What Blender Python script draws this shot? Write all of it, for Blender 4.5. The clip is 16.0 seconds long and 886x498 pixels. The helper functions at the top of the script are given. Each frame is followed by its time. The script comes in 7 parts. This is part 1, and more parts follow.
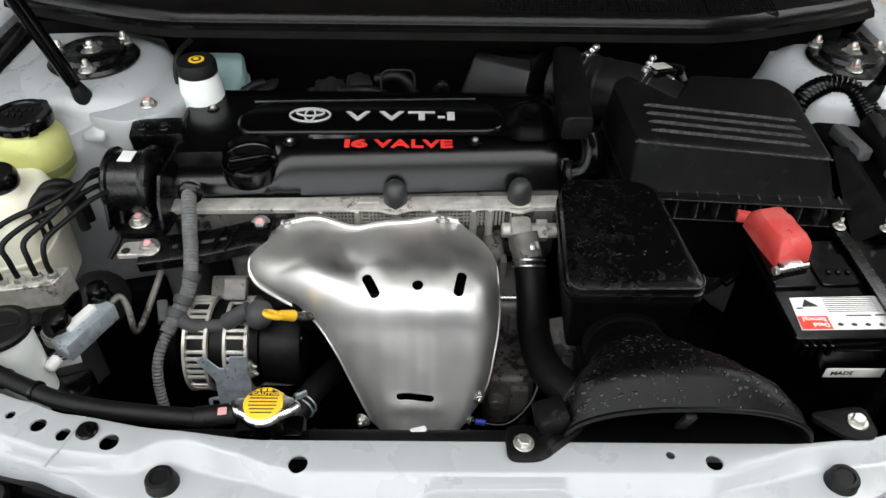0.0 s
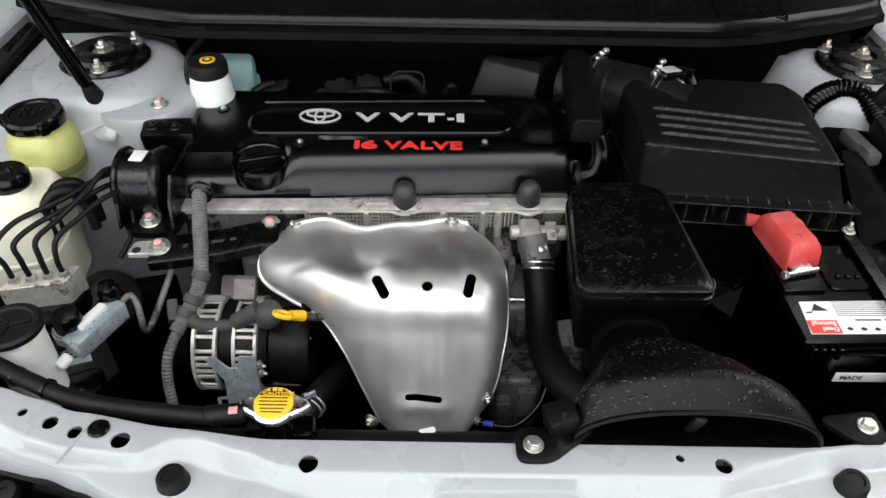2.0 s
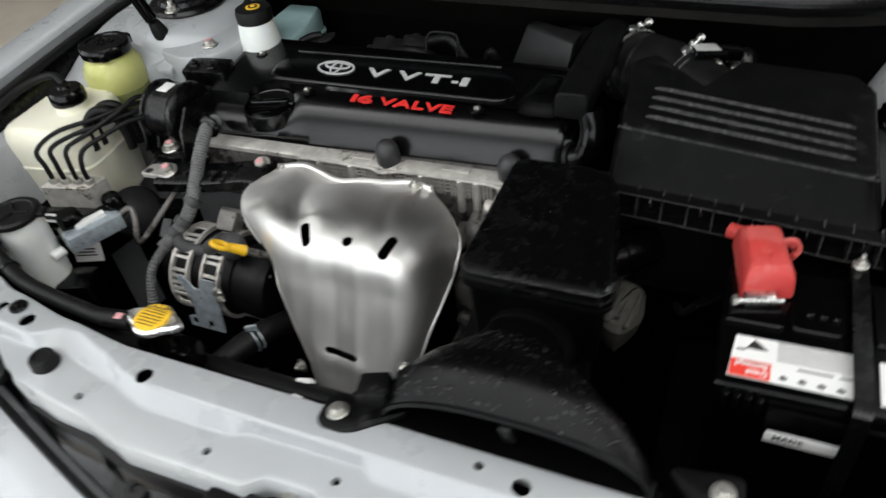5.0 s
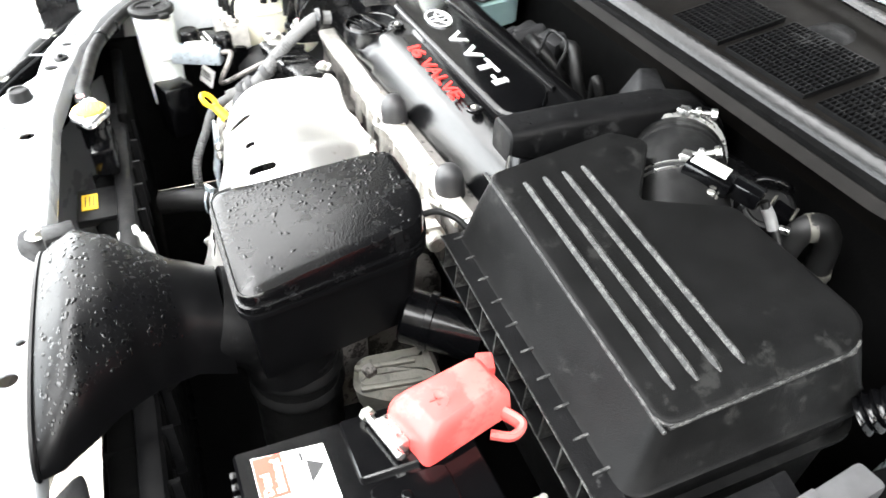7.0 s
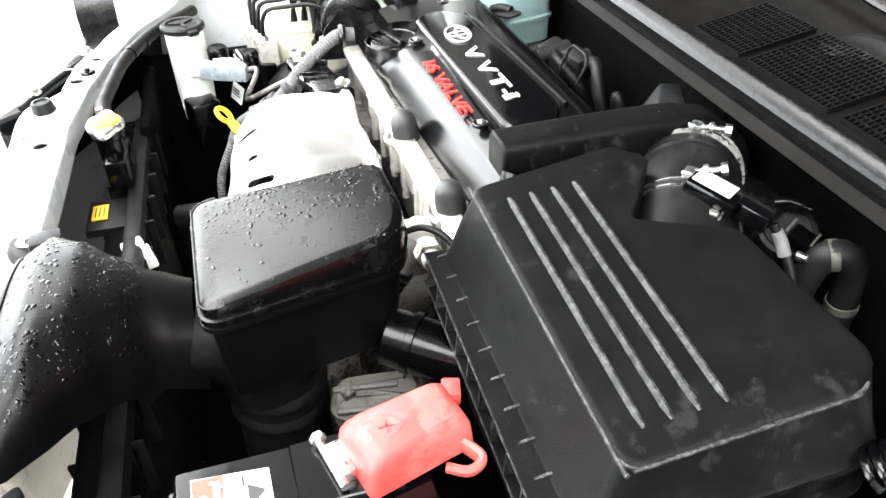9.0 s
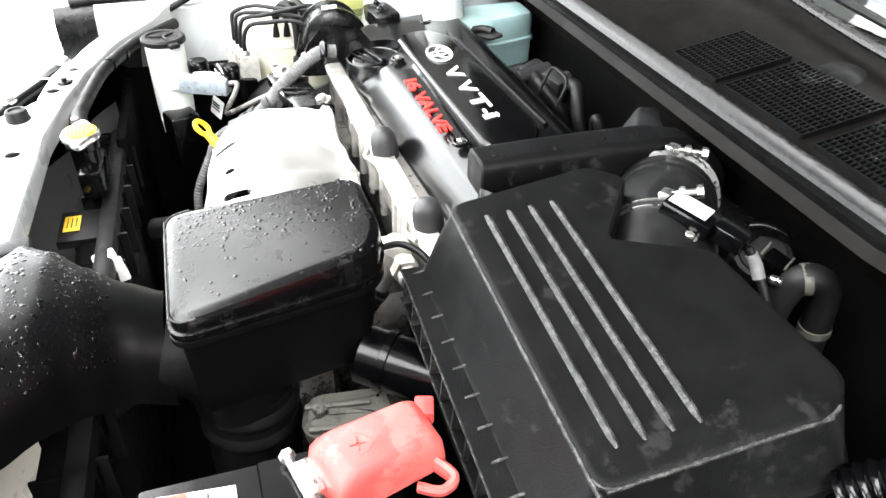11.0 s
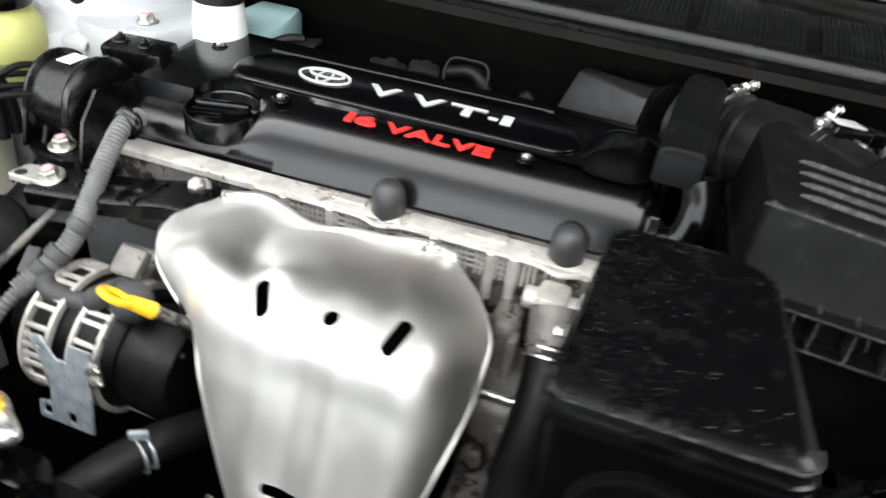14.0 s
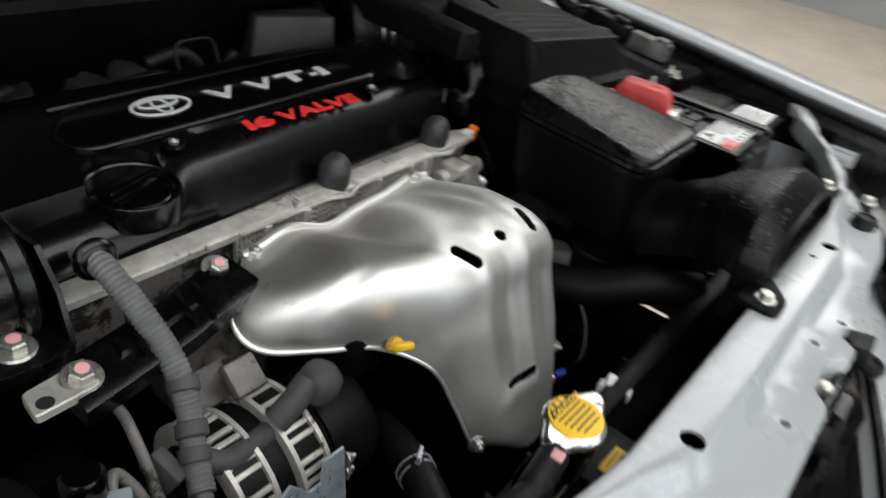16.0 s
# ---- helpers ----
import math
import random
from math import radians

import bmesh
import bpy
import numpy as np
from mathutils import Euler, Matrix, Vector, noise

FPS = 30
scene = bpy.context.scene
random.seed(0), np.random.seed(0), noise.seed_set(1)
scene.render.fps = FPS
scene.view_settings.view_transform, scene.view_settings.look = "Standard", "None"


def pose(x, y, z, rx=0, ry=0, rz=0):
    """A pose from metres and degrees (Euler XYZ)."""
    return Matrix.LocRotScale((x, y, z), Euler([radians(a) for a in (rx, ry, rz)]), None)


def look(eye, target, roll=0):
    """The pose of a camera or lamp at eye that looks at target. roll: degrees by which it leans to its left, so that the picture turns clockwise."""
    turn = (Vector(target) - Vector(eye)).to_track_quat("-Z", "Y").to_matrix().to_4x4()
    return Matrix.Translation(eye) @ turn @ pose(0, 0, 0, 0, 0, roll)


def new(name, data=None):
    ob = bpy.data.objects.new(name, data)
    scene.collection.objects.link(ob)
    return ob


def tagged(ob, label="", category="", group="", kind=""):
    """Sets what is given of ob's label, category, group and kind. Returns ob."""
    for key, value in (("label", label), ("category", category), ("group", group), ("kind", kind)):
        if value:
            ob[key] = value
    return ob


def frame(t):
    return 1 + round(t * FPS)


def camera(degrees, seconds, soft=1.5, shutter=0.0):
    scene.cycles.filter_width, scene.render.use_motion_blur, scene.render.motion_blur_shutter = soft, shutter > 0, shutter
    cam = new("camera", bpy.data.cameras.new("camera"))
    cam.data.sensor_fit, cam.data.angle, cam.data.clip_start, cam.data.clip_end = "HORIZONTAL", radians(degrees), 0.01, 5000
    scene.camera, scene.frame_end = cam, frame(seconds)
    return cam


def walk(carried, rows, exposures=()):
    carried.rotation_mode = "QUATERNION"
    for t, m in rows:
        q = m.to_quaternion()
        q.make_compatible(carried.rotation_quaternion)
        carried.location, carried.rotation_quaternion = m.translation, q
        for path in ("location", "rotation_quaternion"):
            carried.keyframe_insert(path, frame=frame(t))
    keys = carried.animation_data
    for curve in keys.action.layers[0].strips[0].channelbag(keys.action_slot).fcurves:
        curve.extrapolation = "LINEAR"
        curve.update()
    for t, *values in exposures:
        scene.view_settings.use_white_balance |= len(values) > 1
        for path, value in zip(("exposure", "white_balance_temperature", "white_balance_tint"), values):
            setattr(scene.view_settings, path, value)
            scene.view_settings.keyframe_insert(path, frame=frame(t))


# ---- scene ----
cam = camera(62.9, 16.0, shutter=0.5)
METRES, EYE, TILT, LEAN, TURN = 2.75, 1.45, -42.0, 0.0, 0.0
PATH = [
    (0, (-0.012, -0.001, 1.434), (0.014, 1.506, 0.119), 1.1),
    (0.5, (-0.011, -0.001, 1.437), (0.002, 1.504, 0.121), 0.6),
    (1, (-0.011, -0.002, 1.438), (0.003, 1.503, 0.122), 0.7),
    (1.5, (-0.015, -0.003, 1.435), (-0.002, 1.507, 0.123), 0.9),
    (2, (-0.02, -0.003, 1.435), (-0.003, 1.507, 0.124), 1.3),
    (2.5, (-0.027, -0.003, 1.434), (0.0, 1.509, 0.125), 1.2),
    (3, (-0.046, -0.007, 1.433), (0.011, 1.504, 0.123), 1.3),
    (3.5, (-0.074, -0.013, 1.424), (-0.022, 1.472, 0.085), -1.0),
    (4, (-0.016, -0.012, 1.403), (-0.063, 1.427, 0.015), -1.4),
    (4.5, (0.207, -0.003, 1.387), (-0.241, 1.399, 0.033), -3.1),
    (5, (0.37, 0.083, 1.38), (-0.298, 1.43, 0.061), -6.9),
    (5.2, (0.424, 0.135, 1.359), (-0.312, 1.49, 0.085), -3.8),
    (7.3, (0.753, 0.599, 1.258), (-0.731, 1.085, 0.009), 2.1),
    (7.5, (0.754, 0.612, 1.248), (-0.753, 1.052, 0.009), 2.0),
    (8, (0.751, 0.633, 1.251), (-0.776, 1.048, 0.028), -0.7),
    (8.5, (0.748, 0.64, 1.247), (-0.782, 1.079, 0.036), -0.2),
    (9, (0.743, 0.644, 1.246), (-0.789, 1.083, 0.039), -0.5),
    (9.5, (0.744, 0.649, 1.245), (-0.786, 1.107, 0.04), -0.1),
    (10, (0.745, 0.649, 1.243), (-0.803, 1.124, 0.068), 1.0),
    (12.5, (0.708, 0.614, 1.23), (-0.759, 1.256, 0.031), 5.1),
    (13, (0.584, 0.477, 1.216), (-0.598, 1.597, 0.056), 5.7),
    (13.5, (0.453, 0.341, 1.21), (-0.414, 1.748, 0.083), 8.3),
    (14, (0.157, 0.255, 1.173), (-0.3, 1.856, 0.065), 7.5),
    (14.5, (-0.06, 0.213, 1.173), (0.07, 1.863, 0.05), 10.3),
    (15, (-0.245, 0.197, 1.175), (0.511, 1.696, 0.088), 11.4),
    (15.5, (-0.411, 0.276, 1.164), (0.689, 1.55, 0.084), 11.4),
    (15.8, (-0.5, 0.319, 1.178), (0.754, 1.434, 0.089), 9.2),
    (16, (-0.565, 0.345, 1.172), (0.85, 1.279, 0.111), 10.5),
]
walk(cam, [(t, look(eye, target, roll)) for t, eye, target, roll in PATH], [(0, -0.25), (3.0, -0.3), (4.0, -0.55), (5.2, -0.5), (7.3, 2.45), (8.0, 2.25), (9.0, 2.1), (10.2, 2.05), (12.3, 2.15), (13.0, 2.2), (13.5, 2.2), (14.0, 0.8), (14.5, -0.4), (15.0, -0.5), (15.5, -0.75), (15.8, -0.9), (16, -0.7)])

# ---- light: a garage, daylight through the open shutter ahead of the car, ceiling lamps, added fills ----
world = bpy.data.worlds.new("garage_air")
scene.world = world
world.use_nodes = True
world.node_tree.nodes["Background"].inputs[0].default_value = (0.86, 0.93, 1.0, 1)
world.node_tree.nodes["Background"].inputs[1].default_value = 0.10


def area(name, eye, target, sx, sy, watts, colour=(1, 1, 1)):
    lamp = bpy.data.lights.new(name, "AREA")
    lamp.shape, lamp.size, lamp.size_y, lamp.energy, lamp.color = "RECTANGLE", sx, sy, watts, colour
    ob = new(name, lamp)
    ob.matrix_world = look(eye, target)
    return ob


area("shutter_daylight", (0.0, -3.6, 1.45), (0, 0.6, 1.0), 5.0, 2.6, 155, (0.92, 0.97, 1.0))
area("ceiling_lamp_front", (0.0, -0.7, 2.75), (0, -0.3, 0), 3.4, 1.7, 78, (0.98, 0.99, 1.0))
# added fill, unseen, that brightens the floor on the right
area("floor_fill_side", (2.7, 0.8, 2.72), (2.5, 0.9, 0), 1.0, 3.0, 60, (0.98, 0.99, 1.0))
area("ceiling_lamp_other_side", (-2.6, -0.5, 2.72), (-2.1, -0.2, 0), 1.7, 4.2, 48, (0.98, 0.99, 1.0))
# added fill behind the hood to brighten windscreen and cowl
area("windscreen_fill", (0.2, 2.3, 2.85), (0.2, 2.2, 0), 3.4, 1.6, 45, (0.98, 0.99, 1.0))
area("side_door_daylight", (-4.3, -2.0, 1.45), (0, 0.5, 0.9), 4.6, 2.6, 125, (0.94, 0.98, 1.0))
# added fill farther out, for the floor beyond the car
area("floor_fill_far", (4.9, 2.2, 2.75), (4.9, 2.2, 0), 2.2, 4.5, 100, (1.0, 0.98, 0.95))

# ---- materials ----
def mat(name, col, rough=0.5, metal=0.0, var=0.15, scale=25.0, bump=0.05, bscale=260.0, rvar=0.12, coat=0.0,
        wear=None, wear_scale=60.0, wear_cut=0.62, wear_rough=None, wear_soft=0.08, trans=0.0, sss=0.0, ior=1.45, emit=0.0, spec=0.5):
    m = bpy.data.materials.new(name)
    m.use_nodes = True
    nt = m.node_tree
    nodes, links = nt.nodes, nt.links
    b = nodes["Principled BSDF"]
    b.inputs["Metallic"].default_value = metal
    b.inputs["IOR"].default_value = ior
    b.inputs["Specular IOR Level"].default_value = spec
    b.inputs["Coat Weight"].default_value = coat
    b.inputs["Coat Roughness"].default_value = 0.08
    b.inputs["Transmission Weight"].default_value = trans
    if sss:
        b.inputs["Subsurface Weight"].default_value = sss
        b.inputs["Subsurface Radius"].default_value = (0.02, 0.018, 0.012)
    tc = nodes.new("ShaderNodeTexCoord")

    def noise_node(s, detail=4.0, rough_=0.6):
        n = nodes.new("ShaderNodeTexNoise")
        n.inputs["Scale"].default_value = s
        n.inputs["Detail"].default_value = detail
        n.inputs["Roughness"].default_value = rough_
        links.new(tc.outputs["Object"], n.inputs["Vector"])
        return n

    def mapped(n, lo, hi, a=0.3, c=0.7):
        r = nodes.new("ShaderNodeMapRange")
        r.inputs[1].default_value, r.inputs[2].default_value = a, c
        r.inputs[3].default_value, r.inputs[4].default_value = lo, hi
        links.new(n.outputs[0], r.inputs[0])
        return r

    big, fine = noise_node(scale), noise_node(bscale, 3.0)
    mix = nodes.new("ShaderNodeMix")
    mix.data_type = "RGBA"
    mix.inputs[6].default_value = (*[max(0.0, c * (1 - var)) for c in col], 1)
    mix.inputs[7].default_value = (*[min(1.0, c * (1 + var)) for c in col], 1)
    links.new(mapped(big, 0, 1).outputs[0], mix.inputs[0])
    out = mix.outputs[2]
    rr = mapped(noise_node(scale * 2.3), max(0.02, rough - rvar), min(1.0, rough + rvar)).outputs[0]
    if wear:
        a, c2 = noise_node(wear_scale, 6.0, 0.7), noise_node(wear_scale * 0.17, 2.0)
        mul = nodes.new("ShaderNodeMath")
        mul.operation = "ADD"
        links.new(a.outputs[0], mul.inputs[0])
        sub = mapped(c2, -0.16, 0.12)
        links.new(sub.outputs[0], mul.inputs[1])
        cut = nodes.new("ShaderNodeMapRange")
        cut.inputs[1].default_value, cut.inputs[2].default_value = wear_cut, wear_cut + wear_soft
        links.new(mul.outputs[0], cut.inputs[0])
        mix2 = nodes.new("ShaderNodeMix")
        mix2.data_type = "RGBA"
        mix2.inputs[7].default_value = (*wear, 1)
        links.new(cut.outputs[0], mix2.inputs[0])
        links.new(out, mix2.inputs[6])
        out = mix2.outputs[2]
        if wear_rough is not None:
            mr = nodes.new("ShaderNodeMix")
            links.new(cut.outputs[0], mr.inputs[0])
            links.new(rr, mr.inputs[2])
            mr.inputs[3].default_value = wear_rough
            rr = mr.outputs[0]
    links.new(out, b.inputs["Base Color"])
    links.new(rr, b.inputs["Roughness"])
    if bump:
        bp = nodes.new("ShaderNodeBump")
        bp.inputs["Strength"].default_value = bump
        bp.inputs["Distance"].default_value = 0.002
        links.new(fine.outputs[0], bp.inputs["Height"])
        links.new(bp.outputs[0], b.inputs["Normal"])
    if emit:
        links.new(out, b.inputs["Emission Color"])
        b.inputs["Emission Strength"].default_value = emit
    return m


WHITE = mat("white_car_paint", (0.39, 0.405, 0.415), 0.3, var=0.05, scale=6, bump=0.01, rvar=0.06, coat=0.6)
BLACK = mat("black_moulded_plastic", (0.0026, 0.0026, 0.0028), 0.5, spec=0.15, var=0.25, bump=0.22, bscale=700, wear=(0.016, 0.016, 0.016), wear_scale=75, wear_cut=0.62, wear_rough=0.62)
COVER = mat("satin_black_cover", (0.0014, 0.0014, 0.0016), 0.22, spec=0.52, var=0.08, bump=0.015, bscale=1200, rvar=0.015)
GLOSS = mat("gloss_black_plastic", (0.0012, 0.0012, 0.0014), 0.16, spec=0.34, var=0.2, bump=0.03, rvar=0.05)
WETBLACK = mat("wet_black_plastic", (0.0018, 0.0018, 0.002), 0.35, spec=0.2, var=0.25, bump=0.08, bscale=600, rvar=0.05, wear=(0.012, 0.012, 0.012), wear_scale=90, wear_cut=0.7, wear_rough=0.4)
RUBBER = mat("black_rubber", (0.004, 0.004, 0.004), 0.52, spec=0.3, var=0.25, bump=0.1, wear=(0.02, 0.02, 0.02), wear_scale=50, wear_cut=0.68)
GREYRUBBER = mat("grey_rubber", (0.06, 0.06, 0.062), 0.6, var=0.2, bump=0.1)
LOOM = mat("dusty_grey_loom", (0.13, 0.13, 0.13), 0.7, var=0.25, scale=60, bump=0.15)
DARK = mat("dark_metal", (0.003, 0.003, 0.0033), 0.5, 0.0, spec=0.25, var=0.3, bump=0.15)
BLACKSTEEL = mat("black_painted_steel", (0.0018, 0.0018, 0.002), 0.26, spec=0.45, var=0.2, bump=0.06, rvar=0.1, wear=(0.05, 0.05, 0.05), wear_scale=120, wear_cut=0.72)
ALU = mat("cast_aluminium", (0.55, 0.53, 0.49), 0.42, 0.45, var=0.25, scale=45, bump=0.35, bscale=320, wear=(0.16, 0.14, 0.11), wear_scale=80, wear_cut=0.6, wear_rough=0.7)
# darker copy of the cast aluminium: grime, and shade put into the base colour
ALUDARK = mat("grimy_shaded_aluminium", (0.17, 0.16, 0.15), 0.5, 0.3, var=0.35, scale=35, bump=0.35, bscale=300, wear=(0.025, 0.022, 0.02), wear_scale=70, wear_cut=0.52)
SHIELD = mat("pressed_aluminised_steel", (0.84, 0.83, 0.805), 0.49, 1.0, var=0.06, scale=9, bump=0.03, bscale=500, rvar=0.05, wear=(0.58, 0.54, 0.48), wear_scale=18, wear_cut=0.62)
nt_ = SHIELD.node_tree
tan_ = nt_.nodes.new("ShaderNodeTangent")
tan_.direction_type, tan_.axis = "RADIAL", "Z"
nt_.links.new(tan_.outputs[0], nt_.nodes["Principled BSDF"].inputs["Tangent"])
nt_.nodes["Principled BSDF"].inputs["Anisotropic"].default_value = 0.5
nt_.nodes["Principled BSDF"].inputs["Anisotropic Rotation"].default_value = 0.25
STEEL = mat("zinc_plated_steel", (0.66, 0.66, 0.64), 0.32, 1.0, var=0.15, scale=80, bump=0.08)
CHROME = mat("bright_plated_steel", (0.88, 0.88, 0.87), 0.3, 1.0, var=0.06, bump=0.02)
BLUEZINC = mat("blue_zinc_bracket", (0.55, 0.62, 0.67), 0.36, 0.6, var=0.25, scale=70, bump=0.1, wear=(0.75, 0.75, 0.72), wear_scale=90, wear_cut=0.66)
BOLT = mat("bolt_steel", (0.55, 0.54, 0.50), 0.36, 0.9, var=0.2, scale=200, bump=0.1)
PINK = mat("pink_paint_mark", (0.74, 0.36, 0.37), 0.6, var=0.1)
REDMARK = mat("red_paint_mark", (0.8, 0.07, 0.05), 0.5, var=0.1)
CREAM = mat("milky_plastic", (0.82, 0.80, 0.66), 0.42, var=0.07, scale=12, bump=0.03, sss=0.25)
MILK = mat("white_translucent_plastic", (0.80, 0.83, 0.80), 0.38, var=0.05, bump=0.02, sss=0.25)
YELLOWFLUID = mat("yellowed_translucent_plastic", (0.55, 0.56, 0.20), 0.34, var=0.1, scale=14, bump=0.02, sss=0.2)
FLUIDLINE = mat("dark_fluid_band", (0.17, 0.19, 0.07), 0.35, var=0.1, bump=0.02)
CYAN = mat("pale_cyan_plastic", (0.28, 0.41, 0.41), 0.4, var=0.08, bump=0.02, sss=0.15)
YELLOW = mat("yellow_plastic", (0.85, 0.50, 0.02), 0.42, var=0.08, bump=0.03)
LABELYELLOW = mat("yellow_label", (0.88, 0.54, 0.03), 0.45, var=0.05, bump=0.01)
ORANGE = mat("orange_plastic", (0.85, 0.2, 0.02), 0.4, var=0.08)
RED = mat("red_plastic", (0.5, 0.05, 0.045), 0.45, var=0.1, scale=20, bump=0.06, wear=(0.535, 0.09, 0.08), wear_scale=30, wear_cut=0.5, wear_rough=0.55)
REDTEXT = mat("red_lettering", (0.72, 0.035, 0.03), 0.4, var=0.05, bump=0.0)
SILVERTEXT = mat("silver_lettering", (0.72, 0.72, 0.72), 0.35, 0.4, var=0.06, bump=0.0)
FADED = mat("faded_sticker", (0.42, 0.42, 0.40), 0.55, var=0.15, bump=0.02)
PAPER = mat("white_sticker", (0.82, 0.82, 0.80), 0.4, var=0.04, bump=0.01)
REDSTICKER = mat("red_sticker", (0.75, 0.05, 0.03), 0.4, var=0.05, bump=0.01)
ORANGESTICKER = mat("orange_sticker", (0.8, 0.42, 0.18), 0.4, var=0.05, bump=0.01)
# worn, dusty black, lightened so that thin edges carry a painted highlight
DUSTY = mat("worn_highlight_black", (0.006, 0.006, 0.006), 0.5, spec=0.4, var=0.4, scale=120, bump=0.3, bscale=500, wear=(0.052, 0.052, 0.05), wear_scale=1100, wear_cut=0.48, wear_rough=0.6)
INK = mat("black_ink", (0.02, 0.02, 0.02), 0.5, var=0.05, bump=0.0)
# lighter copy of the cover black; the domes' lit grey is in the colour
DOME = mat("lit_cover_black", (0.03, 0.03, 0.031), 0.42, spec=0.5, var=0.2, bump=0.05)
# dark alloy; on the gearbox its darkness stands for the hood's shade
GEARCAST = mat("darkened_alloy", (0.085, 0.082, 0.07), 0.55, 0.25, var=0.3, scale=35, bump=0.35, bscale=300, wear=(0.05, 0.047, 0.042), wear_scale=70, wear_cut=0.6)
COWLBLACK = mat("weathered_cowl_plastic", (0.0052, 0.0047, 0.0043), 0.45, spec=0.04, var=0.35, scale=18, bump=0.12, bscale=500, rvar=0.1)
SLATE = mat("dark_grey_plastic", (0.012, 0.012, 0.0126), 0.5, spec=0.35, var=0.2, bump=0.1)
WATER = mat("water_drop", (0.0016, 0.0016, 0.0018), 0.1, var=0.0, bump=0.0, rvar=0.04, spec=0.45)
CLEANER = mat("stained_black_plastic", (0.0042, 0.0042, 0.0042), 0.42, spec=0.08, var=0.3, scale=30, bump=0.2, bscale=800, rvar=0.05, wear=(0.013, 0.013, 0.0125), wear_scale=42, wear_cut=0.6, wear_rough=0.36)
WETLID = mat("water_filmed_plastic", (0.0018, 0.0018, 0.002), 0.15, spec=0.33, var=0.2, bump=0.1, bscale=420, rvar=0.03, wear=(0.0030, 0.0030, 0.0032), wear_scale=62, wear_cut=0.5, wear_rough=0.31, wear_soft=0.015)
GASKET = mat("worn_rubber_seal", (0.003, 0.003, 0.003), 0.2, spec=0.27, var=0.3, scale=60, bump=0.24, bscale=150, rvar=0.06, wear=(0.02, 0.02, 0.02), wear_scale=900, wear_cut=0.68, wear_rough=0.5)
GLASS = mat("windscreen_glass", (0.7, 0.8, 0.78), 0.02, var=0.0, bump=0.0, rvar=0.0, trans=1.0)
TILE = mat("beige_floor_tile", (0.62, 0.55, 0.46), 0.4, var=0.1, scale=3, bump=0.03)
WALLPAINT = mat("pale_wall_paint", (0.36, 0.37, 0.38), 0.8, var=0.06, scale=2, bump=0.05)
# near-black that carries the shade deep in the bay
BAYBLACK = mat("bay_shade_black", (0.0012, 0.0012, 0.0012), 0.75, spec=0.05, var=0.4, bump=0.2)
INSULATOR = mat("hood_insulation_felt", (0.006, 0.006, 0.006), 0.95, spec=0.1, var=0.2, bump=0.4, bscale=150)

# ---- shape helpers ----
HOME = {}


def thing(name, loc, label, category, group="", kind=""):
    ob = new(name)
    ob.empty_display_size = 0.02
    ob.location = loc
    HOME[ob] = Vector(loc)
    return tagged(ob, label, category, group, kind)


def part(name, bm, material, parent=None, label="", flat=False, angle=38.0, category="", kind="", group=""):
    bmesh.ops.recalc_face_normals(bm, faces=bm.faces[:])
    me = bpy.data.meshes.new(name)
    bm.to_mesh(me)
    bm.free()
    for m in material if isinstance(material, (list, tuple)) else [material]:
        me.materials.append(m)
    if not flat:
        me.polygons.foreach_set("use_smooth", [True] * len(me.polygons))
        me.set_sharp_from_angle(angle=radians(angle))
    ob = new(name, me)
    if parent is not None:
        ob.parent = parent
        ob.matrix_parent_inverse = Matrix.Translation(-HOME.get(parent, Vector((0, 0, 0))))
    return tagged(ob, label, category, group, kind)


def B():
    return bmesh.new()


def frame_of(d):
    d = Vector(d).normalized()
    u = d.cross(Vector((0, 0, 1)))
    if u.length < 1e-3:
        u = Vector((1, 0, 0))
    u.normalize()
    return u, d.cross(u).normalized(), d


def loft(bm, rings, cap=True, closed=True, wrap=False):
    rows = [[bm.verts.new(p) for p in r] for r in rings]
    n = len(rows[0])
    pairs = list(zip(rows, rows[1:])) + ([(rows[-1], rows[0])] if wrap else [])
    for a, b in pairs:
        for i in range(n if closed else n - 1):
            j = (i + 1) % n
            try:
                bm.faces.new((a[i], a[j], b[j], b[i]))
            except ValueError:
                pass
    if cap and closed and not wrap:
        bm.faces.new(rows[0][::-1])
        bm.faces.new(rows[-1])
    return bm


def box(bm, c, s, rot=(0, 0, 0), bevel=0.0, seg=2):
    m = Matrix.LocRotScale(Vector(c), Euler([radians(a) for a in rot]), Vector(s))
    got = bmesh.ops.create_cube(bm, size=1.0, matrix=m)
    if bevel:
        edges = list({e for v in got["verts"] for e in v.link_edges})
        bmesh.ops.bevel(bm, geom=edges, offset=bevel, segments=seg, affect="EDGES", profile=0.5)
    return bm


def lathe(bm, origin, axis, profile, seg=28):
    """profile: (radius, height along axis) pairs."""
    u, v, d = frame_of(axis)
    o = Vector(origin)
    rings = [[o + d * h + (u * math.cos(2 * math.pi * i / seg) + v * math.sin(2 * math.pi * i / seg)) * max(r, 1e-4) for i in range(seg)] for r, h in profile]
    return loft(bm, rings)


def cyl(bm, p0, p1, r, r1=None, seg=24, bev=0.0):
    p0, p1 = Vector(p0), Vector(p1)
    r1 = r if r1 is None else r1
    h = (p1 - p0).length
    prof = [(r, 0), (r1, h)] if not bev else [(r - bev, 0), (r, bev), (r1, h - bev), (r1 - bev, h)]
    return lathe(bm, p0, p1 - p0, prof, seg)


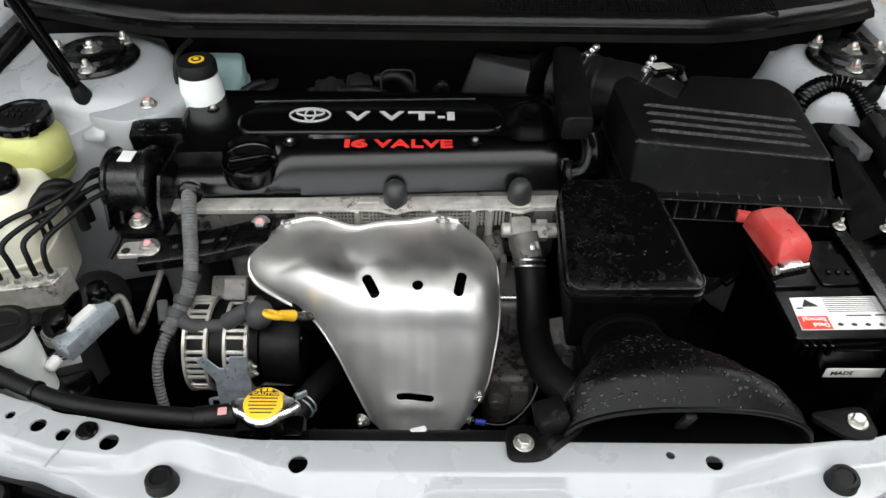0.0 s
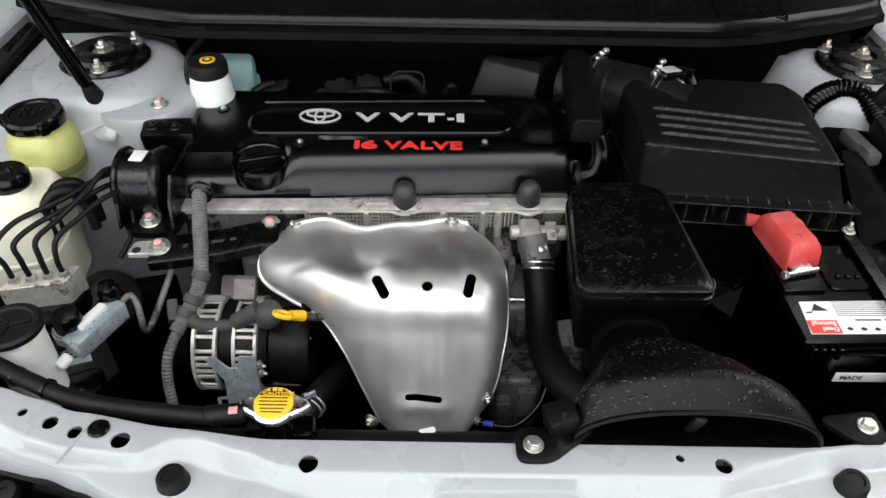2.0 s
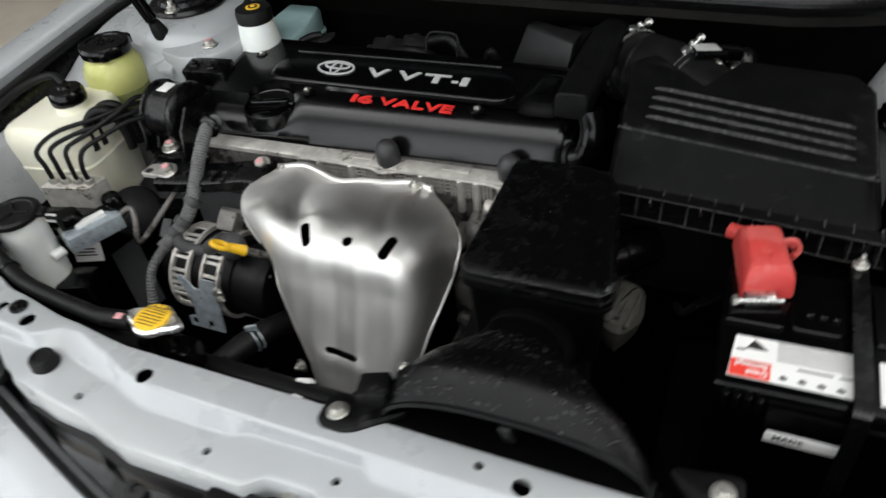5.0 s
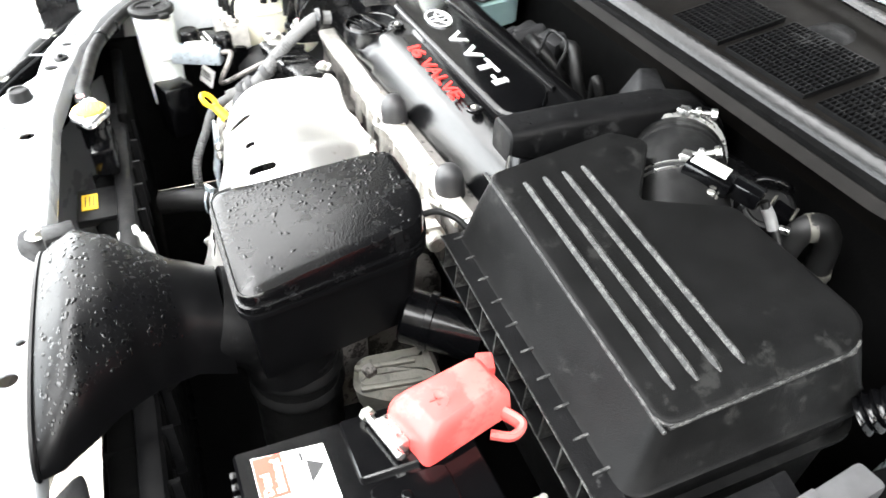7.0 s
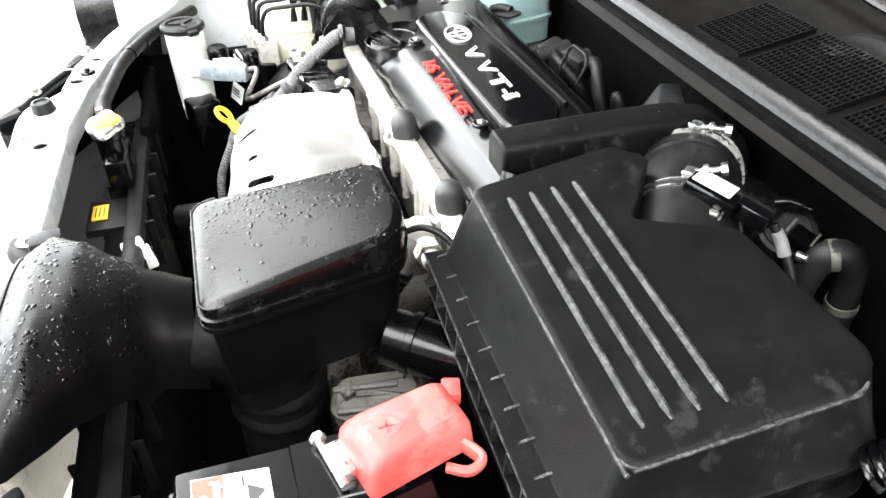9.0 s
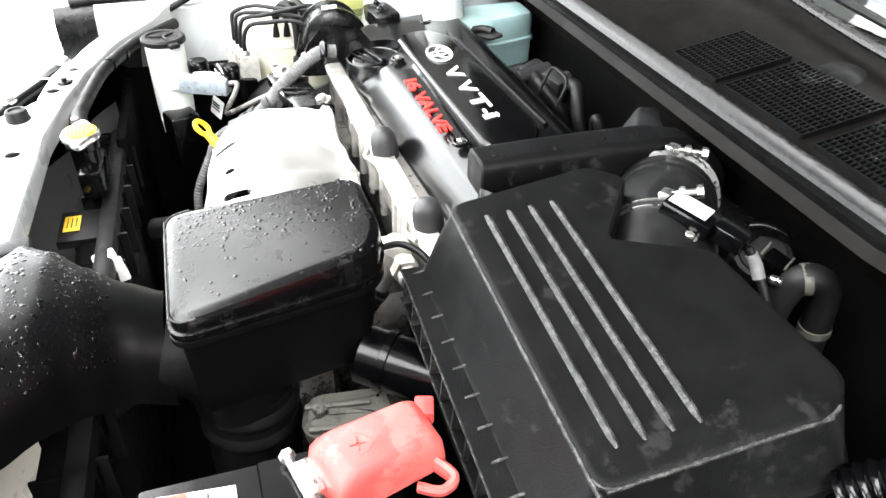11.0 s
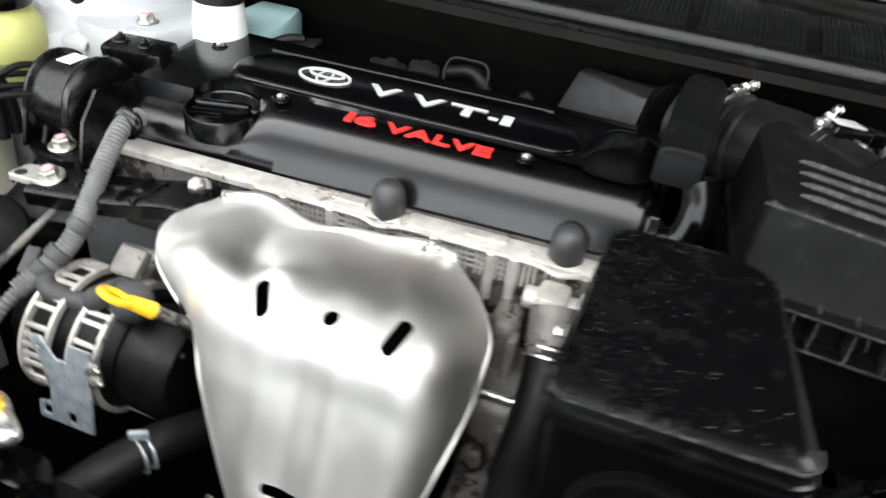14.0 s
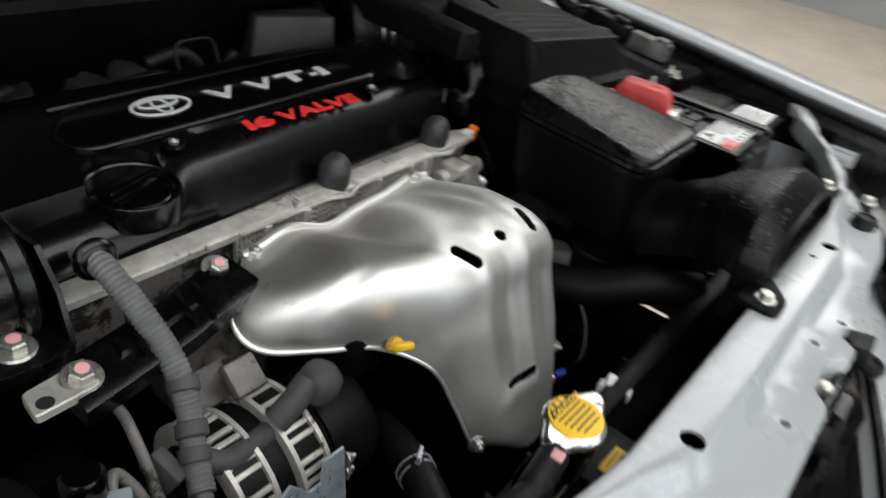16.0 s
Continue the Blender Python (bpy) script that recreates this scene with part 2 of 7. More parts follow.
def smooth_path(pts, n=8):
    pts = [Vector(p) for p in pts]
    if len(pts) == 2:
        return [pts[0].lerp(pts[1], i / n) for i in range(n + 1)]
    q = [pts[0] * 2 - pts[1]] + pts + [pts[-1] * 2 - pts[-2]]
    out = []
    for i in range(1, len(q) - 2):
        a, b, c, d = q[i - 1:i + 3]
        for k in range(n):
            t = k / n
            out.append(0.5 * ((2 * b) + (c - a) * t + (2 * a - 5 * b + 4 * c - d) * t * t + (3 * b - a - 3 * c + d) * t ** 3))
    return out + [pts[-1]]


def tube(bm, pts, r, seg=14, n=8, ripple=0.0, pitch=0.006, r_end=None, squash=1.0):
    path = smooth_path(pts, n)
    if ripple:
        length = sum((b - a).length for a, b in zip(path, path[1:]))
        count = max(8, int(length / pitch) * 4)
        cum = [0.0]
        for a, b in zip(path, path[1:]):
            cum.append(cum[-1] + (b - a).length)
        fine, k = [], 0
        for i in range(count + 1):
            s = cum[-1] * i / count
            while k < len(path) - 2 and cum[k + 1] < s:
                k += 1
            f = (s - cum[k]) / max(1e-9, cum[k + 1] - cum[k])
            fine.append(path[k].lerp(path[k + 1], f))
        path = fine
    rings, u = [], None
    for i, p in enumerate(path):
        d = (path[min(i + 1, len(path) - 1)] - path[max(i - 1, 0)]).normalized()
        if u is None:
            u = frame_of(d)[0]
        u = (u - d * u.dot(d)).normalized()
        v = d.cross(u)
        f = i / max(1, len(path) - 1)
        rad = r if r_end is None else r + (r_end - r) * f
        if ripple:
            rad += ripple * (1, 0.3, -1, 0.3)[i % 4]
        rings.append([p + (u * math.cos(2 * math.pi * k / seg) + v * squash * math.sin(2 * math.pi * k / seg)) * rad for k in range(seg)])
    return loft(bm, rings)


def rpoly(pts, rad, n=5):
    """A polygon with rounded corners; rad: one radius or one for each corner."""
    out, k = [], len(pts)
    for i in range(k):
        p, a, b = Vector(pts[i][:2]), Vector(pts[i - 1][:2]), Vector(pts[(i + 1) % k][:2])
        r = rad[i] if isinstance(rad, (list, tuple)) else rad
        da, db = (a - p), (b - p)
        r1 = min(r, da.length * 0.48, db.length * 0.48)
        s, e = p + da.normalized() * r1, p + db.normalized() * r1
        for j in range(n + 1):
            t = j / n
            out.append(s * (1 - t) ** 2 + p * 2 * t * (1 - t) + e * t * t)
    return out


def inset(poly, d):
    n, out = len(poly), []
    sign = 1 if sum(poly[i - 1].x * poly[i].y - poly[i].x * poly[i - 1].y for i in range(n)) > 0 else -1
    for i in range(n):
        a, p, b = poly[i - 1], poly[i], poly[(i + 1) % n]
        t = (b - a)
        if t.length < 1e-9:
            out.append(p.copy())
            continue
        t.normalize()
        out.append(p + Vector((-t.y, t.x)) * d * sign)
    return out


def slab(bm, poly, zf, levels):
    """Rings of a rounded outline: levels are (inset, height) from bottom to top; zf(x, y) tilts the height 0."""
    rings = []
    for d, h in levels:
        q = inset(poly, d) if d else poly
        rings.append([(p.x, p.y, zf(p.x, p.y) + h) for p in q])
    return loft(bm, rings)


def hexbolt(parent, p, axis, r=0.0075, mark=None, name="bolt", washer=True, stud=0.0, material=None):
    bm, d, p = B(), Vector(axis).normalized(), Vector(p)
    if washer:
        lathe(bm, p, d, [(r * 1.5, 0), (r * 1.55, r * 0.15), (r * 1.4, r * 0.3), (r * 0.9, r * 0.32)], 22)
    u, v, _ = frame_of(d)
    rings = []
    for rr, h in ((1.0, 0.2), (1.0, 1.0), (0.86, 1.15), (0.5, 1.17)):
        rings.append([p + d * r * h + (u * math.cos(math.pi * i / 3) + v * math.sin(math.pi * i / 3)) * r * rr for i in range(6)])
    loft(bm, rings)
    if stud:
        lathe(bm, p + d * r, d, [(r * 0.5, 0), (r * 0.5, stud), (r * 0.35, stud + r * 0.2)], 14)
    ob = part(name, bm, material or BOLT, parent, "" if mark is None else "plated bolt with a paint mark")
    if mark is not None:
        bm = B()
        lathe(bm, p + d * r * 1.17, d, [(r * 0.5, 0), (r * 0.54, r * 0.08), (r * 0.25, r * 0.12)], 12)
        part("paint_mark", bm, mark, ob)
    return ob


def lettering(name, text, m, size, wide, depth, material, parent, label=""):
    cu = bpy.data.curves.new(name, "FONT")
    cu.body, cu.size, cu.extrude, cu.align_x, cu.offset = text, size, depth, "LEFT", size * 0.028
    cu.space_character = 1.12 if "-" in text else 1.04
    cu.resolution_u = 3
    tmp = new(name + "_text", cu)
    me = bpy.data.meshes.new_from_object(tmp.evaluated_get(bpy.context.evaluated_depsgraph_get()))
    bpy.data.objects.remove(tmp)
    me.transform(m @ Matrix.Diagonal((wide, 1, 1, 1)))
    me.materials.clear()
    me.materials.append(material)
    ob = new(name, me)
    ob.parent = parent
    ob.matrix_parent_inverse = Matrix.Translation(-HOME.get(parent, Vector((0, 0, 0))))
    return tagged(ob, label)


def letter_row(name, rows, p, xdir, ydir, height, depth, material, parent, label):
    """Letters fitted one by one: rows of (text, offset, width)."""
    for text, off, width in rows:
        cu = bpy.data.curves.new(name, "FONT")
        cu.body, cu.size, cu.extrude, cu.offset, cu.resolution_u = text, 1.0, 0.03, 0.022, 3
        tmp = new(name + "_text", cu)
        me = bpy.data.meshes.new_from_object(tmp.evaluated_get(bpy.context.evaluated_depsgraph_get()))
        bpy.data.objects.remove(tmp)
        xs, ys = [v.co.x for v in me.vertices], [v.co.y for v in me.vertices]
        sy = height / 0.73
        me.transform(plane_pose(p, xdir, ydir) @ Matrix.Translation((off, 0, 0)) @ Matrix.Diagonal((width / (max(xs) - min(xs)), sy, depth / 0.03, 1)) @ Matrix.Translation((-min(xs), 0, 0)))
        me.materials.clear()
        me.materials.append(material)
        ob = new(name, me)
        ob.parent = parent
        ob.matrix_parent_inverse = Matrix.Translation(-HOME.get(parent, Vector((0, 0, 0))))
        tagged(ob, label)


def plane_pose(p, xdir, ydir):
    x = Vector(xdir).normalized()
    z = x.cross(Vector(ydir)).normalized()
    y = z.cross(x)
    m = Matrix((x, y, z)).transposed().to_4x4()
    m.translation = Vector(p)
    return m


def lerp_list(rows, x):
    """Piecewise linear values over sorted rows (x, a, b, ...)."""
    if x <= rows[0][0]:
        return rows[0][1:]
    for p, q in zip(rows, rows[1:]):
        if x <= q[0]:
            f = (x - p[0]) / (q[0] - p[0])
            f = f * f * (3 - 2 * f) * 0.5 + f * 0.5
            return [a + (b - a) * f for a, b in zip(p[1:], q[1:])]
    return rows[-1][1:]


def cut(ob, tools):
    """Take the tool meshes out of ob's mesh, and remove the tools."""
    for t in tools:
        md = ob.modifiers.new("cut", "BOOLEAN")
        md.object, md.operation, md.solver = t, "DIFFERENCE", "EXACT"
    me = bpy.data.meshes.new_from_object(ob.evaluated_get(bpy.context.evaluated_depsgraph_get()))
    ob.modifiers.clear()
    old, ob.data = ob.data, me
    bpy.data.meshes.remove(old)
    for t in tools:
        bpy.data.objects.remove(t)
    me.polygons.foreach_set("use_smooth", [True] * len(me.polygons))
    me.set_sharp_from_angle(angle=radians(40))

# ---- the garage ----
bm = B()
box(bm, (0, 0, -0.05), (14, 14, 0.1))
floor = part("floor", bm, TILE, None, "beige glossy tiled workshop floor", category="floor", kind="structure")
for name, c, s in (("wall_back", (0, 7.1, 1.5), (14, 0.2, 3)), ("wall_left", (-7.1, 0, 1.5), (0.2, 14, 3)), ("wall_right", (7.1, 0, 1.5), (0.2, 14, 3)),
                   ("wall_front_left", (-4.8, -7.1, 1.5), (4.6, 0.2, 3)), ("wall_front_right", (4.8, -7.1, 1.5), (4.6, 0.2, 3))):
    bm = B()
    box(bm, c, s)
    part(name, bm, WALLPAINT, None, "plain pale painted workshop wall", category="wall", kind="structure")
bm = B()
box(bm, (0, 0, 3.05), (14, 14, 0.1))
part("ceiling", bm, WALLPAINT, None, "plain pale workshop ceiling", category="ceiling", kind="structure")

# a pallet standing on the floor beside the car
PINE = mat("raw_pine_board", (0.52, 0.37, 0.2), 0.7, var=0.2, scale=6, bump=0.2, bscale=90)
pallet = thing("wooden_pallet", (6.0, 3.2, 0.0), "pale raw pine pallet lying on the workshop floor", "pallet")
for k in range(3):
    bm = B()
    box(bm, (5.58 + 0.42 * k, 3.2, 0.05), (0.10, 1.0, 0.10), bevel=0.004)
    part("bearer", bm, PINE, pallet)
for k in range(6):
    bm = B()
    box(bm, (6.0, 2.75 + 0.18 * k, 0.111), (1.0, 0.12, 0.022), bevel=0.003)
    part("top_board", bm, PINE, pallet)

# ---- car body round the bay ----
# radiator support: a pressed white cross member, swept across the car
REAR = [(-0.80, 0.66), (-0.62, 0.555), (-0.474, 0.476), (-0.434, 0.464), (-0.387, 0.448), (-0.284, 0.430), (-0.184, 0.418), (0.35, 0.416), (0.45, 0.425), (0.56, 0.47), (0.66, 0.54), (0.80, 0.66)]
FRONT = [(-0.80, 0.58), (-0.62, 0.475), (-0.48, 0.412), (-0.42, 0.401), (-0.376, 0.386), (-0.323, 0.361), (-0.29, 0.345), (-0.234, 0.336), (-0.19, 0.334), (-0.158, 0.327), (-0.126, 0.319), (0.012, 0.320), (0.033, 0.336), (0.082, 0.337), (0.105, 0.322), (0.187, 0.317), (0.231, 0.331), (0.274, 0.338), (0.341, 0.341), (0.39, 0.352), (0.47, 0.388), (0.58, 0.45), (0.80, 0.58)]
# upper and lower crease of the pressed step
CREASE = [(-0.80, 0.60), (-0.62, 0.50), (-0.465, 0.432), (-0.42, 0.413), (-0.385, 0.403), (-0.31, 0.396), (-0.278, 0.413), (-0.255, 0.4145), (-0.205, 0.400), (-0.165, 0.385), (-0.13, 0.379), (0.27, 0.379), (0.312, 0.391), (0.354, 0.405), (0.40, 0.412), (0.50, 0.43), (0.62, 0.50), (0.80, 0.60)]
SHELF = [(-0.80, 0.592), (-0.62, 0.488), (-0.42, 0.406), (-0.38, 0.395), (-0.30, 0.388), (-0.27, 0.398), (-0.235, 0.388), (-0.19, 0.382), (-0.157, 0.372), (-0.135, 0.3665), (-0.025, 0.3665), (-0.008, 0.374), (0.115, 0.3755), (0.127, 0.3665), (0.258, 0.366), (0.275, 0.374), (0.302, 0.38), (0.345, 0.388), (0.40, 0.396), (0.50, 0.418), (0.62, 0.488), (0.80, 0.592)]


def pads(x):
    """Height of the front shelf under the top face: shallow where the hood stops stand."""
    return 0.022 - 0.012 * math.exp(-((x + 0.27) / 0.05) ** 2) - 0.012 * math.exp(-((x - 0.385) / 0.05) ** 2)


support = thing("radiator_support", (0, 0.37, 0.7), "white pressed steel radiator support cross member with holes", "car body", kind="structure")
bm, rings = B(), []
for i in range(321):
    x = -0.80 + 1.6 * i / 320
    yr, yf = lerp_list(REAR, x)[0], lerp_list(FRONT, x)[0]
    z = 0.818 + (0.02 * min(1, max(0, (abs(x) - 0.45) / 0.3)))
    w, d = yr - yf, pads(x)
    c1, c2 = lerp_list(CREASE, x)[0], lerp_list(SHELF, x)[0]
    pts = [(yr, z - 0.03), (yr, z - 0.004), (yr - 0.002, z - 0.001), (yr - 0.006, z), (c1 + 0.004, z), (c1, z - 0.0006), (c1 - 0.002, z - 0.0025), (c2 + 0.002, z - d + 0.0015), (c2, z - d), (c2 - 0.004, z - d - 0.0006),
           (yf + 0.008, z - d - 0.001), (yf + 0.003, z - d - 0.003), (yf, z - d - 0.01), (yf + 0.002, z - d - 0.05), (yf + 0.006, z - d - 0.05), (yf + 0.006, z - d - 0.012), (c2, z - d - 0.0028), (c1, z - 0.0028), (yr - 0.006, z - 0.0025), (yr - 0.005, z - 0.03)]
    rings.append([(x, y, zz) for y, zz in pts])
loft(bm, rings)
sup_body = part("cross_member", bm, WHITE, support)
tools = []
for hx, hy, r in ((-0.330, 0.4125, 0.0095), (-0.141, 0.389, 0.0095), (0.263, 0.392, 0.0085), (0.222, 0.4, 0.0045), (-0.407, 0.432, 0.008), (-0.44, 0.444, 0.005), (-0.378, 0.421, 0.0075), (0.52, 0.425, 0.009)):
    bm = B()
    cyl(bm, (hx, hy, 0.74), (hx, hy, 0.9), r, seg=28)
    tools.append(part("tool", bm, WHITE))
for hx, hy, r in ((-0.209, 0.355, 0.0045), (-0.038, 0.344, 0.0045), (0.098, 0.356, 0.0045), (0.156, 0.344, 0.0045)):
    bm = B()
    cyl(bm, (hx, hy, 0.70), (hx, hy, 0.9), r, seg=20)
    tools.append(part("tool", bm, WHITE))
cut(sup_body, tools)
# seam of the end panel, with a plug
bm = B()
loft(bm, [[(x0 - 0.002, y, 0.8178), (x0 - 0.0008, y, 0.8194), (x0 + 0.0012, y, 0.8194), (x0 + 0.0016, y, 0.8178)] for x0, y in ((-0.363, 0.441), (-0.372, 0.415), (-0.378, 0.395), (-0.381, 0.384))])
part("panel_seam", bm, WHITE, support)
bm = B()
lathe(bm, (-0.355, 0.4245, 0.818), (0, 0, 1), [(0.0105, 0), (0.011, 0.002), (0.0095, 0.004), (0.004, 0.0045), (0.0035, 0.008), (0.001, 0.0085)], 20)
part("trim_clip", bm, GLOSS, support, "black plastic trim clip")


def hood_stop(x, y, z):
    t = thing("rubber_hood_stop", (x, y, z), "round black rubber hood stop standing on the support", "buffer", "hood stops")
    bm = B()
    lathe(bm, (x, y, z), (0, -0.05, 1), [(0.0155, 0), (0.016, 0.003), (0.0148, 0.006), (0.0142, 0.014), (0.0125, 0.017), (0.009, 0.0175), (0.008, 0.0155), (0.003, 0.0155)], 32)
    part("buffer_body", bm, RUBBER, t)


hood_stop(-0.269, 0.374, 0.803)
hood_stop(0.385, 0.378, 0.803)

# grille backing and bumper skin ahead of the support
def bumper_edge(x):
    return 0.245 + 0.30 * (abs(x) / 0.9) ** 1.15


bm, rings = B(), []
for i in range(61):
    x = -0.86 + 1.72 * i / 60
    yf = lerp_list(FRONT, max(-0.8, min(0.8, x)))[0] + 0.22 * max(0, abs(x) - 0.78)
    d = min(0.05, max(0.006, yf - bumper_edge(x) - 0.012))
    rings.append([(x, yf + 0.012, 0.765), (x, yf - 0.24 * d, 0.762), (x, yf - 0.44 * d, 0.745 + 0.003 * math.sin(x * 60)), (x, yf - 0.92 * d, 0.736), (x, yf - d, 0.70), (x, yf + 0.01, 0.70)])
loft(bm, rings)
backing = thing("grille_backing", (0, 0.3, 0.70), "dusty black plastic panel behind the front grille", "car part")
part("panel", bm, GLOSS, backing)
for cx in (-0.46, -0.38, -0.11, 0.19, 0.40):
    cy = lerp_list(FRONT, cx)[0] - 0.014
    bm = B()
    lathe(bm, (cx, cy, 0.744), (0, -0.25, 1), [(0.014, 0), (0.0145, 0.006), (0.012, 0.010), (0.005, 0.011), (0.0045, 0.0085), (0.001, 0.0085)], 24)
    part("push_clip", bm, RUBBER, backing)
bm, rings = B(), []
for i in range(61):
    x = -0.90 + 1.80 * i / 60
    yb = bumper_edge(x) - 0.008
    rings.append([(x, yb + 0.02, 0.715), (x, yb + 0.008, 0.728), (x, yb - 0.02, 0.726), (x, yb - 0.06, 0.70), (x, yb - 0.09, 0.62), (x, yb - 0.10, 0.45), (x, yb - 0.07, 0.28), (x, yb + 0.0, 0.25), (x, yb + 0.0, 0.5)])
loft(bm, rings)
bumper = thing("front_bumper", (0, 0.2, 0.25), "white painted front bumper cover with a black lip seal", "bumper")
part("bumper_skin", bm, WHITE, bumper)
bm, rings = B(), []
for i in range(61):
    x = -0.90 + 1.80 * i / 60
    yb = bumper_edge(x) - 0.008
    rings.append([(x, yb + 0.012, 0.726), (x, yb + 0.010, 0.733), (x, yb + 0.004, 0.734), (x, yb + 0.002, 0.729)])
loft(bm, rings)
part("lip_seal", bm, RUBBER, bumper, "black rubber lip seal")


def fender(sx, name):
    t = thing(name, (sx * 0.8, 0.8, 0.8), "white front fender with a black drip channel along its edge", "fender", "front fenders")
    bm, rings = B(), []
    for i in range(25):
        y = 0.37 + 1.03 * i / 24
        x0 = 0.712 + 0.02 * min(1, max(0, y - 0.5) / 0.3)
        z = 0.838 + 0.05 * min(1, (y - 0.5) / 0.6)
        rings.append([(sx * (x0 + a), y, z + c) for a, c in ((0.03, -0.035), (0.032, 0.0), (0.04, 0.009), (0.055, 0.012), (0.10, 0.008), (0.15, -0.02), (0.19, -0.08), (0.215, -0.2), (0.22, -0.45), (0.20, -0.45), (0.19, -0.2), (0.13, -0.03), (0.045, -0.03))])
    loft(bm, rings)
    part("fender_skin", bm, WHITE, t)
    bm, rings = B(), []
    for i in range(25):
        y = 0.37 + 0.88 * i / 24
        x0 = 0.712 + 0.02 * min(1, max(0, y - 0.5) / 0.3)
        z = 0.838 + 0.05 * min(1, (y - 0.5) / 0.6)
        rings.append([(sx * (x0 + a), y, z + c) for a, c in ((0.03, -0.012), (0.018, -0.02), (0.006, -0.016), (-0.004, -0.003), (-0.014, -0.003), (-0.022, -0.014), (-0.03, -0.03), (-0.03, -0.06), (0.03, -0.06))])
    loft(bm, rings)
    part("drip_channel", bm, BLACKSTEEL, t, "black channel with rubber strip")
    bm = B()
    tube(bm, [(sx * (0.697 + 0.02 * min(1, max(0, y - 0.5) / 0.3)), y, 0.840 + 0.05 * min(1, (y - 0.5) / 0.6)) for y in (0.4, 0.55, 0.75, 0.95, 1.2)], 0.008, 10)
    part("weather_strip", bm, RUBBER, t)


# hood latch hanging in the notch of the support
latch = thing("hood_latch", (0.06, 0.32, 0.74), "black hood latch with spring and lever on the support front", "hood latch")
bm = B()
box(bm, (0.058, 0.322, 0.755), (0.085, 0.012, 0.05), bevel=0.004)
part("latch_plate", bm, BLACKSTEEL, latch)
bm = B()
slab(bm, rpoly([(0.035, 0.306), (0.08, 0.306), (0.074, 0.33), (0.041, 0.33)], 0.006), lambda x, y: 0.772, [(0, -0.02), (0, 0.0), (0.002, 0.003)])
part("latch_cover", bm, GLOSS, latch)
bm = B()
tube(bm, [(0.0, 0.312, 0.768), (0.012, 0.311, 0.77), (0.03, 0.31, 0.772)], 0.006, 12, n=8, ripple=0.0012, pitch=0.004)
part("spring", bm, DARK, latch)
bm = B()
box(bm, (-0.004, 0.314, 0.774), (0.034, 0.018, 0.016), rot=(0, 8, 10), bevel=0.005)
part("lever", bm, BLACK, latch)
bm = B()
cyl(bm, (0.058, 0.331, 0.775), (0.058, 0.331, 0.786), 0.007, seg=18, bev=0.002)
part("striker_pin", bm, BOLT, latch)
block = thing("horn_connector", (0.14, 0.32, 0.78), "small black connector block clipped to the support front", "connector")
bm = B()
box(bm, (0.140, 0.321, 0.786), (0.033, 0.022, 0.022), rot=(-10, 0, 2), bevel=0.002)
part("connector_body", bm, RUBBER, block)
bm = B()
box(bm, (0.138, 0.333, 0.795), (0.02, 0.008, 0.008), bevel=0.0015)
part("clip", bm, RUBBER, block)

fender(-1, "fender")
fender(1, "fender")

# inner wheel aprons and strut towers
def apron(sx):
    t = thing("inner_fender", (sx * 0.64, 0.8, 0.5), "white painted inner fender apron with strut tower", "car body", "inner fenders", kind="structure")
    bm, rings = B(), []
    for i in range(41):
        y = 0.44 + 0.86 * i / 40
        tower = 1 / (1 + math.exp(-(y - 0.90) / 0.028))
        xin = 0.655 - 0.20 * tower - 0.015 * math.sin(y * 9)
        tower = tower if sx < 0 else 1 / (1 + math.exp(-(y - 0.985) / 0.02))
        xin = xin if sx < 0 else 0.665 - 0.105 * tower
        z_top = (0.83 if sx < 0 else 0.80) + (0.05 if sx < 0 else 0.07) * tower + 0.02 * min(1, max(0, (y - 0.6) / 0.4))
        rings.append([(sx * a, y, c) for a, c in ((0.70, z_top - 0.02), (0.675, z_top - 0.005), (xin + 0.02 + 0.05 * tower, z_top), (xin + 0.004, z_top - 0.012), (xin - 0.006, z_top - 0.05), (xin - 0.02, z_top - 0.16), (xin - 0.03, 0.40), (0.72, 0.40))])
    loft(bm, rings)
    part("apron_panel", bm, WHITE, t)
    # domed tower top with the black bearing plate and three studs
    cx, cy, cz = (sx * 0.541 if sx < 0 else 0.668, 1.044 if sx < 0 else 1.098, 0.910 if sx < 0 else 0.896)
    bm = B()
    lathe(bm, (cx, cy, cz - 0.05), (0, 0, 1), [(0.135, -0.02), (0.122, 0.018), (0.108, 0.038), (0.09, 0.046), (0.03, 0.048)], 44)
    part("tower_dome", bm, WHITE, t)
    bm = B()
    lathe(bm, (cx, cy, cz - 0.003), (0, 0, 1), [(0.066, 0), (0.068, 0.004), (0.064, 0.009), (0.05, 0.011), (0.048, 0.018), (0.04, 0.021), (0.022, 0.021), (0.018, 0.012), (0.003, 0.012)], 44)
    part("bearing_plate", bm, BLACKSTEEL, t, "black painted strut bearing plate")
    for k in range(3):
        a = radians((-78, 50, 170)[k] if sx < 0 else (-108, 142, 20)[k])
        hexbolt(t, (cx + 0.055 * math.cos(a), cy + 0.055 * math.sin(a), cz + 0.007), (0, 0, 1), 0.0085, REDMARK if sx > 0 else None, "nut", True, 0.008)
    hexbolt(t, (cx, cy, cz + 0.01), (0, 0, 1), 0.011, REDMARK if sx > 0 else None, "centre_nut", True, 0.006)
    return t


left_apron = apron(-1)
apron(1)
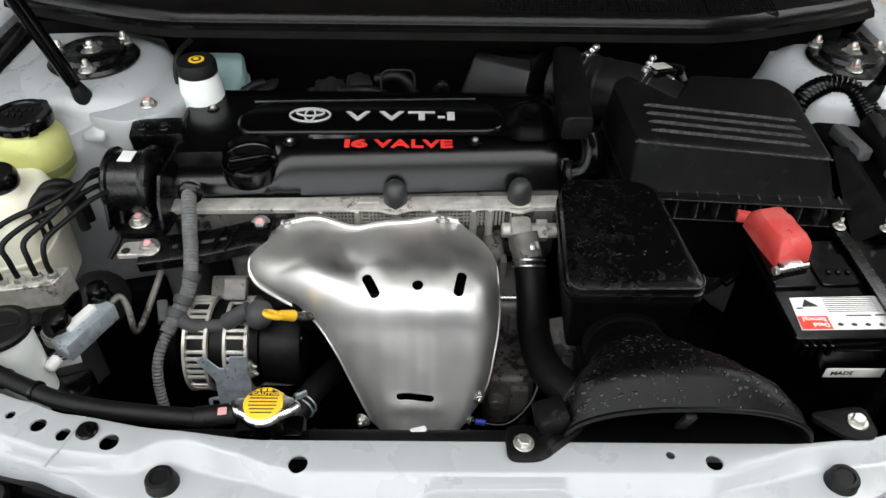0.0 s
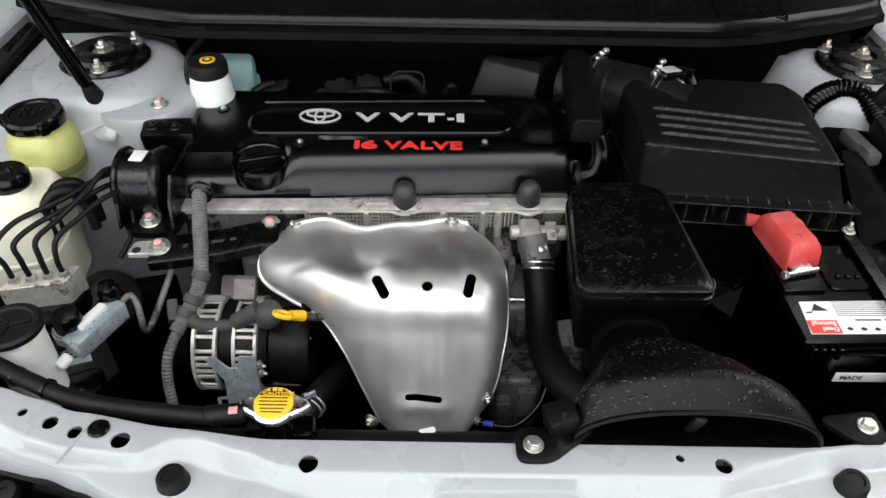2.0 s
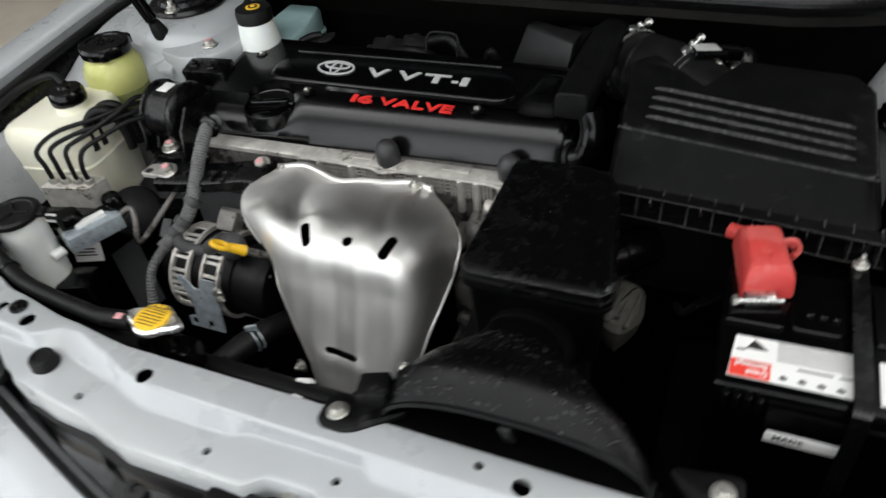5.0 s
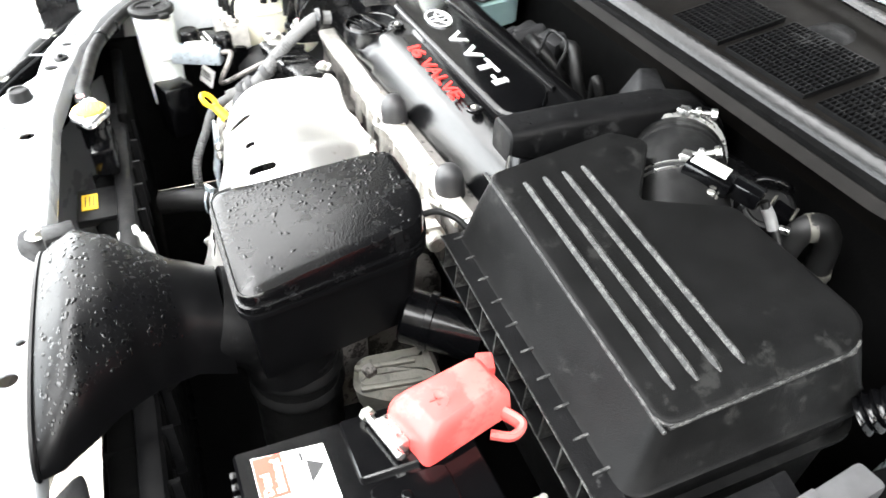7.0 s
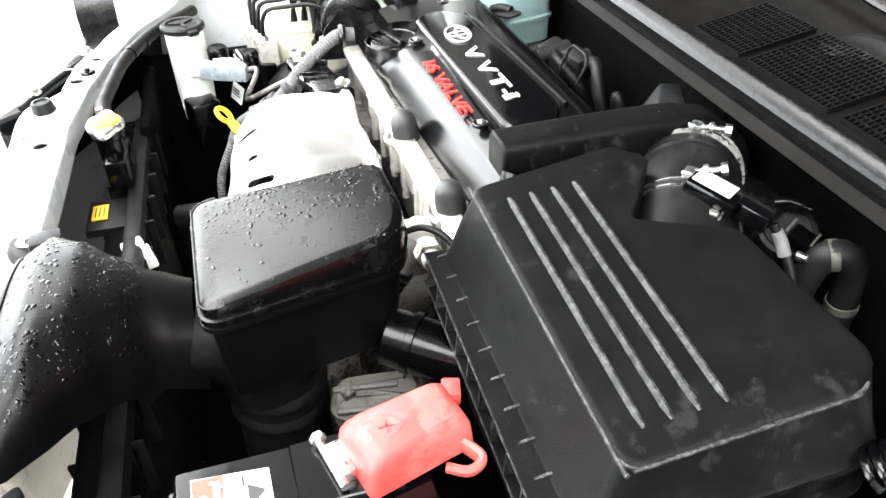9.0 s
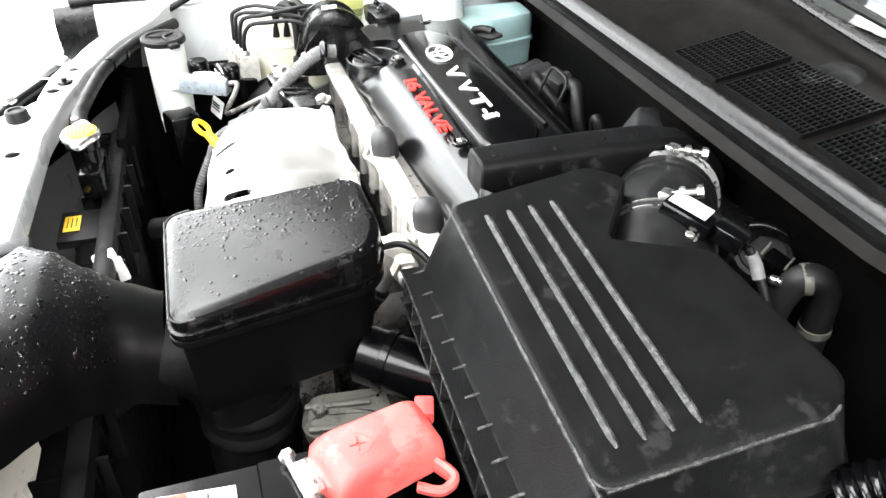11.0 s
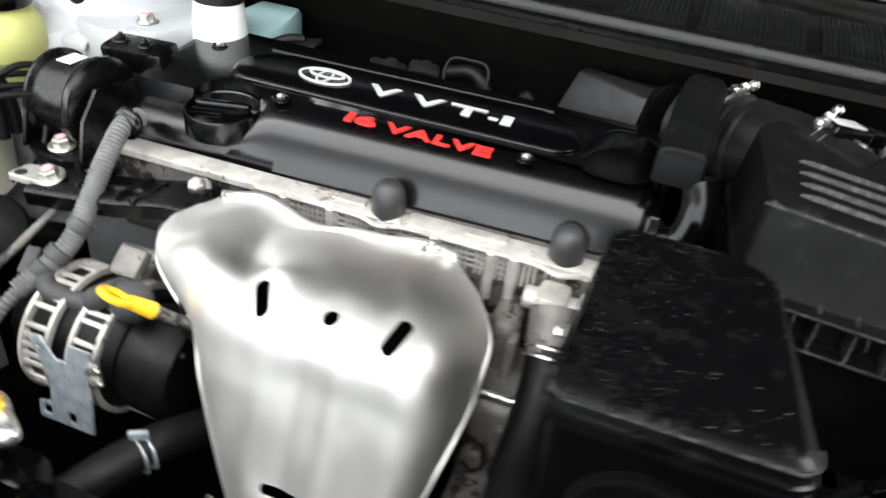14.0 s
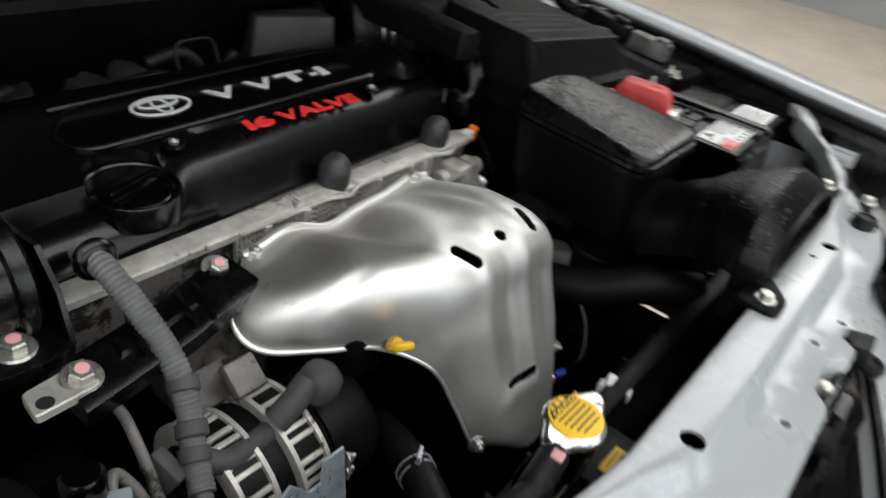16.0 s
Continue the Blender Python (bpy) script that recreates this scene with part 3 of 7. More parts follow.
# a flat pressed tab under the strut foot and the welded gusset in front of the tower
bm = B()
slab(bm, rpoly([(-0.527, 0.905), (-0.492, 0.905), (-0.503, 0.952), (-0.537, 0.955)], 0.008), lambda x, y: 0.852 + (y - 0.905) * 0.7, [(0, -0.004), (0, 0.0), (0.002, 0.002)])
part("gusset_tab", bm, WHITE, left_apron)
bm = B()
slab(bm, rpoly([(-0.52, 0.92), (-0.46, 0.905), (-0.405, 0.93), (-0.39, 0.96), (-0.385, 1.02), (-0.45, 1.06), (-0.53, 1.0)], 0.018), lambda x, y: 0.884 + (y - 0.95) * 0.1, [(0, -0.05), (0, -0.006), (0.002, -0.001), (0.006, 0.0)])
part("mount_shelf", bm, WHITE, left_apron, "white shelf for the engine mount")
hexbolt(left_apron, (-0.435, 0.949, 0.884), (0, 0, 1), 0.0085, PINK)

# firewall and under tray; the bay's shade is put into their near-black
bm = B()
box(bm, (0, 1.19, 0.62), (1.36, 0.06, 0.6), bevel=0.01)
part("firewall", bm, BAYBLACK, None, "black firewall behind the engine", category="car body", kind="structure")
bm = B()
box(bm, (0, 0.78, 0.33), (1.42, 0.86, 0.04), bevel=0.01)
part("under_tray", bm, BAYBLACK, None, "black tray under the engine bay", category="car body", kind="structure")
bm = B()
box(bm, (0, 0.465, 0.52), (0.70, 0.036, 0.33), bevel=0.004)
rad = thing("radiator", (0, 0.465, 0.34), "dark finned radiator with plastic tanks behind the support", "radiator")
part("core", bm, DARK, rad)
for z0 in (0.70, 0.35):
    bm = B()
    box(bm, (0, 0.465, z0), (0.78, 0.05, 0.045), bevel=0.012, seg=3)
    for k in range(14):
        box(bm, (-0.34 + 0.052 * k, 0.465, z0), (0.004, 0.054, 0.047), bevel=0.001)
    part("tank", bm, BAYBLACK, rad)
for x0 in (-0.365, 0.365):
    bm = B()
    box(bm, (x0, 0.465, 0.545), (0.03, 0.045, 0.355), bevel=0.005)
    part("side_support", bm, BLACKSTEEL, rad)

# ---- cowl, hood, windscreen ----
cowl = thing("cowl_panel", (0, 1.15, 0.9), "black plastic cowl panel with mesh air intakes under the windscreen", "cowl panel")
bm, rings = B(), []
for i in range(61):
    x = -0.74 + 1.48 * i / 60
    e = max(0, abs(x) - 0.42) / 0.32
    y0 = 1.075 + 0.09 * e * e + 0.02 * min(1, e * 2)
    rings.append([(x, y + (y0 - 1.075), z) for y, z in ((1.15, 0.78), (1.147, 0.86), (1.135, 0.905), (1.056, 0.928), (1.062, 0.938), (1.085, 0.946), (1.095, 0.956), (1.155, 0.967), (1.215, 0.979), (1.26, 0.987), (1.30, 0.987), (1.30, 0.95), (1.12, 0.93))])
loft(bm, rings)
part("cowl_tray", bm, COWLBLACK, cowl)
bm, rings = B(), []
for i in range(121):
    x = -0.72 + 1.44 * i / 120
    e = max(0, abs(x) - 0.42) / 0.32
    y0 = 1.074 + 0.09 * e * e + 0.02 * min(1, e * 2)
    rings.append([(x, y0 + a, 0.943 + c) for a, c in ((-0.012, -0.004), (-0.0125, 0.002), (-0.006, 0.005), (-0.003, 0.014), (0.004, 0.019), (0.011, 0.016), (0.014, 0.006), (0.02, 0.004), (0.021, -0.004))])
loft(bm, rings)
part("hood_seal", bm, GASKET, cowl, "worn black rubber hood seal")


def mesh_panel(x0, x1, nx, ny):
    """An intake of crossed bars, bar by bar in one piece."""
    y0, y1 = 1.098, 1.184
    bm = B()
    z = lambda y: 0.9598 + (y - 1.10) * 0.2
    for i in range(nx + 1):
        x = x0 + (x1 - x0) * i / nx
        loft(bm, [[(x - 0.0011, y, z(y) - 0.004), (x + 0.0011, y, z(y) - 0.004), (x + 0.0009, y, z(y) + 0.002), (x - 0.0009, y, z(y) + 0.002)] for y in (y0, y1)])
    for j in range(ny + 1):
        y = y0 + (y1 - y0) * j / ny
        loft(bm, [[(x, y - 0.001, z(y) - 0.004), (x, y + 0.001, z(y) - 0.004), (x, y + 0.0008, z(y) + 0.0016), (x, y - 0.0008, z(y) + 0.0016)] for x in (x0, x1)])
    part("intake_mesh", bm, BLACK, cowl)
    # near-black sheet for the shade between the mesh bars
    bm = B()
    box(bm, ((x0 + x1) / 2, 1.141, 0.9656), (x1 - x0, 0.086, 0.002), rot=(11.3, 0, 0))
    part("intake_shade", bm, BAYBLACK, cowl)


for x0, x1, nx in ((0.075, 0.155, 14), (0.170, 0.285, 20), (0.302, 0.415, 20), (0.43, 0.54, 20)):
    mesh_panel(x0, x1, nx, 11)

for ob in cowl.children:
    ob.data.transform(Matrix.Translation((0, 0.026, 0.0)))

bm, rings = B(), []
for i in range(31):
    x = -0.72 + 1.44 * i / 30
    c = 0.06 * (x / 0.72) ** 2
    rings.append([(x, 1.315 + c, 0.990), (x, 1.32 + c, 0.986), (x, 1.98 + c * 2, 1.340), (x, 1.975 + c * 2, 1.344)])
loft(bm, rings)
screen = part("windscreen", bm, GLASS, None, "clear raked windscreen behind the cowl", category="windscreen")
screen.visible_shadow = False
bm = B()
box(bm, (0, 1.76, 0.75), (1.36, 1.12, 0.3), bevel=0.03)
part("dashboard", bm, DARK, None, "dark dashboard top behind the windscreen", category="dashboard")

wiper = thing("wiper", (0.3, 1.25, 0.98), "black windscreen wiper with a rounded pivot cap resting on the cowl", "wiper")
bm = B()
tube(bm, [(0.52, 1.235, 1.0), (0.40, 1.24, 1.003), (0.20, 1.262, 1.0), (-0.1, 1.30, 1.015)], 0.009, 10, squash=0.6)
part("arm", bm, BLACKSTEEL, wiper)
bm = B()
tube(bm, [(0.50, 1.262, 1.0), (0.3, 1.285, 1.006), (0.0, 1.315, 1.018)], 0.005, 8)
part("blade", bm, RUBBER, wiper)
bm = B()
lathe(bm, (0.205, 1.228, 0.968), (0, -0.15, 1), [(0.03, 0), (0.029, 0.006), (0.02, 0.012), (0.004, 0.014)], 28)
part("pivot_cap", bm, BLACK, wiper)

hood = thing("hood", (0, 1.23, 1.0), "raised white hood with a black insulation pad underneath", "hood")
H0, HA, HL = Vector((0, 1.235, 1.03)), radians(57), 0.98
up = Vector((0, -math.cos(HA), math.sin(HA)))
out = Vector((0, math.sin(HA), math.cos(HA)))
for nm, w, l0, l1, o0, o1, m in (("hood_skin", 0.75, 0.0, 1.0, 0.02, 0.028, WHITE), ("insulation_pad", 0.70, 0.03, 0.96, 0.004, 0.016, INSULATOR), ("inner_panel", 0.73, 0.01, 0.985, 0.0165, 0.0195, WHITE)):
    bm = B()
    rings = []
    for o in (o0, o1):
        poly = rpoly([(-w, l0 * HL), (w, l0 * HL), (w * 0.9, l1 * HL), (-w * 0.9, l1 * HL)], 0.08)
        rings.append([tuple(H0 + Vector((p.x, 0, 0)) + up * p.y + out * o) for p in poly])
    loft(bm, rings)
    part(nm, bm, m, hood)


def gas_strut(a, b):
    t = thing("hood_strut", a, "black gas strut holding up the hood", "gas strut", "hood struts")
    a, b = Vector(a), Vector(b)
    bm = B()
    cyl(bm, a.lerp(b, 0.06), a.lerp(b, 0.55), 0.0105, seg=20, bev=0.002)
    part("cylinder", bm, GLOSS, t)
    bm = B()
    cyl(bm, a.lerp(b, 0.54), b, 0.005, seg=14)
    part("rod", bm, BLACKSTEEL, t)
    bm = B()
    lathe(bm, a, b - a, [(0.006, -0.012), (0.0125, -0.008), (0.0135, 0.008), (0.011, 0.022), (0.009, 0.03)], 20)
    part("ball_socket", bm, RUBBER, t)




def headlamp(sx):
    t = thing("headlamp", (sx * 0.52, 0.33, 0.70), "black backed headlamp with a clear lens ahead of the support", "headlamp", "headlamps")
    pts = [(0.36, 0.278), (0.385, 0.315), (0.46, 0.352), (0.60, 0.43), (0.68, 0.47), (0.70, 0.41), (0.60, 0.315), (0.48, 0.262)]
    poly = rpoly([(sx * x, y) for x, y in (pts if sx > 0 else pts[::-1])], 0.012, 4)
    bm = B()
    slab(bm, poly, lambda x, y: 0.757 + 0.06 * (abs(x) - 0.36), [(0.004, -0.14), (0, -0.10), (0, -0.006), (0.003, 0.0), (0.006, 0.001)])
    part("housing", bm, GLOSS, t)
    bm = B()
    tube(bm, [(sx * 0.385, 0.312, 0.763), (sx * 0.46, 0.346, 0.767), (sx * 0.60, 0.424, 0.776), (sx * 0.67, 0.462, 0.78)], 0.004, 8)
    part("top_rib", bm, BLACK, t)
    for x, y in ((0.43, 0.325), (0.56, 0.392)):
        hexbolt(t, (sx * x, y, 0.762 + 0.06 * (x - 0.36)), (0, 0, 1), 0.008, None, "lamp_bolt", True)


headlamp(-1)
headlamp(1)
# two added black sheets that stand for shade low in the left bay
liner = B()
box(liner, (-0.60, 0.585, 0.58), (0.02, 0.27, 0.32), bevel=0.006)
part("apron_shade_sheet", liner, BAYBLACK, None, "black sheet added to darken the lower inner fender", category="liner", kind="structure")
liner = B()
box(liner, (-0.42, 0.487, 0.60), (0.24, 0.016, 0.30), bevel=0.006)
part("bay_shade_sheet", liner, BAYBLACK, None, "black sheet added to darken the bay behind the radiator support", category="panel")
gas_strut((-0.524, 0.946, 0.892), (-0.608, 0.825, 1.425))
gas_strut((0.656, 0.99, 0.885), (0.70, 0.86, 1.42))

# ---- engine: block, head, valve cover, heat shield ----
engine = thing("engine", (-0.1, 0.85, 0.4), "four cylinder engine with grimy, shade-darkened cast aluminium head and block", "engine")
# block in near-black: the shade round it is put into the colour
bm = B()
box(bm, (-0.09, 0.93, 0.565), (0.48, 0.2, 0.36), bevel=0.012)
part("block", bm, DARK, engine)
bm = B()
slab(bm, rpoly([(-0.385, 0.806), (0.168, 0.822), (0.172, 1.03), (-0.38, 1.02)], 0.012), lambda x, y: 0.0, [(0.004, 0.70), (0.0, 0.71), (0.0, 0.791), (-0.003, 0.7925), (-0.003, 0.796), (0.001, 0.798), (0.012, 0.7985)])
# darker copy under the lip, so the underside's shade is in the colour
part("cylinder_head", bm, ALUDARK, engine)
# ribbed casting strip under the cover: recess with painted shade, crossed ribs, posts and a bead
HY = lambda x: 0.806 + 0.016 * (x + 0.385) / 0.553
bm = B()
loft(bm, [[(x, HY(x) + a, c) for a, c in ((0.002, 0.764), (-0.0012, 0.764), (-0.0012, 0.797), (0.002, 0.797))] for x in (-0.21, 0.115)])
part("rib_recess", bm, ALUDARK, engine)
bm = B()
for i in range(62):
    x = -0.208 + 0.0052 * i
    if i % 13 == 6 or abs(x + 0.067) < 0.012:
        continue
    box(bm, (x, HY(x) - 0.0025, 0.783), (0.0022, 0.005, 0.027))
for zz in (0.776, 0.7825, 0.789):
    loft(bm, [[(x, HY(x) + a, zz + c) for a, c in ((0.0, -0.0009), (-0.004, -0.0009), (-0.004, 0.0009), (0.0, 0.0009))] for x in (-0.208, 0.06)])
part("rib_grid", bm, ALU, engine)
for x in (-0.172, -0.121, -0.067, -0.012, 0.045, 0.068):
    bm = B()
    cyl(bm, (x, HY(x) - 0.004, 0.745), (x, HY(x) - 0.004, 0.799), 0.0055, seg=14, bev=0.001)
    part("casting_post", bm, ALU, engine)
bm = B()
tube(bm, [(x, HY(x) - 0.005 - 0.009 * math.exp(-((x + 0.067) / 0.014) ** 2) - 0.008 * math.exp(-((x - 0.111) / 0.014) ** 2), 0.799) for x in [-0.205 + 0.007 * k for k in range(49)]], 0.0028, 8, n=1)
part("gasket_bead", bm, ALU, engine)
bm = B()
loft(bm, [[(x, HY(x) + a, c) for a, c in ((0.0, 0.792), (-0.004, 0.794), (-0.004, 0.8005), (0.0, 0.803), (0.02, 0.8035), (0.02, 0.792))] for x in (-0.382, -0.2, 0.0, 0.166)])
part("head_lip", bm, ALU, engine)
for x0, x1 in ((-0.13, -0.09), (0.015, 0.055)):
    bm = B()
    box(bm, ((x0 + x1) / 2, HY(x0) + 0.012, 0.8045), (x1 - x0, 0.012, 0.003), rot=(0, 0, 1.6), bevel=0.0008)
    part("lip_pad", bm, ALU, engine)
# front of the block below the shield and round it
for c, s in (((0.10, 0.77, 0.62), (0.08, 0.10, 0.16)), ((0.10, 0.70, 0.56), (0.07, 0.10, 0.12)), ((0.075, 0.80, 0.71), (0.03, 0.06, 0.09)), ((-0.25, 0.79, 0.70), (0.10, 0.06, 0.10))):
    bm = B()
    box(bm, c, s, bevel=0.012, seg=3)
    box(bm, (c[0] + 0.012, c[1] - s[1] * 0.5, c[2]), (s[0] * 0.4, 0.02, s[2] * 0.8), bevel=0.004)
    cyl(bm, (c[0] - 0.02, c[1] - s[1] * 0.5 - 0.016, c[2] + 0.02), (c[0] - 0.02, c[1], c[2] + 0.02), 0.011, seg=16, bev=0.002)
    part("casting", bm, ALUDARK, engine)
# coolant outlet with its flange and studs beside the head
bm = B()
cyl(bm, (0.085, 0.80, 0.772), (0.165, 0.80, 0.772), 0.011, seg=18, bev=0.002)
cyl(bm, (0.135, 0.80, 0.772), (0.150, 0.80, 0.772), 0.016, seg=6)
box(bm, (0.112, 0.795, 0.768), (0.03, 0.035, 0.045), bevel=0.006)
cyl(bm, (0.112, 0.774, 0.765), (0.112, 0.80, 0.765), 0.012, seg=18, bev=0.002)
part("coolant_outlet", bm, ALU, engine)
bm = B()
tube(bm, [(0.115, 0.79, 0.775), (0.12, 0.772, 0.755), (0.125, 0.758, 0.738)], 0.021, 18)
part("outlet_neck", bm, ALUDARK, engine)

CT = lambda y: 0.863 + (y - 0.872) * 0.10
cover = thing("valve_cover", (-0.1, 0.93, 0.80), "satin black plastic engine valve cover with silver and red lettering", "engine cover")
bm, rings = B(), []
X0, X1 = -0.392, 0.178
for i in range(97):
    x = X0 + (X1 - X0) * i / 96
    e = min(x - X0, X1 - x)
    k = max(0.0, 1 - e / 0.012)
    dz = -0.012 * k * k
    bulge = 1 / (1 + math.exp((x + 0.20) / 0.012))
    fy = 0.826 + 0.034 * (x - X0) / (X1 - X0)
    lf = 0.5 - 0.5 * math.tanh((x + 0.236) / 0.011)
    pts = [(fy + 0.012, 0.792), (fy + 0.002, 0.797), (fy, 0.803)]
    if True:
        a = [(fy + 0.006, 0.818), (fy + 0.014, 0.833), (fy + 0.022, 0.846), (fy + 0.031, 0.8545), (fy + 0.045, 0.859), (fy + 0.058, 0.8612)]
        b = [(fy - 0.004, 0.812), (fy, 0.823), (fy + 0.008, 0.832), (fy + 0.019, 0.8375), (fy + 0.030, 0.8395), (fy + 0.034, 0.8585)]
        pts += [(p[0] * (1 - lf) + q[0] * lf, p[1] * (1 - lf) + q[1] * lf) for p, q in zip(a, b)]
    pts += [(0.90, CT(0.90)), (0.93, CT(0.93)), (0.96, CT(0.96)), (0.99, CT(0.99)), (1.01, CT(1.0)), (1.022, 0.868), (1.03, 0.855), (1.034, 0.83), (1.034, 0.795)]
    rings.append([(x, y, z + (dz if z > 0.81 else 0)) for y, z in pts])
loft(bm, rings)
shell = part("cover_shell", bm, COVER, cover)
bm = B()
cyl(bm, (-0.275, 0.862, 0.848), (-0.275, 0.858, 0.92), 0.0385, seg=48)
cut(shell, [part("tool", bm, COVER)])
# long raised pod that carries the emblem, with a stepped border
bm = B()
slab(bm, rpoly([(-0.295, 0.898), (0.075, 0.908), (0.095, 0.93), (0.082, 0.965), (0.05, 0.985), (-0.27, 0.972), (-0.305, 0.94)], 0.022, 8), lambda x, y: CT(y), [(0, -0.003), (0, 0.0025), (0.0025, 0.005), (0.006, 0.006)])
part("emblem_pod", bm, GLOSS, cover)
bm = B()
tube(bm, [(-0.285, 0.978, CT(0.98) + 0.001), (0.05, 0.991, CT(0.99) + 0.001)], 0.0035, 8)
part("rear_bead", bm, COVER, cover)
# raised hump beside the pod, towards the intake
bm = B()
slab(bm, rpoly([(0.095, 0.90), (0.165, 0.90), (0.168, 0.985), (0.105, 0.985)], 0.03, 8), lambda x, y: CT(y), [(-0.008, -0.002), (0, 0.002), (0.008, 0.008), (0.016, 0.011), (0.024, 0.0125)])
part("hump", bm, COVER, cover)
# end cap
bm = B()
slab(bm, rpoly([(0.172, 0.872), (0.186, 0.872), (0.186, 1.0), (0.172, 1.0)], 0.004), lambda x, y: 0, [(0, 0.80), (0, 0.842), (0.003, 0.846)])
part("end_flange", bm, COVER, cover)
# oil filler: a well with a ribbed screw cap
OX, OY, OZ = -0.275, 0.861, 0.845
bm = B()
lathe(bm, (OX, OY, OZ - 0.03), (0, -0.05, 1), [(0.0400, 0.010), (0.0400, 0.033), (0.0393, 0.0345), (0.0380, 0.035), (0.0366, 0.0335), (0.0363, 0.0205), (0.0385, 0.0203), (0.0385, 0.010)], 48)
part("filler_well", bm, COVER, cover)
filler = B()
lathe(filler, (OX, OY, OZ - 0.012), (0, -0.05, 1), [(0.033, 0), (0.033, 0.012), (0.030, 0.0145), (0.02, 0.015), (0.004, 0.015)], 40)
cap_ob = part("oil_filler_cap", filler, GLOSS, cover, "black screw-on oil filler cap with a grip bar")
bm = B()
box(bm, (OX, OY, OZ + 0.0035), (0.058, 0.009, 0.013), rot=(0, 0, 18), bevel=0.003)
part("grip_bar", bm, GLOSS, cap_ob)
for k in range(5):
    bm = B()
    box(bm, (OX + 0.003 * k - 0.006, OY - 0.024 + 0.011 * k, OZ + 0.0025), (0.046 if abs(k - 2) < 2 else 0.034, 0.0022, 0.004), rot=(0, 0, 18))
    part("rib", bm, GLOSS, cap_ob)
# cover bolts in small wells
for x, y in ((-0.219, 0.883), (0.047, 0.889), (-0.345, 0.96)):
    bm = B()
    lathe(bm, (x, y, CT(y) - 0.002), (0, 0, 1), [(0.0095, 0), (0.0095, 0.003), (0.008, 0.004), (0.0075, 0.0035), (0.007, 0.001), (0.002, 0.001)], 20)
    part("bolt_well", bm, COVER, cover)
    hexbolt(cover, (x, y, CT(y) - 0.001), (0, 0, 1), 0.0045, None, "cover_bolt", False, 0.001)
# domes over the front studs, in the lightened cover black
for x, y in ((-0.067, 0.826), (0.111, 0.833)):
    bm = B()
    lathe(bm, (x, y + 0.003, 0.793), (0, -0.12, 1), [(0.0172, 0), (0.0170, 0.022), (0.0165, 0.029), (0.0145, 0.036), (0.0105, 0.0415), (0.005, 0.0445), (0.001, 0.045)], 32)
    part("stud_dome", bm, DOME, cover)
    bm = B()
    cyl(bm, (x, y - 0.012, 0.752), (x, y - 0.003, 0.795), 0.010, seg=18, bev=0.002)
    part("stud_boss", bm, ALU, engine)
# lettering and a plain oval emblem
zv = 0.0065
letter_row("silver_letter", [("V", 0, 0.037), ("V", 0.050, 0.037), ("T", 0.093, 0.040), ("-", 0.137, 0.010), ("i", 0.150, 0.0125)], (-0.144, 0.9265, CT(0.9265) + zv), (1, 0.02, 0), (0, 1, 0.1), 0.0205, 0.0012, SILVERTEXT, cover, "silver raised letter")
letter_row("red_letter", [("1", 0.003, 0.0075), ("6", 0.0125, 0.0235), ("V", 0.045, 0.026), ("A", 0.0695, 0.0265), ("L", 0.0985, 0.0175), ("V", 0.1145, 0.0255), ("E", 0.1405, 0.0175)], (-0.1435, 0.8718, CT(0.8718) + 0.0012), (1, 0.022, -0.01), (0, 1, 0.1), 0.0165, 0.0012, REDTEXT, cover, "red raised letter")
emblem = B()
ec = Vector((-0.196, 0.937, CT(0.937) + zv))


def oval(bm, c, a, b, w, h=0.0015):
    n = 40
    rings = []
    for da, zz in ((0, 0), (0, h), (-w, h), (-w, 0)):
        rings.append([(c[0] + (a + da) * math.cos(2 * math.pi * i / n), c[1] + (b + da) * math.sin(2 * math.pi * i / n), c[2] + zz + 0.1 * (b + da) * math.sin(2 * math.pi * i / n)) for i in range(n)])
    loft(bm, rings, cap=False, wrap=True)


oval(emblem, ec, 0.031, 0.0175, 0.003)
oval(emblem, ec + Vector((0, 0.0055, 0.0006)), 0.0215, 0.009, 0.0028)
oval(emblem, ec + Vector((0, 0.0, 0.0)), 0.0085, 0.0155, 0.0026)
part("emblem", emblem, SILVERTEXT, cover, "silver oval ring emblem")

# heat shield: pressed shell over the exhaust manifold
shield = thing("heat_shield", (-0.05, 0.60, 0.60), "shiny pressed metal exhaust heat shield with slots, bolted to the engine", "heat shield")
CENTRE = [(0.0, 0.775, 0.806), (0.10, 0.735, 0.820), (0.22, 0.684, 0.830), (0.34, 0.639, 0.825), (0.44, 0.613, 0.806), (0.54, 0.604, 0.768), (0.68, 0.583, 0.713), (0.84, 0.561, 0.657), (1.0, 0.540, 0.612)]
LEFT = [(0.0, -0.222, 0.778, 0.793), (0.07, -0.252, 0.757, 0.780), (0.15, -0.264, 0.735, 0.762), (0.25, -0.252, 0.712, 0.748), (0.34, -0.215, 0.683, 0.747), (0.44, -0.172, 0.655, 0.745), (0.54, -0.140, 0.618, 0.728), (0.68, -0.116, 0.598, 0.678), (0.84, -0.098, 0.586, 0.635), (0.93, -0.088, 0.580, 0.617), (1.0, -0.062, 0.574, 0.607)]
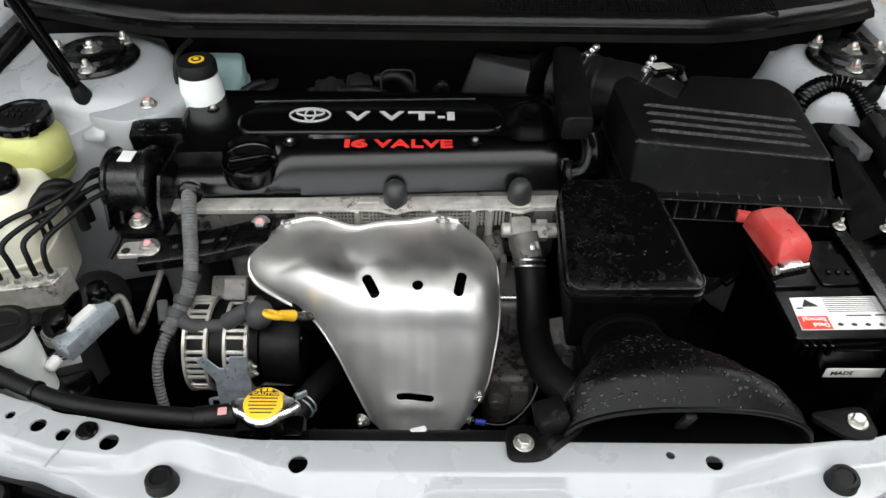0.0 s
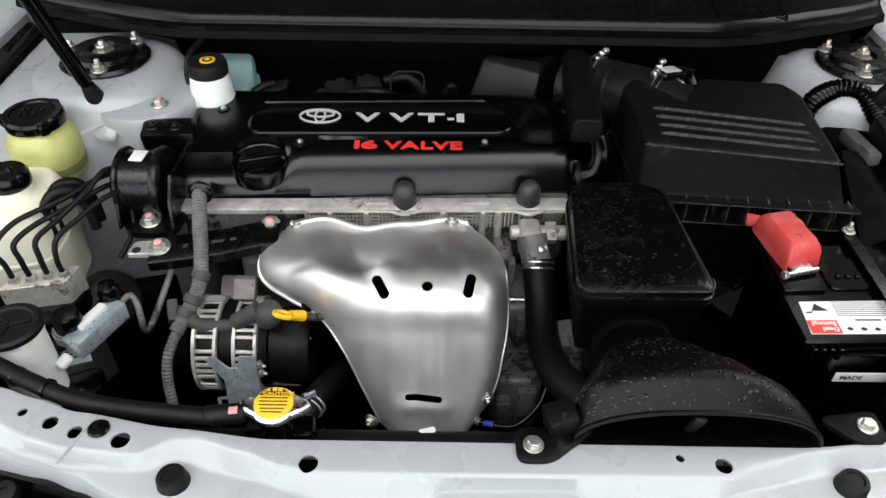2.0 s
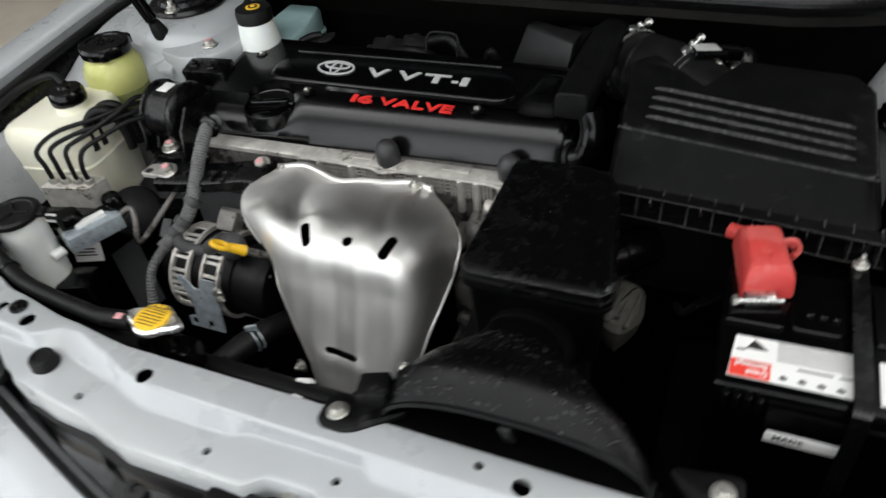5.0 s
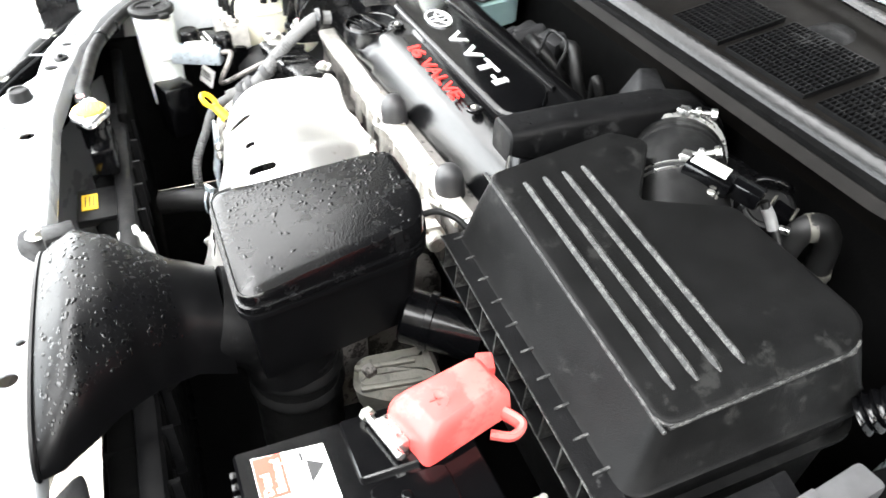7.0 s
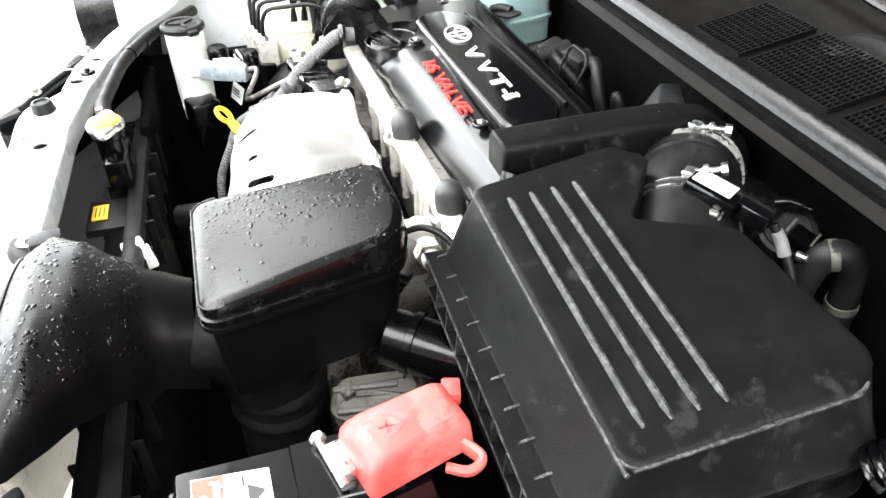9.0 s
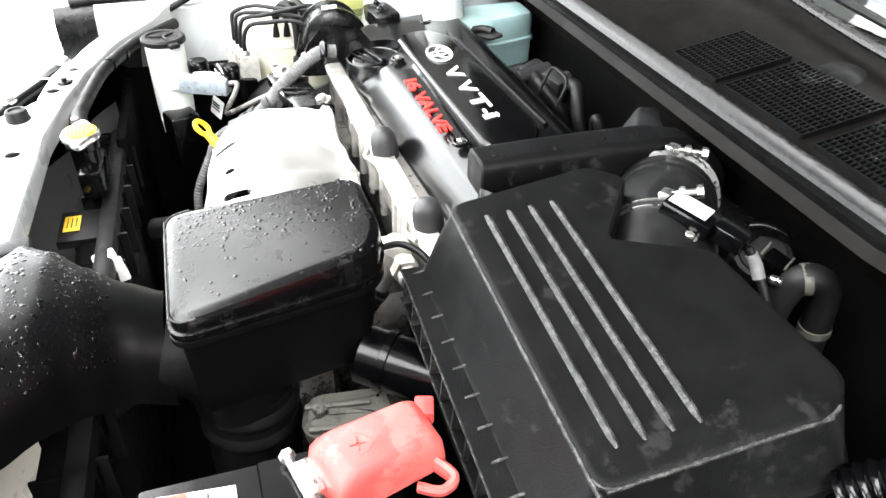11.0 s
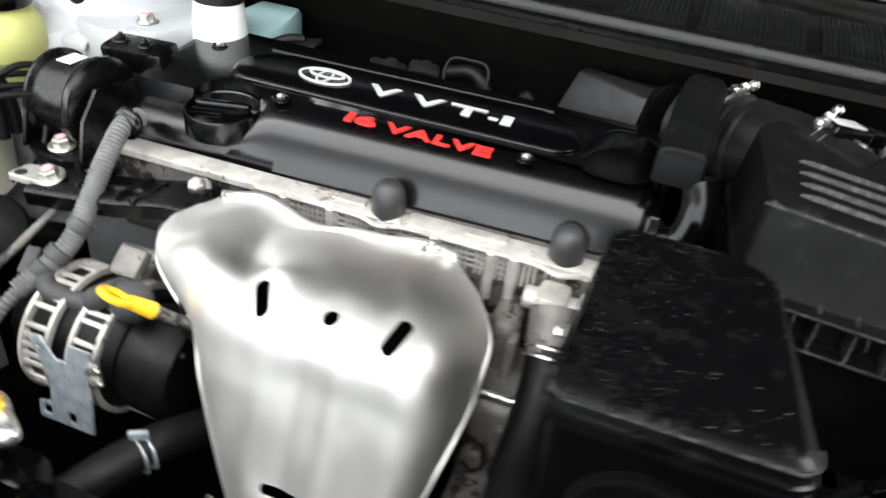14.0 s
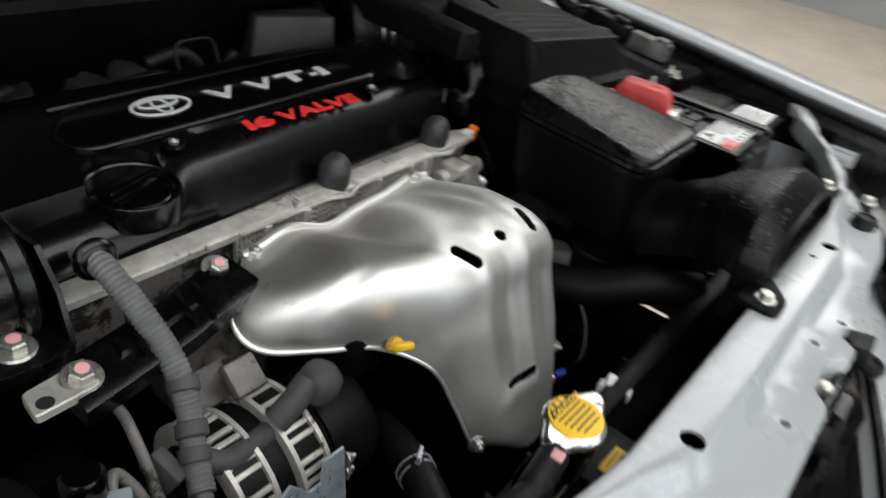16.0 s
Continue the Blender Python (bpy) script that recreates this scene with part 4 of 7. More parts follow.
RIGHT = [(0.0, 0.022, 0.772, 0.803), (0.07, 0.050, 0.755, 0.790), (0.15, 0.072, 0.735, 0.765), (0.25, 0.076, 0.71, 0.745), (0.34, 0.077, 0.685, 0.735), (0.44, 0.074, 0.655, 0.72), (0.54, 0.068, 0.628, 0.70), (0.68, 0.060, 0.605, 0.67), (0.84, 0.044, 0.590, 0.640), (0.93, 0.028, 0.582, 0.622), (1.0, 0.0, 0.574, 0.610)]
NS, NW = 90, 96
bm, grid = B(), []


def spline(rows, s):
    i = max(0, min(len(rows) - 2, sum(1 for r in rows if r[0] <= s) - 1))
    p0, p1, p2, p3 = rows[max(0, i - 1)], rows[i], rows[i + 1], rows[min(len(rows) - 1, i + 2)]
    h = p2[0] - p1[0]
    t = (s - p1[0]) / h
    res = []
    for a, b, c, d in zip(p0[1:], p1[1:], p2[1:], p3[1:]):
        m1 = (c - a) / max(1e-6, p2[0] - p0[0]) * h
        m2 = (d - b) / max(1e-6, p3[0] - p1[0]) * h
        res.append((2 * t ** 3 - 3 * t * t + 1) * b + (t ** 3 - 2 * t * t + t) * m1 + (-2 * t ** 3 + 3 * t * t) * c + (t ** 3 - t * t) * m2)
    return res


for i in range(NS + 1):
    s = i / NS
    cy, cz = spline(CENTRE, s)
    lx, ly, lz = spline(LEFT, s)
    rx, ry, rz = spline(RIGHT, s)
    row = []
    # outward direction of the centre line
    cy2, cz2 = spline(CENTRE, min(1, s + 0.02))
    cy1, cz1 = spline(CENTRE, max(0, s - 0.02))
    tn = Vector((0, cy2 - cy1, cz2 - cz1)).normalized()
    nrm = Vector((0, tn.z, -tn.y))
    if nrm.z < 0 and nrm.y > 0:
        nrm.negate()
    if nrm.z < -0.2 or (abs(nrm.z) < 0.2 and nrm.y > 0):
        nrm.negate()
    for j in range(NW + 1):
        w = -1 + 2 * j / NW
        x = lx + (rx - lx) * (j / NW)
        ey, ez = (ly, lz) if w < 0 else (ry, rz)
        a = abs(w)
        f = (1 - a ** 3.2) ** 0.62 if w < 0 else (1 - a ** 7) ** 0.5
        f = f * 0.97 + 0.03 * (1 - a)
        y, z = ey + (cy - ey) * f, ez + (cz - ez) * f
        lip = 0.0
        # pressings: three runner bulges at the rear, valleys between them, flutes down the front
        top = math.exp(-((s - 0.10) / 0.20) ** 2)
        runners = 0.5 + 0.5 * math.cos((x + 0.175) * 2 * math.pi / 0.088)
        press = 0.0065 * top * (runners - 0.5) * (1 - a ** 4)
        press -= 0.0050 * math.exp(-((x + 0.128 - 0.16 * (s - 0.2)) / 0.012) ** 2) * math.exp(-((s - 0.24) / 0.12) ** 2)
        press -= 0.0045 * math.exp(-((x + 0.005 - 0.10 * (s - 0.2)) / 0.010) ** 2) * math.exp(-((s - 0.2) / 0.11) ** 2)
        flute = math.exp(-((s - 0.62) / 0.26) ** 4)
        for fx, fw, fd in ((-0.075, 0.012, 0.0022), (-0.043, 0.009, -0.0018), (-0.012, 0.010, 0.0024), (0.022, 0.011, -0.0014)):
            press += fd * flute * math.exp(-((x - fx) / fw) ** 2)
        # flats round the holes and the low slot
        for hx, hs, hw in ((-0.087, 0.345, 0.016), (-0.031, 0.345, 0.012), (0.021, 0.345, 0.016)):
            press -= 0.0015 * math.exp(-(((x - hx) / hw) ** 2 + ((s - hs) / 0.055) ** 2) ** 2)
        press += 0.004 * math.exp(-((x + 0.033) / 0.034) ** 4 - ((s - 0.80) / 0.035) ** 2)
        press += 0.006 * math.exp(-((x + 0.16 - 0.25 * (s - 0.3)) / 0.035) ** 2) * math.exp(-((s - 0.33) / 0.09) ** 2)
        # long pressed bead along the left lobe
        press -= 0.0022 * math.exp(-((s - 0.27) / 0.018) ** 2) * math.exp(-((x + 0.205) / 0.028) ** 4)
        if a > 0.965:
            press += 0.0025 * (a - 0.965) / 0.035
        rim = 0.005 * math.exp(-(s / 0.025) ** 2)
        dip = 0.013 * math.exp(-((x + 0.110) / 0.045) ** 2) * math.exp(-(s / 0.07) ** 2)
        row.append(bm.verts.new((x, y + nrm.y * press, z + nrm.z * press + rim * (0.6 + 0.4 * math.cos((x + 0.175) * 2 * math.pi / 0.17)) - dip)))
    grid.append(row)
for i in range(NS):
    for j in range(NW):
        bm.faces.new((grid[i][j], grid[i][j + 1], grid[i + 1][j + 1], grid[i + 1][j]))
rim_line = [tuple(v.co) for v in grid[0][::2]]
bmesh.ops.recalc_face_normals(bm, faces=bm.faces[:])
if sum(f.normal.z for f in bm.faces) < 0:
    bmesh.ops.reverse_faces(bm, faces=bm.faces[:])
bmesh.ops.solidify(bm, geom=bm.faces[:], thickness=0.0016)
shell = part("shield_shell", bm, SHIELD, shield)


def slot_tool(c, length, r, along, axis):
    c, d, ax = Vector(c), Vector(along).normalized(), Vector(axis).normalized()
    side = ax.cross(d).normalized()
    pts = []
    for k in range(17):
        a = -math.pi / 2 + math.pi * k / 16
        pts.append(c + d * (length / 2 - r) + d * r * math.cos(a) + side * r * math.sin(a))
    for k in range(17):
        a = math.pi / 2 + math.pi * k / 16
        pts.append(c - d * (length / 2 - r) + d * r * math.cos(a) + side * r * math.sin(a))
    bm = B()
    loft(bm, [[p - ax * 0.03 for p in pts], [p + ax * 0.03 for p in pts]])
    return part("tool", bm, SHIELD)


ax = (0, -0.35, 1)
cut(shell, [slot_tool((-0.088, 0.632, 0.823), 0.034, 0.0062, (0.55, -1, -0.3), ax), slot_tool((-0.031, 0.634, 0.824), 0.0135, 0.0067, (1, 0, 0), ax),
            slot_tool((0.021, 0.638, 0.823), 0.034, 0.0062, (-0.22, -1, -0.3), ax), slot_tool((-0.034, 0.573, 0.683), 0.048, 0.0045, (1, 0, 0), (0, -1, 0.1))])
# rolled bright edge along both sides
for rows, nm in ((LEFT, "rolled_edge"), (RIGHT, "rolled_edge")):
    bm = B()
    pts = [spline(rows, k / 60) for k in range(61)]
    tube(bm, [(p[0], p[1] - 0.001, p[2]) for p in pts], 0.0026, 8, n=1)
    part(nm, bm, SHIELD, shield)
bm = B()
tube(bm, [(v[0], v[1] + 0.001, v[2] + 0.001) for v in rim_line], 0.004, 8, n=1)
part("rolled_edge", bm, SHIELD, shield)
for p, axis in (((-0.213, 0.775, 0.797), (0, -0.2, 1)), ((0.0, 0.772, 0.812), (0, -0.2, 1)), ((-0.102, 0.570, 0.637), (-0.5, -1, 0.1)), ((0.047, 0.583, 0.672), (0.3, -1, 0.1))):
    hexbolt(shield, p, axis, 0.0066, None, "shield_bolt", True, 0.003)
# inside: the manifold seen through the slots, the shade put into its near-black
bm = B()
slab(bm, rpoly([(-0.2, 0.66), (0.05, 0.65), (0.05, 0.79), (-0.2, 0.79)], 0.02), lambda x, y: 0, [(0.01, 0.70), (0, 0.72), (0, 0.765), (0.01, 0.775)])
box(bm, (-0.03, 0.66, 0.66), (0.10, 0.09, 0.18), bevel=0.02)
part("exhaust_manifold", bm, DARK, engine, "cast iron exhaust manifold, near-black for the shade inside")

# ---- intake: air cleaner, resonator, scoop, tubes ----
AZ = lambda x, y: 0.9190 - 0.118 * (x - 0.262) + 0.09 * (y - 0.815)
air = thing("air_cleaner", (0.39, 0.9, 0.70), "matt black plastic air cleaner box with four ribs on its lid", "air filter box")
RADII = [0.014, 0.016, 0.014, 0.012, 0.008, 0.006, 0.01, 0.012]
top = rpoly([(0.256, 0.808), (0.526, 0.815), (0.524, 0.978), (0.503, 1.002), (0.372, 0.986), (0.334, 0.916), (0.270, 0.965), (0.244, 0.94)], RADII, 5)
low = rpoly([(0.250, 0.785), (0.540, 0.790), (0.540, 0.992), (0.508, 1.014), (0.366, 1.0), (0.330, 0.93), (0.266, 0.975), (0.236, 0.94)], RADII, 5)


FZ = lambda x, y: 0.856 - 0.058 * (x - 0.26) + 0.07 * (y - 0.785)


def between(f, d=0.0, h=0.0):
    q = inset([a.lerp(c, f) for a, c in zip(top, low)], d)
    return [(p.x, p.y, AZ(p.x, 0.81 if p.y < 0.81 else p.y) * (1 - f) + FZ(p.x, p.y) * f + h) for p in q]


bm = B()
loft(bm, [between(1, -0.002, -0.006), between(1, -0.002, 0), between(1, 0.001, 0.002), between(0.5, 0.0005, 0.003), between(0.07), between(0.02, 0, 0.001), between(0, 0.002, 0.0018), between(0, 0.005, 0.002)])
lid = part("lid", bm, CLEANER, air)
for k in range(4):
    bm = B()
    y, slope = 0.834 + 0.019 * k, 0.018
    xa, xb = 0.279, 0.504
    rings = []
    for i in range(25):
        x = xa + (xb - xa) * i / 24
        e = min(1.0, min(x - xa, xb - x) / 0.008)
        h, w = 0.0036 * math.sqrt(max(0.05, e)), 0.0026 * (0.7 + 0.3 * e)
        rings.append([(x, y + slope * (x - xa) + w * a, AZ(x, y) + 0.0018 + h * c) for a, c in ((-1.3, -0.1), (-0.75, 0.55), (-0.3, 0.95), (0.3, 0.95), (0.75, 0.55), (1.3, -0.1))])
    loft(bm, rings)
    part("rib", bm, DUSTY, lid)
# lower case with a flanged, finned rim
bm = B()
loft(bm, [between(1, 0.016, -0.17), between(1, 0.010, -0.12), between(1, 0.004, -0.036), between(1, -0.004, -0.034), between(1, -0.004, -0.030), between(1, 0.003, -0.029), between(1, 0.003, -0.006)])
part("lower_case", bm, CLEANER, air)
# fins in the lightened black, drawn as thin bright lines of highlight
for i in range(11):
    x = 0.258 + 0.0285 * i
    z = FZ(x, 0.785)
    bm = B()
    loft(bm, [[(x - 0.0012, 0.792, z - 0.034), (x + 0.0012, 0.792, z - 0.034), (x + 0.0012, 0.768, z - 0.032), (x - 0.0012, 0.768, z - 0.032)],
              [(x - 0.0012, 0.792, z + 0.003), (x + 0.0012, 0.792, z + 0.003), (x + 0.001, 0.770, z - 0.001), (x - 0.001, 0.770, z - 0.001)]])
    part("fin", bm, DUSTY, air)
for dz in (-0.001, -0.0325):
    bm = B()
    loft(bm, [[(x, y, FZ(x, 0.785) + dz + h) for y, h in ((0.790, -0.0014), (0.7685, -0.0014), (0.768, 0.0014), (0.790, 0.0014))] for x in (0.25, 0.35, 0.45, 0.553)])
    rail = part("flange_rail", bm, BLACK, air)
    # thin line along the rail: a highlight put into the colour
    bm = B()
    tube(bm, [(x, 0.7682, FZ(x, 0.785) + dz + 0.0012) for x in (0.25, 0.35, 0.45, 0.55)], 0.0009, 6, n=2)
    part("rail_highlight", bm, DUSTY, rail)
# painted highlight with wear along the lid's front edge
bm = B()
tube(bm, [(p[0], p[1] + 0.0004, p[2] - 0.0002) for p in between(0.012)[2:17]], 0.0017, 8, n=4)
part("worn_highlight_edge", bm, DUSTY, air)
for k in range(5):
    x = 0.301 + 0.057 * k
    bm = B()
    z = FZ(x, 0.785) - 0.016
    tube(bm, [(x - 0.001, 0.7845, z + 0.004), (x, 0.7825, z - 0.002), (x + 0.001, 0.7845, z - 0.008)], 0.0009, 6)
    part("clip_wire", bm, STEEL, air)
bm = B()
tube(bm, [(0.474, 0.918, AZ(0.474, 0.918) + 0.0008), (0.480, 0.9135, AZ(0.48, 0.9135) + 0.0012), (0.487, 0.913, AZ(0.487, 0.913) + 0.0008)], 0.0007, 6)
part("stray_fibre", bm, CREAM, air)

# resonator box in front of it
RZ = lambda x, y: 0.8775 + 0.13 * (y - 0.585) - 0.012 * (x - 0.135)
RB = lambda x, y: 0.8655 + 0.035 * (y - 0.585) - 0.03 * (x - 0.135)
res = thing("resonator_box", (0.21, 0.66, 0.72), "wet black plastic intake resonator box with a seamed lid", "intake box")
rtop = rpoly([(0.138, 0.574), (0.297, 0.578), (0.270, 0.742), (0.235, 0.756), (0.148, 0.752)], [0.022, 0.02, 0.022, 0.02, 0.02], 6)
bm = B()
rings = []
for d, f, h in ((-0.003, 1, -0.003), (-0.003, 1, 0.002), (-0.0005, 1, 0.0028), (-0.0005, 0.45, -0.001), (0.0012, 0.1, 0.0), (0.005, 0, 0.0003), (0.010, 0, 0.001)):
    rings.append([(p.x, p.y, RZ(p.x, p.y) * (1 - f) + RB(p.x, p.y) * f + h) for p in inset(rtop, d)])
loft(bm, rings)
rlid = part("lid", bm, WETLID, res)
# lighter line round the lid edge: wear and a painted highlight
bm = B()
tube(bm, [(p.x, p.y, RZ(p.x, p.y) - 0.0012) for p in inset(rtop, -0.0004)[:14]], 0.0009, 6, n=2)
part("worn_highlight_edge", bm, DUSTY, rlid)
bm = B()
slab(bm, rtop, RB, [(0.018, -0.103), (0.010, -0.097), (0.004, -0.022), (0.003, -0.0115), (-0.003, -0.0105), (-0.003, -0.0055), (0.001, -0.0045)])
part("body", bm, WETBLACK, res)
bm = B()
cyl(bm, (0.258, 0.728, 0.776), (0.305, 0.795, 0.766), 0.0275, seg=34, bev=0.003)
lathe(bm, (0.270, 0.746, 0.7734), (0.57, 0.8, -0.12), [(0.0275, 0), (0.030, 0.001), (0.030, 0.008), (0.0275, 0.009)], 34)
part("outlet_stub", bm, GLOSS, res)
rnd = random.Random(7)


def droplets(name, parent, n, place, lo=0.0005, hi=0.0019):
    bm = B()
    for _ in range(n):
        got = place(rnd)
        if got is None:
            continue
        p, nrm = got
        r = lo + (hi - lo) * rnd.random() ** 3
        u, v, d = frame_of(nrm)
        sx, sy = r * (0.8 + 0.6 * rnd.random()), r * (0.8 + 0.6 * rnd.random())
        rings = []
        for k, (rr, hh) in enumerate(((1.0, -0.03), (0.92, 0.14), (0.6, 0.27), (0.1, 0.32))):
            rings.append([Vector(p) + u * sx * rr * math.cos(math.pi * i / 4) + v * sy * rr * math.sin(math.pi * i / 4) + d * r * hh for i in range(8)])
        loft(bm, rings)
    part(name, bm, WATER, parent, "clear water droplets", kind="stuff")


def on_res(r):
    x, y = 0.15 + 0.13 * r.random(), 0.585 + 0.16 * r.random()
    if x > 0.285 - 0.13 * (y - 0.585):
        return None
    if r.random() > 0.10 + 0.90 * max(0, 1 - abs(x - 0.165) / 0.06):
        return None
    return (x, y, RZ(x, y) + 0.0010), (0.04, -0.12, 1)


droplets("condensation", res, 1500, on_res, 0.0004, 0.0022)

vac = thing("vacuum_line", (0.23, 0.77, 0.86), "thin black vacuum line between resonator and air cleaner", "hose")
bm = B()
tube(bm, [(0.215, 0.758, 0.858), (0.222, 0.775, 0.864), (0.238, 0.79, 0.862), (0.256, 0.80, 0.852)], 0.0032, 10)
part("line", bm, RUBBER, vac)

# intake scoop on the radiator support, with its elbow up to the resonator
scoop = thing("intake_scoop", (0.24, 0.43, 0.81), "wide black plastic air intake scoop bolted to the radiator support", "air intake")
SX0, SX1 = 0.114, 0.366


SCOOP = [(0.0, 0.242, 0.124, 0.125, 0.861, 0.813, 0.85), (0.10, 0.242, 0.125, 0.122, 0.873, 0.812, 0.72), (0.22, 0.240, 0.122, 0.108, 0.883, 0.811, 0.62), (0.40, 0.232, 0.098, 0.086, 0.880, 0.806, 0.6),
         (0.58, 0.222, 0.068, 0.066, 0.868, 0.79, 0.6), (0.78, 0.215, 0.050, 0.050, 0.850, 0.772, 0.62), (1.0, 0.213, 0.047, 0.047, 0.833, 0.755, 0.6)]


def scoop_ring(u, grow=0.0):
    """u 0 at the mouth, 1 at the neck."""
    cx, wl, wr, zt, base, p = lerp_list(SCOOP, u)
    y, n, pts = 0.417 + 0.148 * u, 30, []
    for i in range(n + 1):
        a = math.pi * i / n
        c, s = math.cos(a), math.sin(a)
        hw = (wr if c > 0 else wl) + grow
        pts.append((cx + hw * math.copysign(abs(c) ** 0.85, c), y + 0.006 * s * (1 - u), base - grow * 0.3 + (zt - base + grow) * max(s, 0.0) ** p))
    return pts + [(cx - wl * 0.5, y, base - 0.004 - grow * 0.3 - 0.012 * u), (cx + wr * 0.5, y, base - 0.004 - grow * 0.3 - 0.012 * u)]


bm = B()
outer = [scoop_ring(u / 18, 0.0) for u in range(19)]
inner = [scoop_ring(u / 18, -0.004) for u in range(19)]
rows_all = outer[::-1] + [[(x, y - 0.002, z) for x, y, z in scoop_ring(0, -0.002)]] + inner
loft(bm, rows_all, cap=False)
bm.faces.new([bm.verts.new(p) for p in scoop_ring(1.0, -0.004)])
body = part("scoop_shell", bm, WETBLACK, scoop)
bm = B()
tube(bm, [scoop_ring(0.0, 0.0)[k] for k in range(0, 31, 2)], 0.0028, 8, n=3)
part("mouth_lip", bm, WETBLACK, scoop)
bm = B()
box(bm, (0.240, 0.428, 0.834), (0.012, 0.006, 0.040), rot=(20, 0, 0), bevel=0.002)
part("mouth_strut", bm, RUBBER, scoop)
bm = B()
tube(bm, [(0.213, 0.556, 0.789), (0.215, 0.588, 0.778), (0.220, 0.612, 0.755), (0.224, 0.62, 0.72)], 0.0475, 26, n=8)
part("elbow", bm, BLACK, scoop)
bm = B()
cyl(bm, (0.224, 0.622, 0.60), (0.224, 0.622, 0.735), 0.045, seg=28)
part("bellows", bm, RUBBER, scoop)
for zz in (0.742, 0.715):
    bm = B()
    lathe(bm, (0.224, 0.622, zz - 0.03), (0, 0.05, 1), [(0.045, -0.004), (0.049, 0.003), (0.049, 0.007), (0.045, 0.014)], 30)
    part("bellows_ring", bm, RUBBER, scoop)
for bx, by, ang in ((0.078, 0.409, 0), (0.42, 0.436, 0)):
    bm = B()
    s = 1 if bx > 0.2 else -1
    slab(bm, rpoly([(bx - 0.017, by - 0.018), (bx + 0.017, by - 0.018), (bx + 0.017 - (0.0 if s > 0 else -0.05), by + 0.022), (bx - 0.017 - (0.03 if s > 0 else 0.0), by + 0.012 + (0.0 if s > 0 else 0.01))], 0.012, 6), lambda x, y: 0.816, [(0, 0), (0, 0.006), (0.003, 0.008)])
    part("mounting_ear", bm, BLACK, scoop)
    hexbolt(scoop, (bx, by, 0.824), (0, 0, 1), 0.0068, None, "ear_bolt", True, 0.0)
bm = B()
box(bm, (0.108, 0.435, 0.828), (0.032, 0.03, 0.035), rot=(0, -10, 12), bevel=0.004)
part("ear_web", bm, BLACK, scoop)


def on_scoop(r):
    u, k = r.random() * 0.75, 4 + int(r.random() * 23)
    a, b, c = Vector(scoop_ring(u)[k]), Vector(scoop_ring(u)[k + 1]), Vector(scoop_ring(min(1, u + 0.02))[k])
    n = (c - a).cross(b - a)
    if n.length == 0:
        return None
    n.normalize()
    if n.z < 0:
        n.negate()
    return a.lerp(b, r.random()), n


droplets("condensation", scoop, 1300, on_scoop, 0.0005, 0.0021)

# flat black duct arm over the engine cover
arm = thing("intake_duct_arm", (0.185, 0.97, 0.89), "long flat black plastic duct arm over the valve cover end", "intake duct")
bm = B()
rings = []
for y, x0, x1, z0, z1 in ((0.856, 0.166, 0.204, 0.890, 0.9225), (0.858, 0.164, 0.206, 0.889, 0.9245), (0.90, 0.165, 0.208, 0.890, 0.927), (0.98, 0.168, 0.212, 0.892, 0.930), (1.035, 0.172, 0.216, 0.892, 0.932), (1.07, 0.176, 0.214, 0.888, 0.926), (1.078, 0.18, 0.212, 0.886, 0.920)):
    rings.append([(p.x, y, p.y) for p in rpoly([(x0, z0), (x1, z0), (x1, z1), (x0, z1)], [0.005, 0.005, 0.011, 0.011], 5)])
loft(bm, rings)
part("arm_body", bm, BLACK, arm)
bm = B()
tube(bm, [(0.206, 0.872, 0.896), (0.212, 0.866, 0.876), (0.212, 0.858, 0.856), (0.204, 0.856, 0.838), (0.184, 0.862, 0.828)], 0.0165, 20, n=8)
part("elbow_hose", bm, GLOSS, arm, "glossy black rubber elbow")
bm = B()
lathe(bm, (0.183, 0.862, 0.828), (1, -0.25, 0.3), [(0.0165, 0), (0.0195, 0.001), (0.0195, 0.007), (0.0165, 0.008)], 26)
part("elbow_collar", bm, RUBBER, arm)
for y in (1.02, 1.06):
    hexbolt(arm, (0.218, y, 0.91), (1, 0, 0.1), 0.0045, None, "clip_pin", False, 0.003)



def on_arm(r):
    y = 0.87 + 0.17 * r.random()
    f = (y - 0.86) / 0.175
    return (0.178 + 0.006 * f + 0.018 * r.random(), y, 0.9248 + 0.0072 * f), (0, 0, 1)


droplets("condensation", arm, 60, on_arm, 0.0004, 0.0014)

# corrugated intake tube with clamps, and the air flow sensor
intake = thing("intake_tube", (0.28, 1.03, 0.86), "black rubber intake tube with two bright hose clamps", "intake tube")
A, Bq, C = Vector((0.350, 0.958, 0.870)), Vector((0.285, 0.998, 0.882)), Vector((0.190, 1.068, 0.868))
bm = B()
tube(bm, [A, A.lerp(Bq, 0.5), Bq, Bq.lerp(C, 0.5), C], 0.048, 30, n=6)
part("hose", bm, RUBBER, intake)
bm = B()
for f in (0.35, 0.5, 0.65, 0.8):
    p = Bq.lerp(C, f)
    lathe(bm, p, C - Bq, [(0.047, -0.008), (0.0496, -0.002), (0.0496, 0.002), (0.047, 0.008)], 32)
part("bellows", bm, RUBBER, intake)


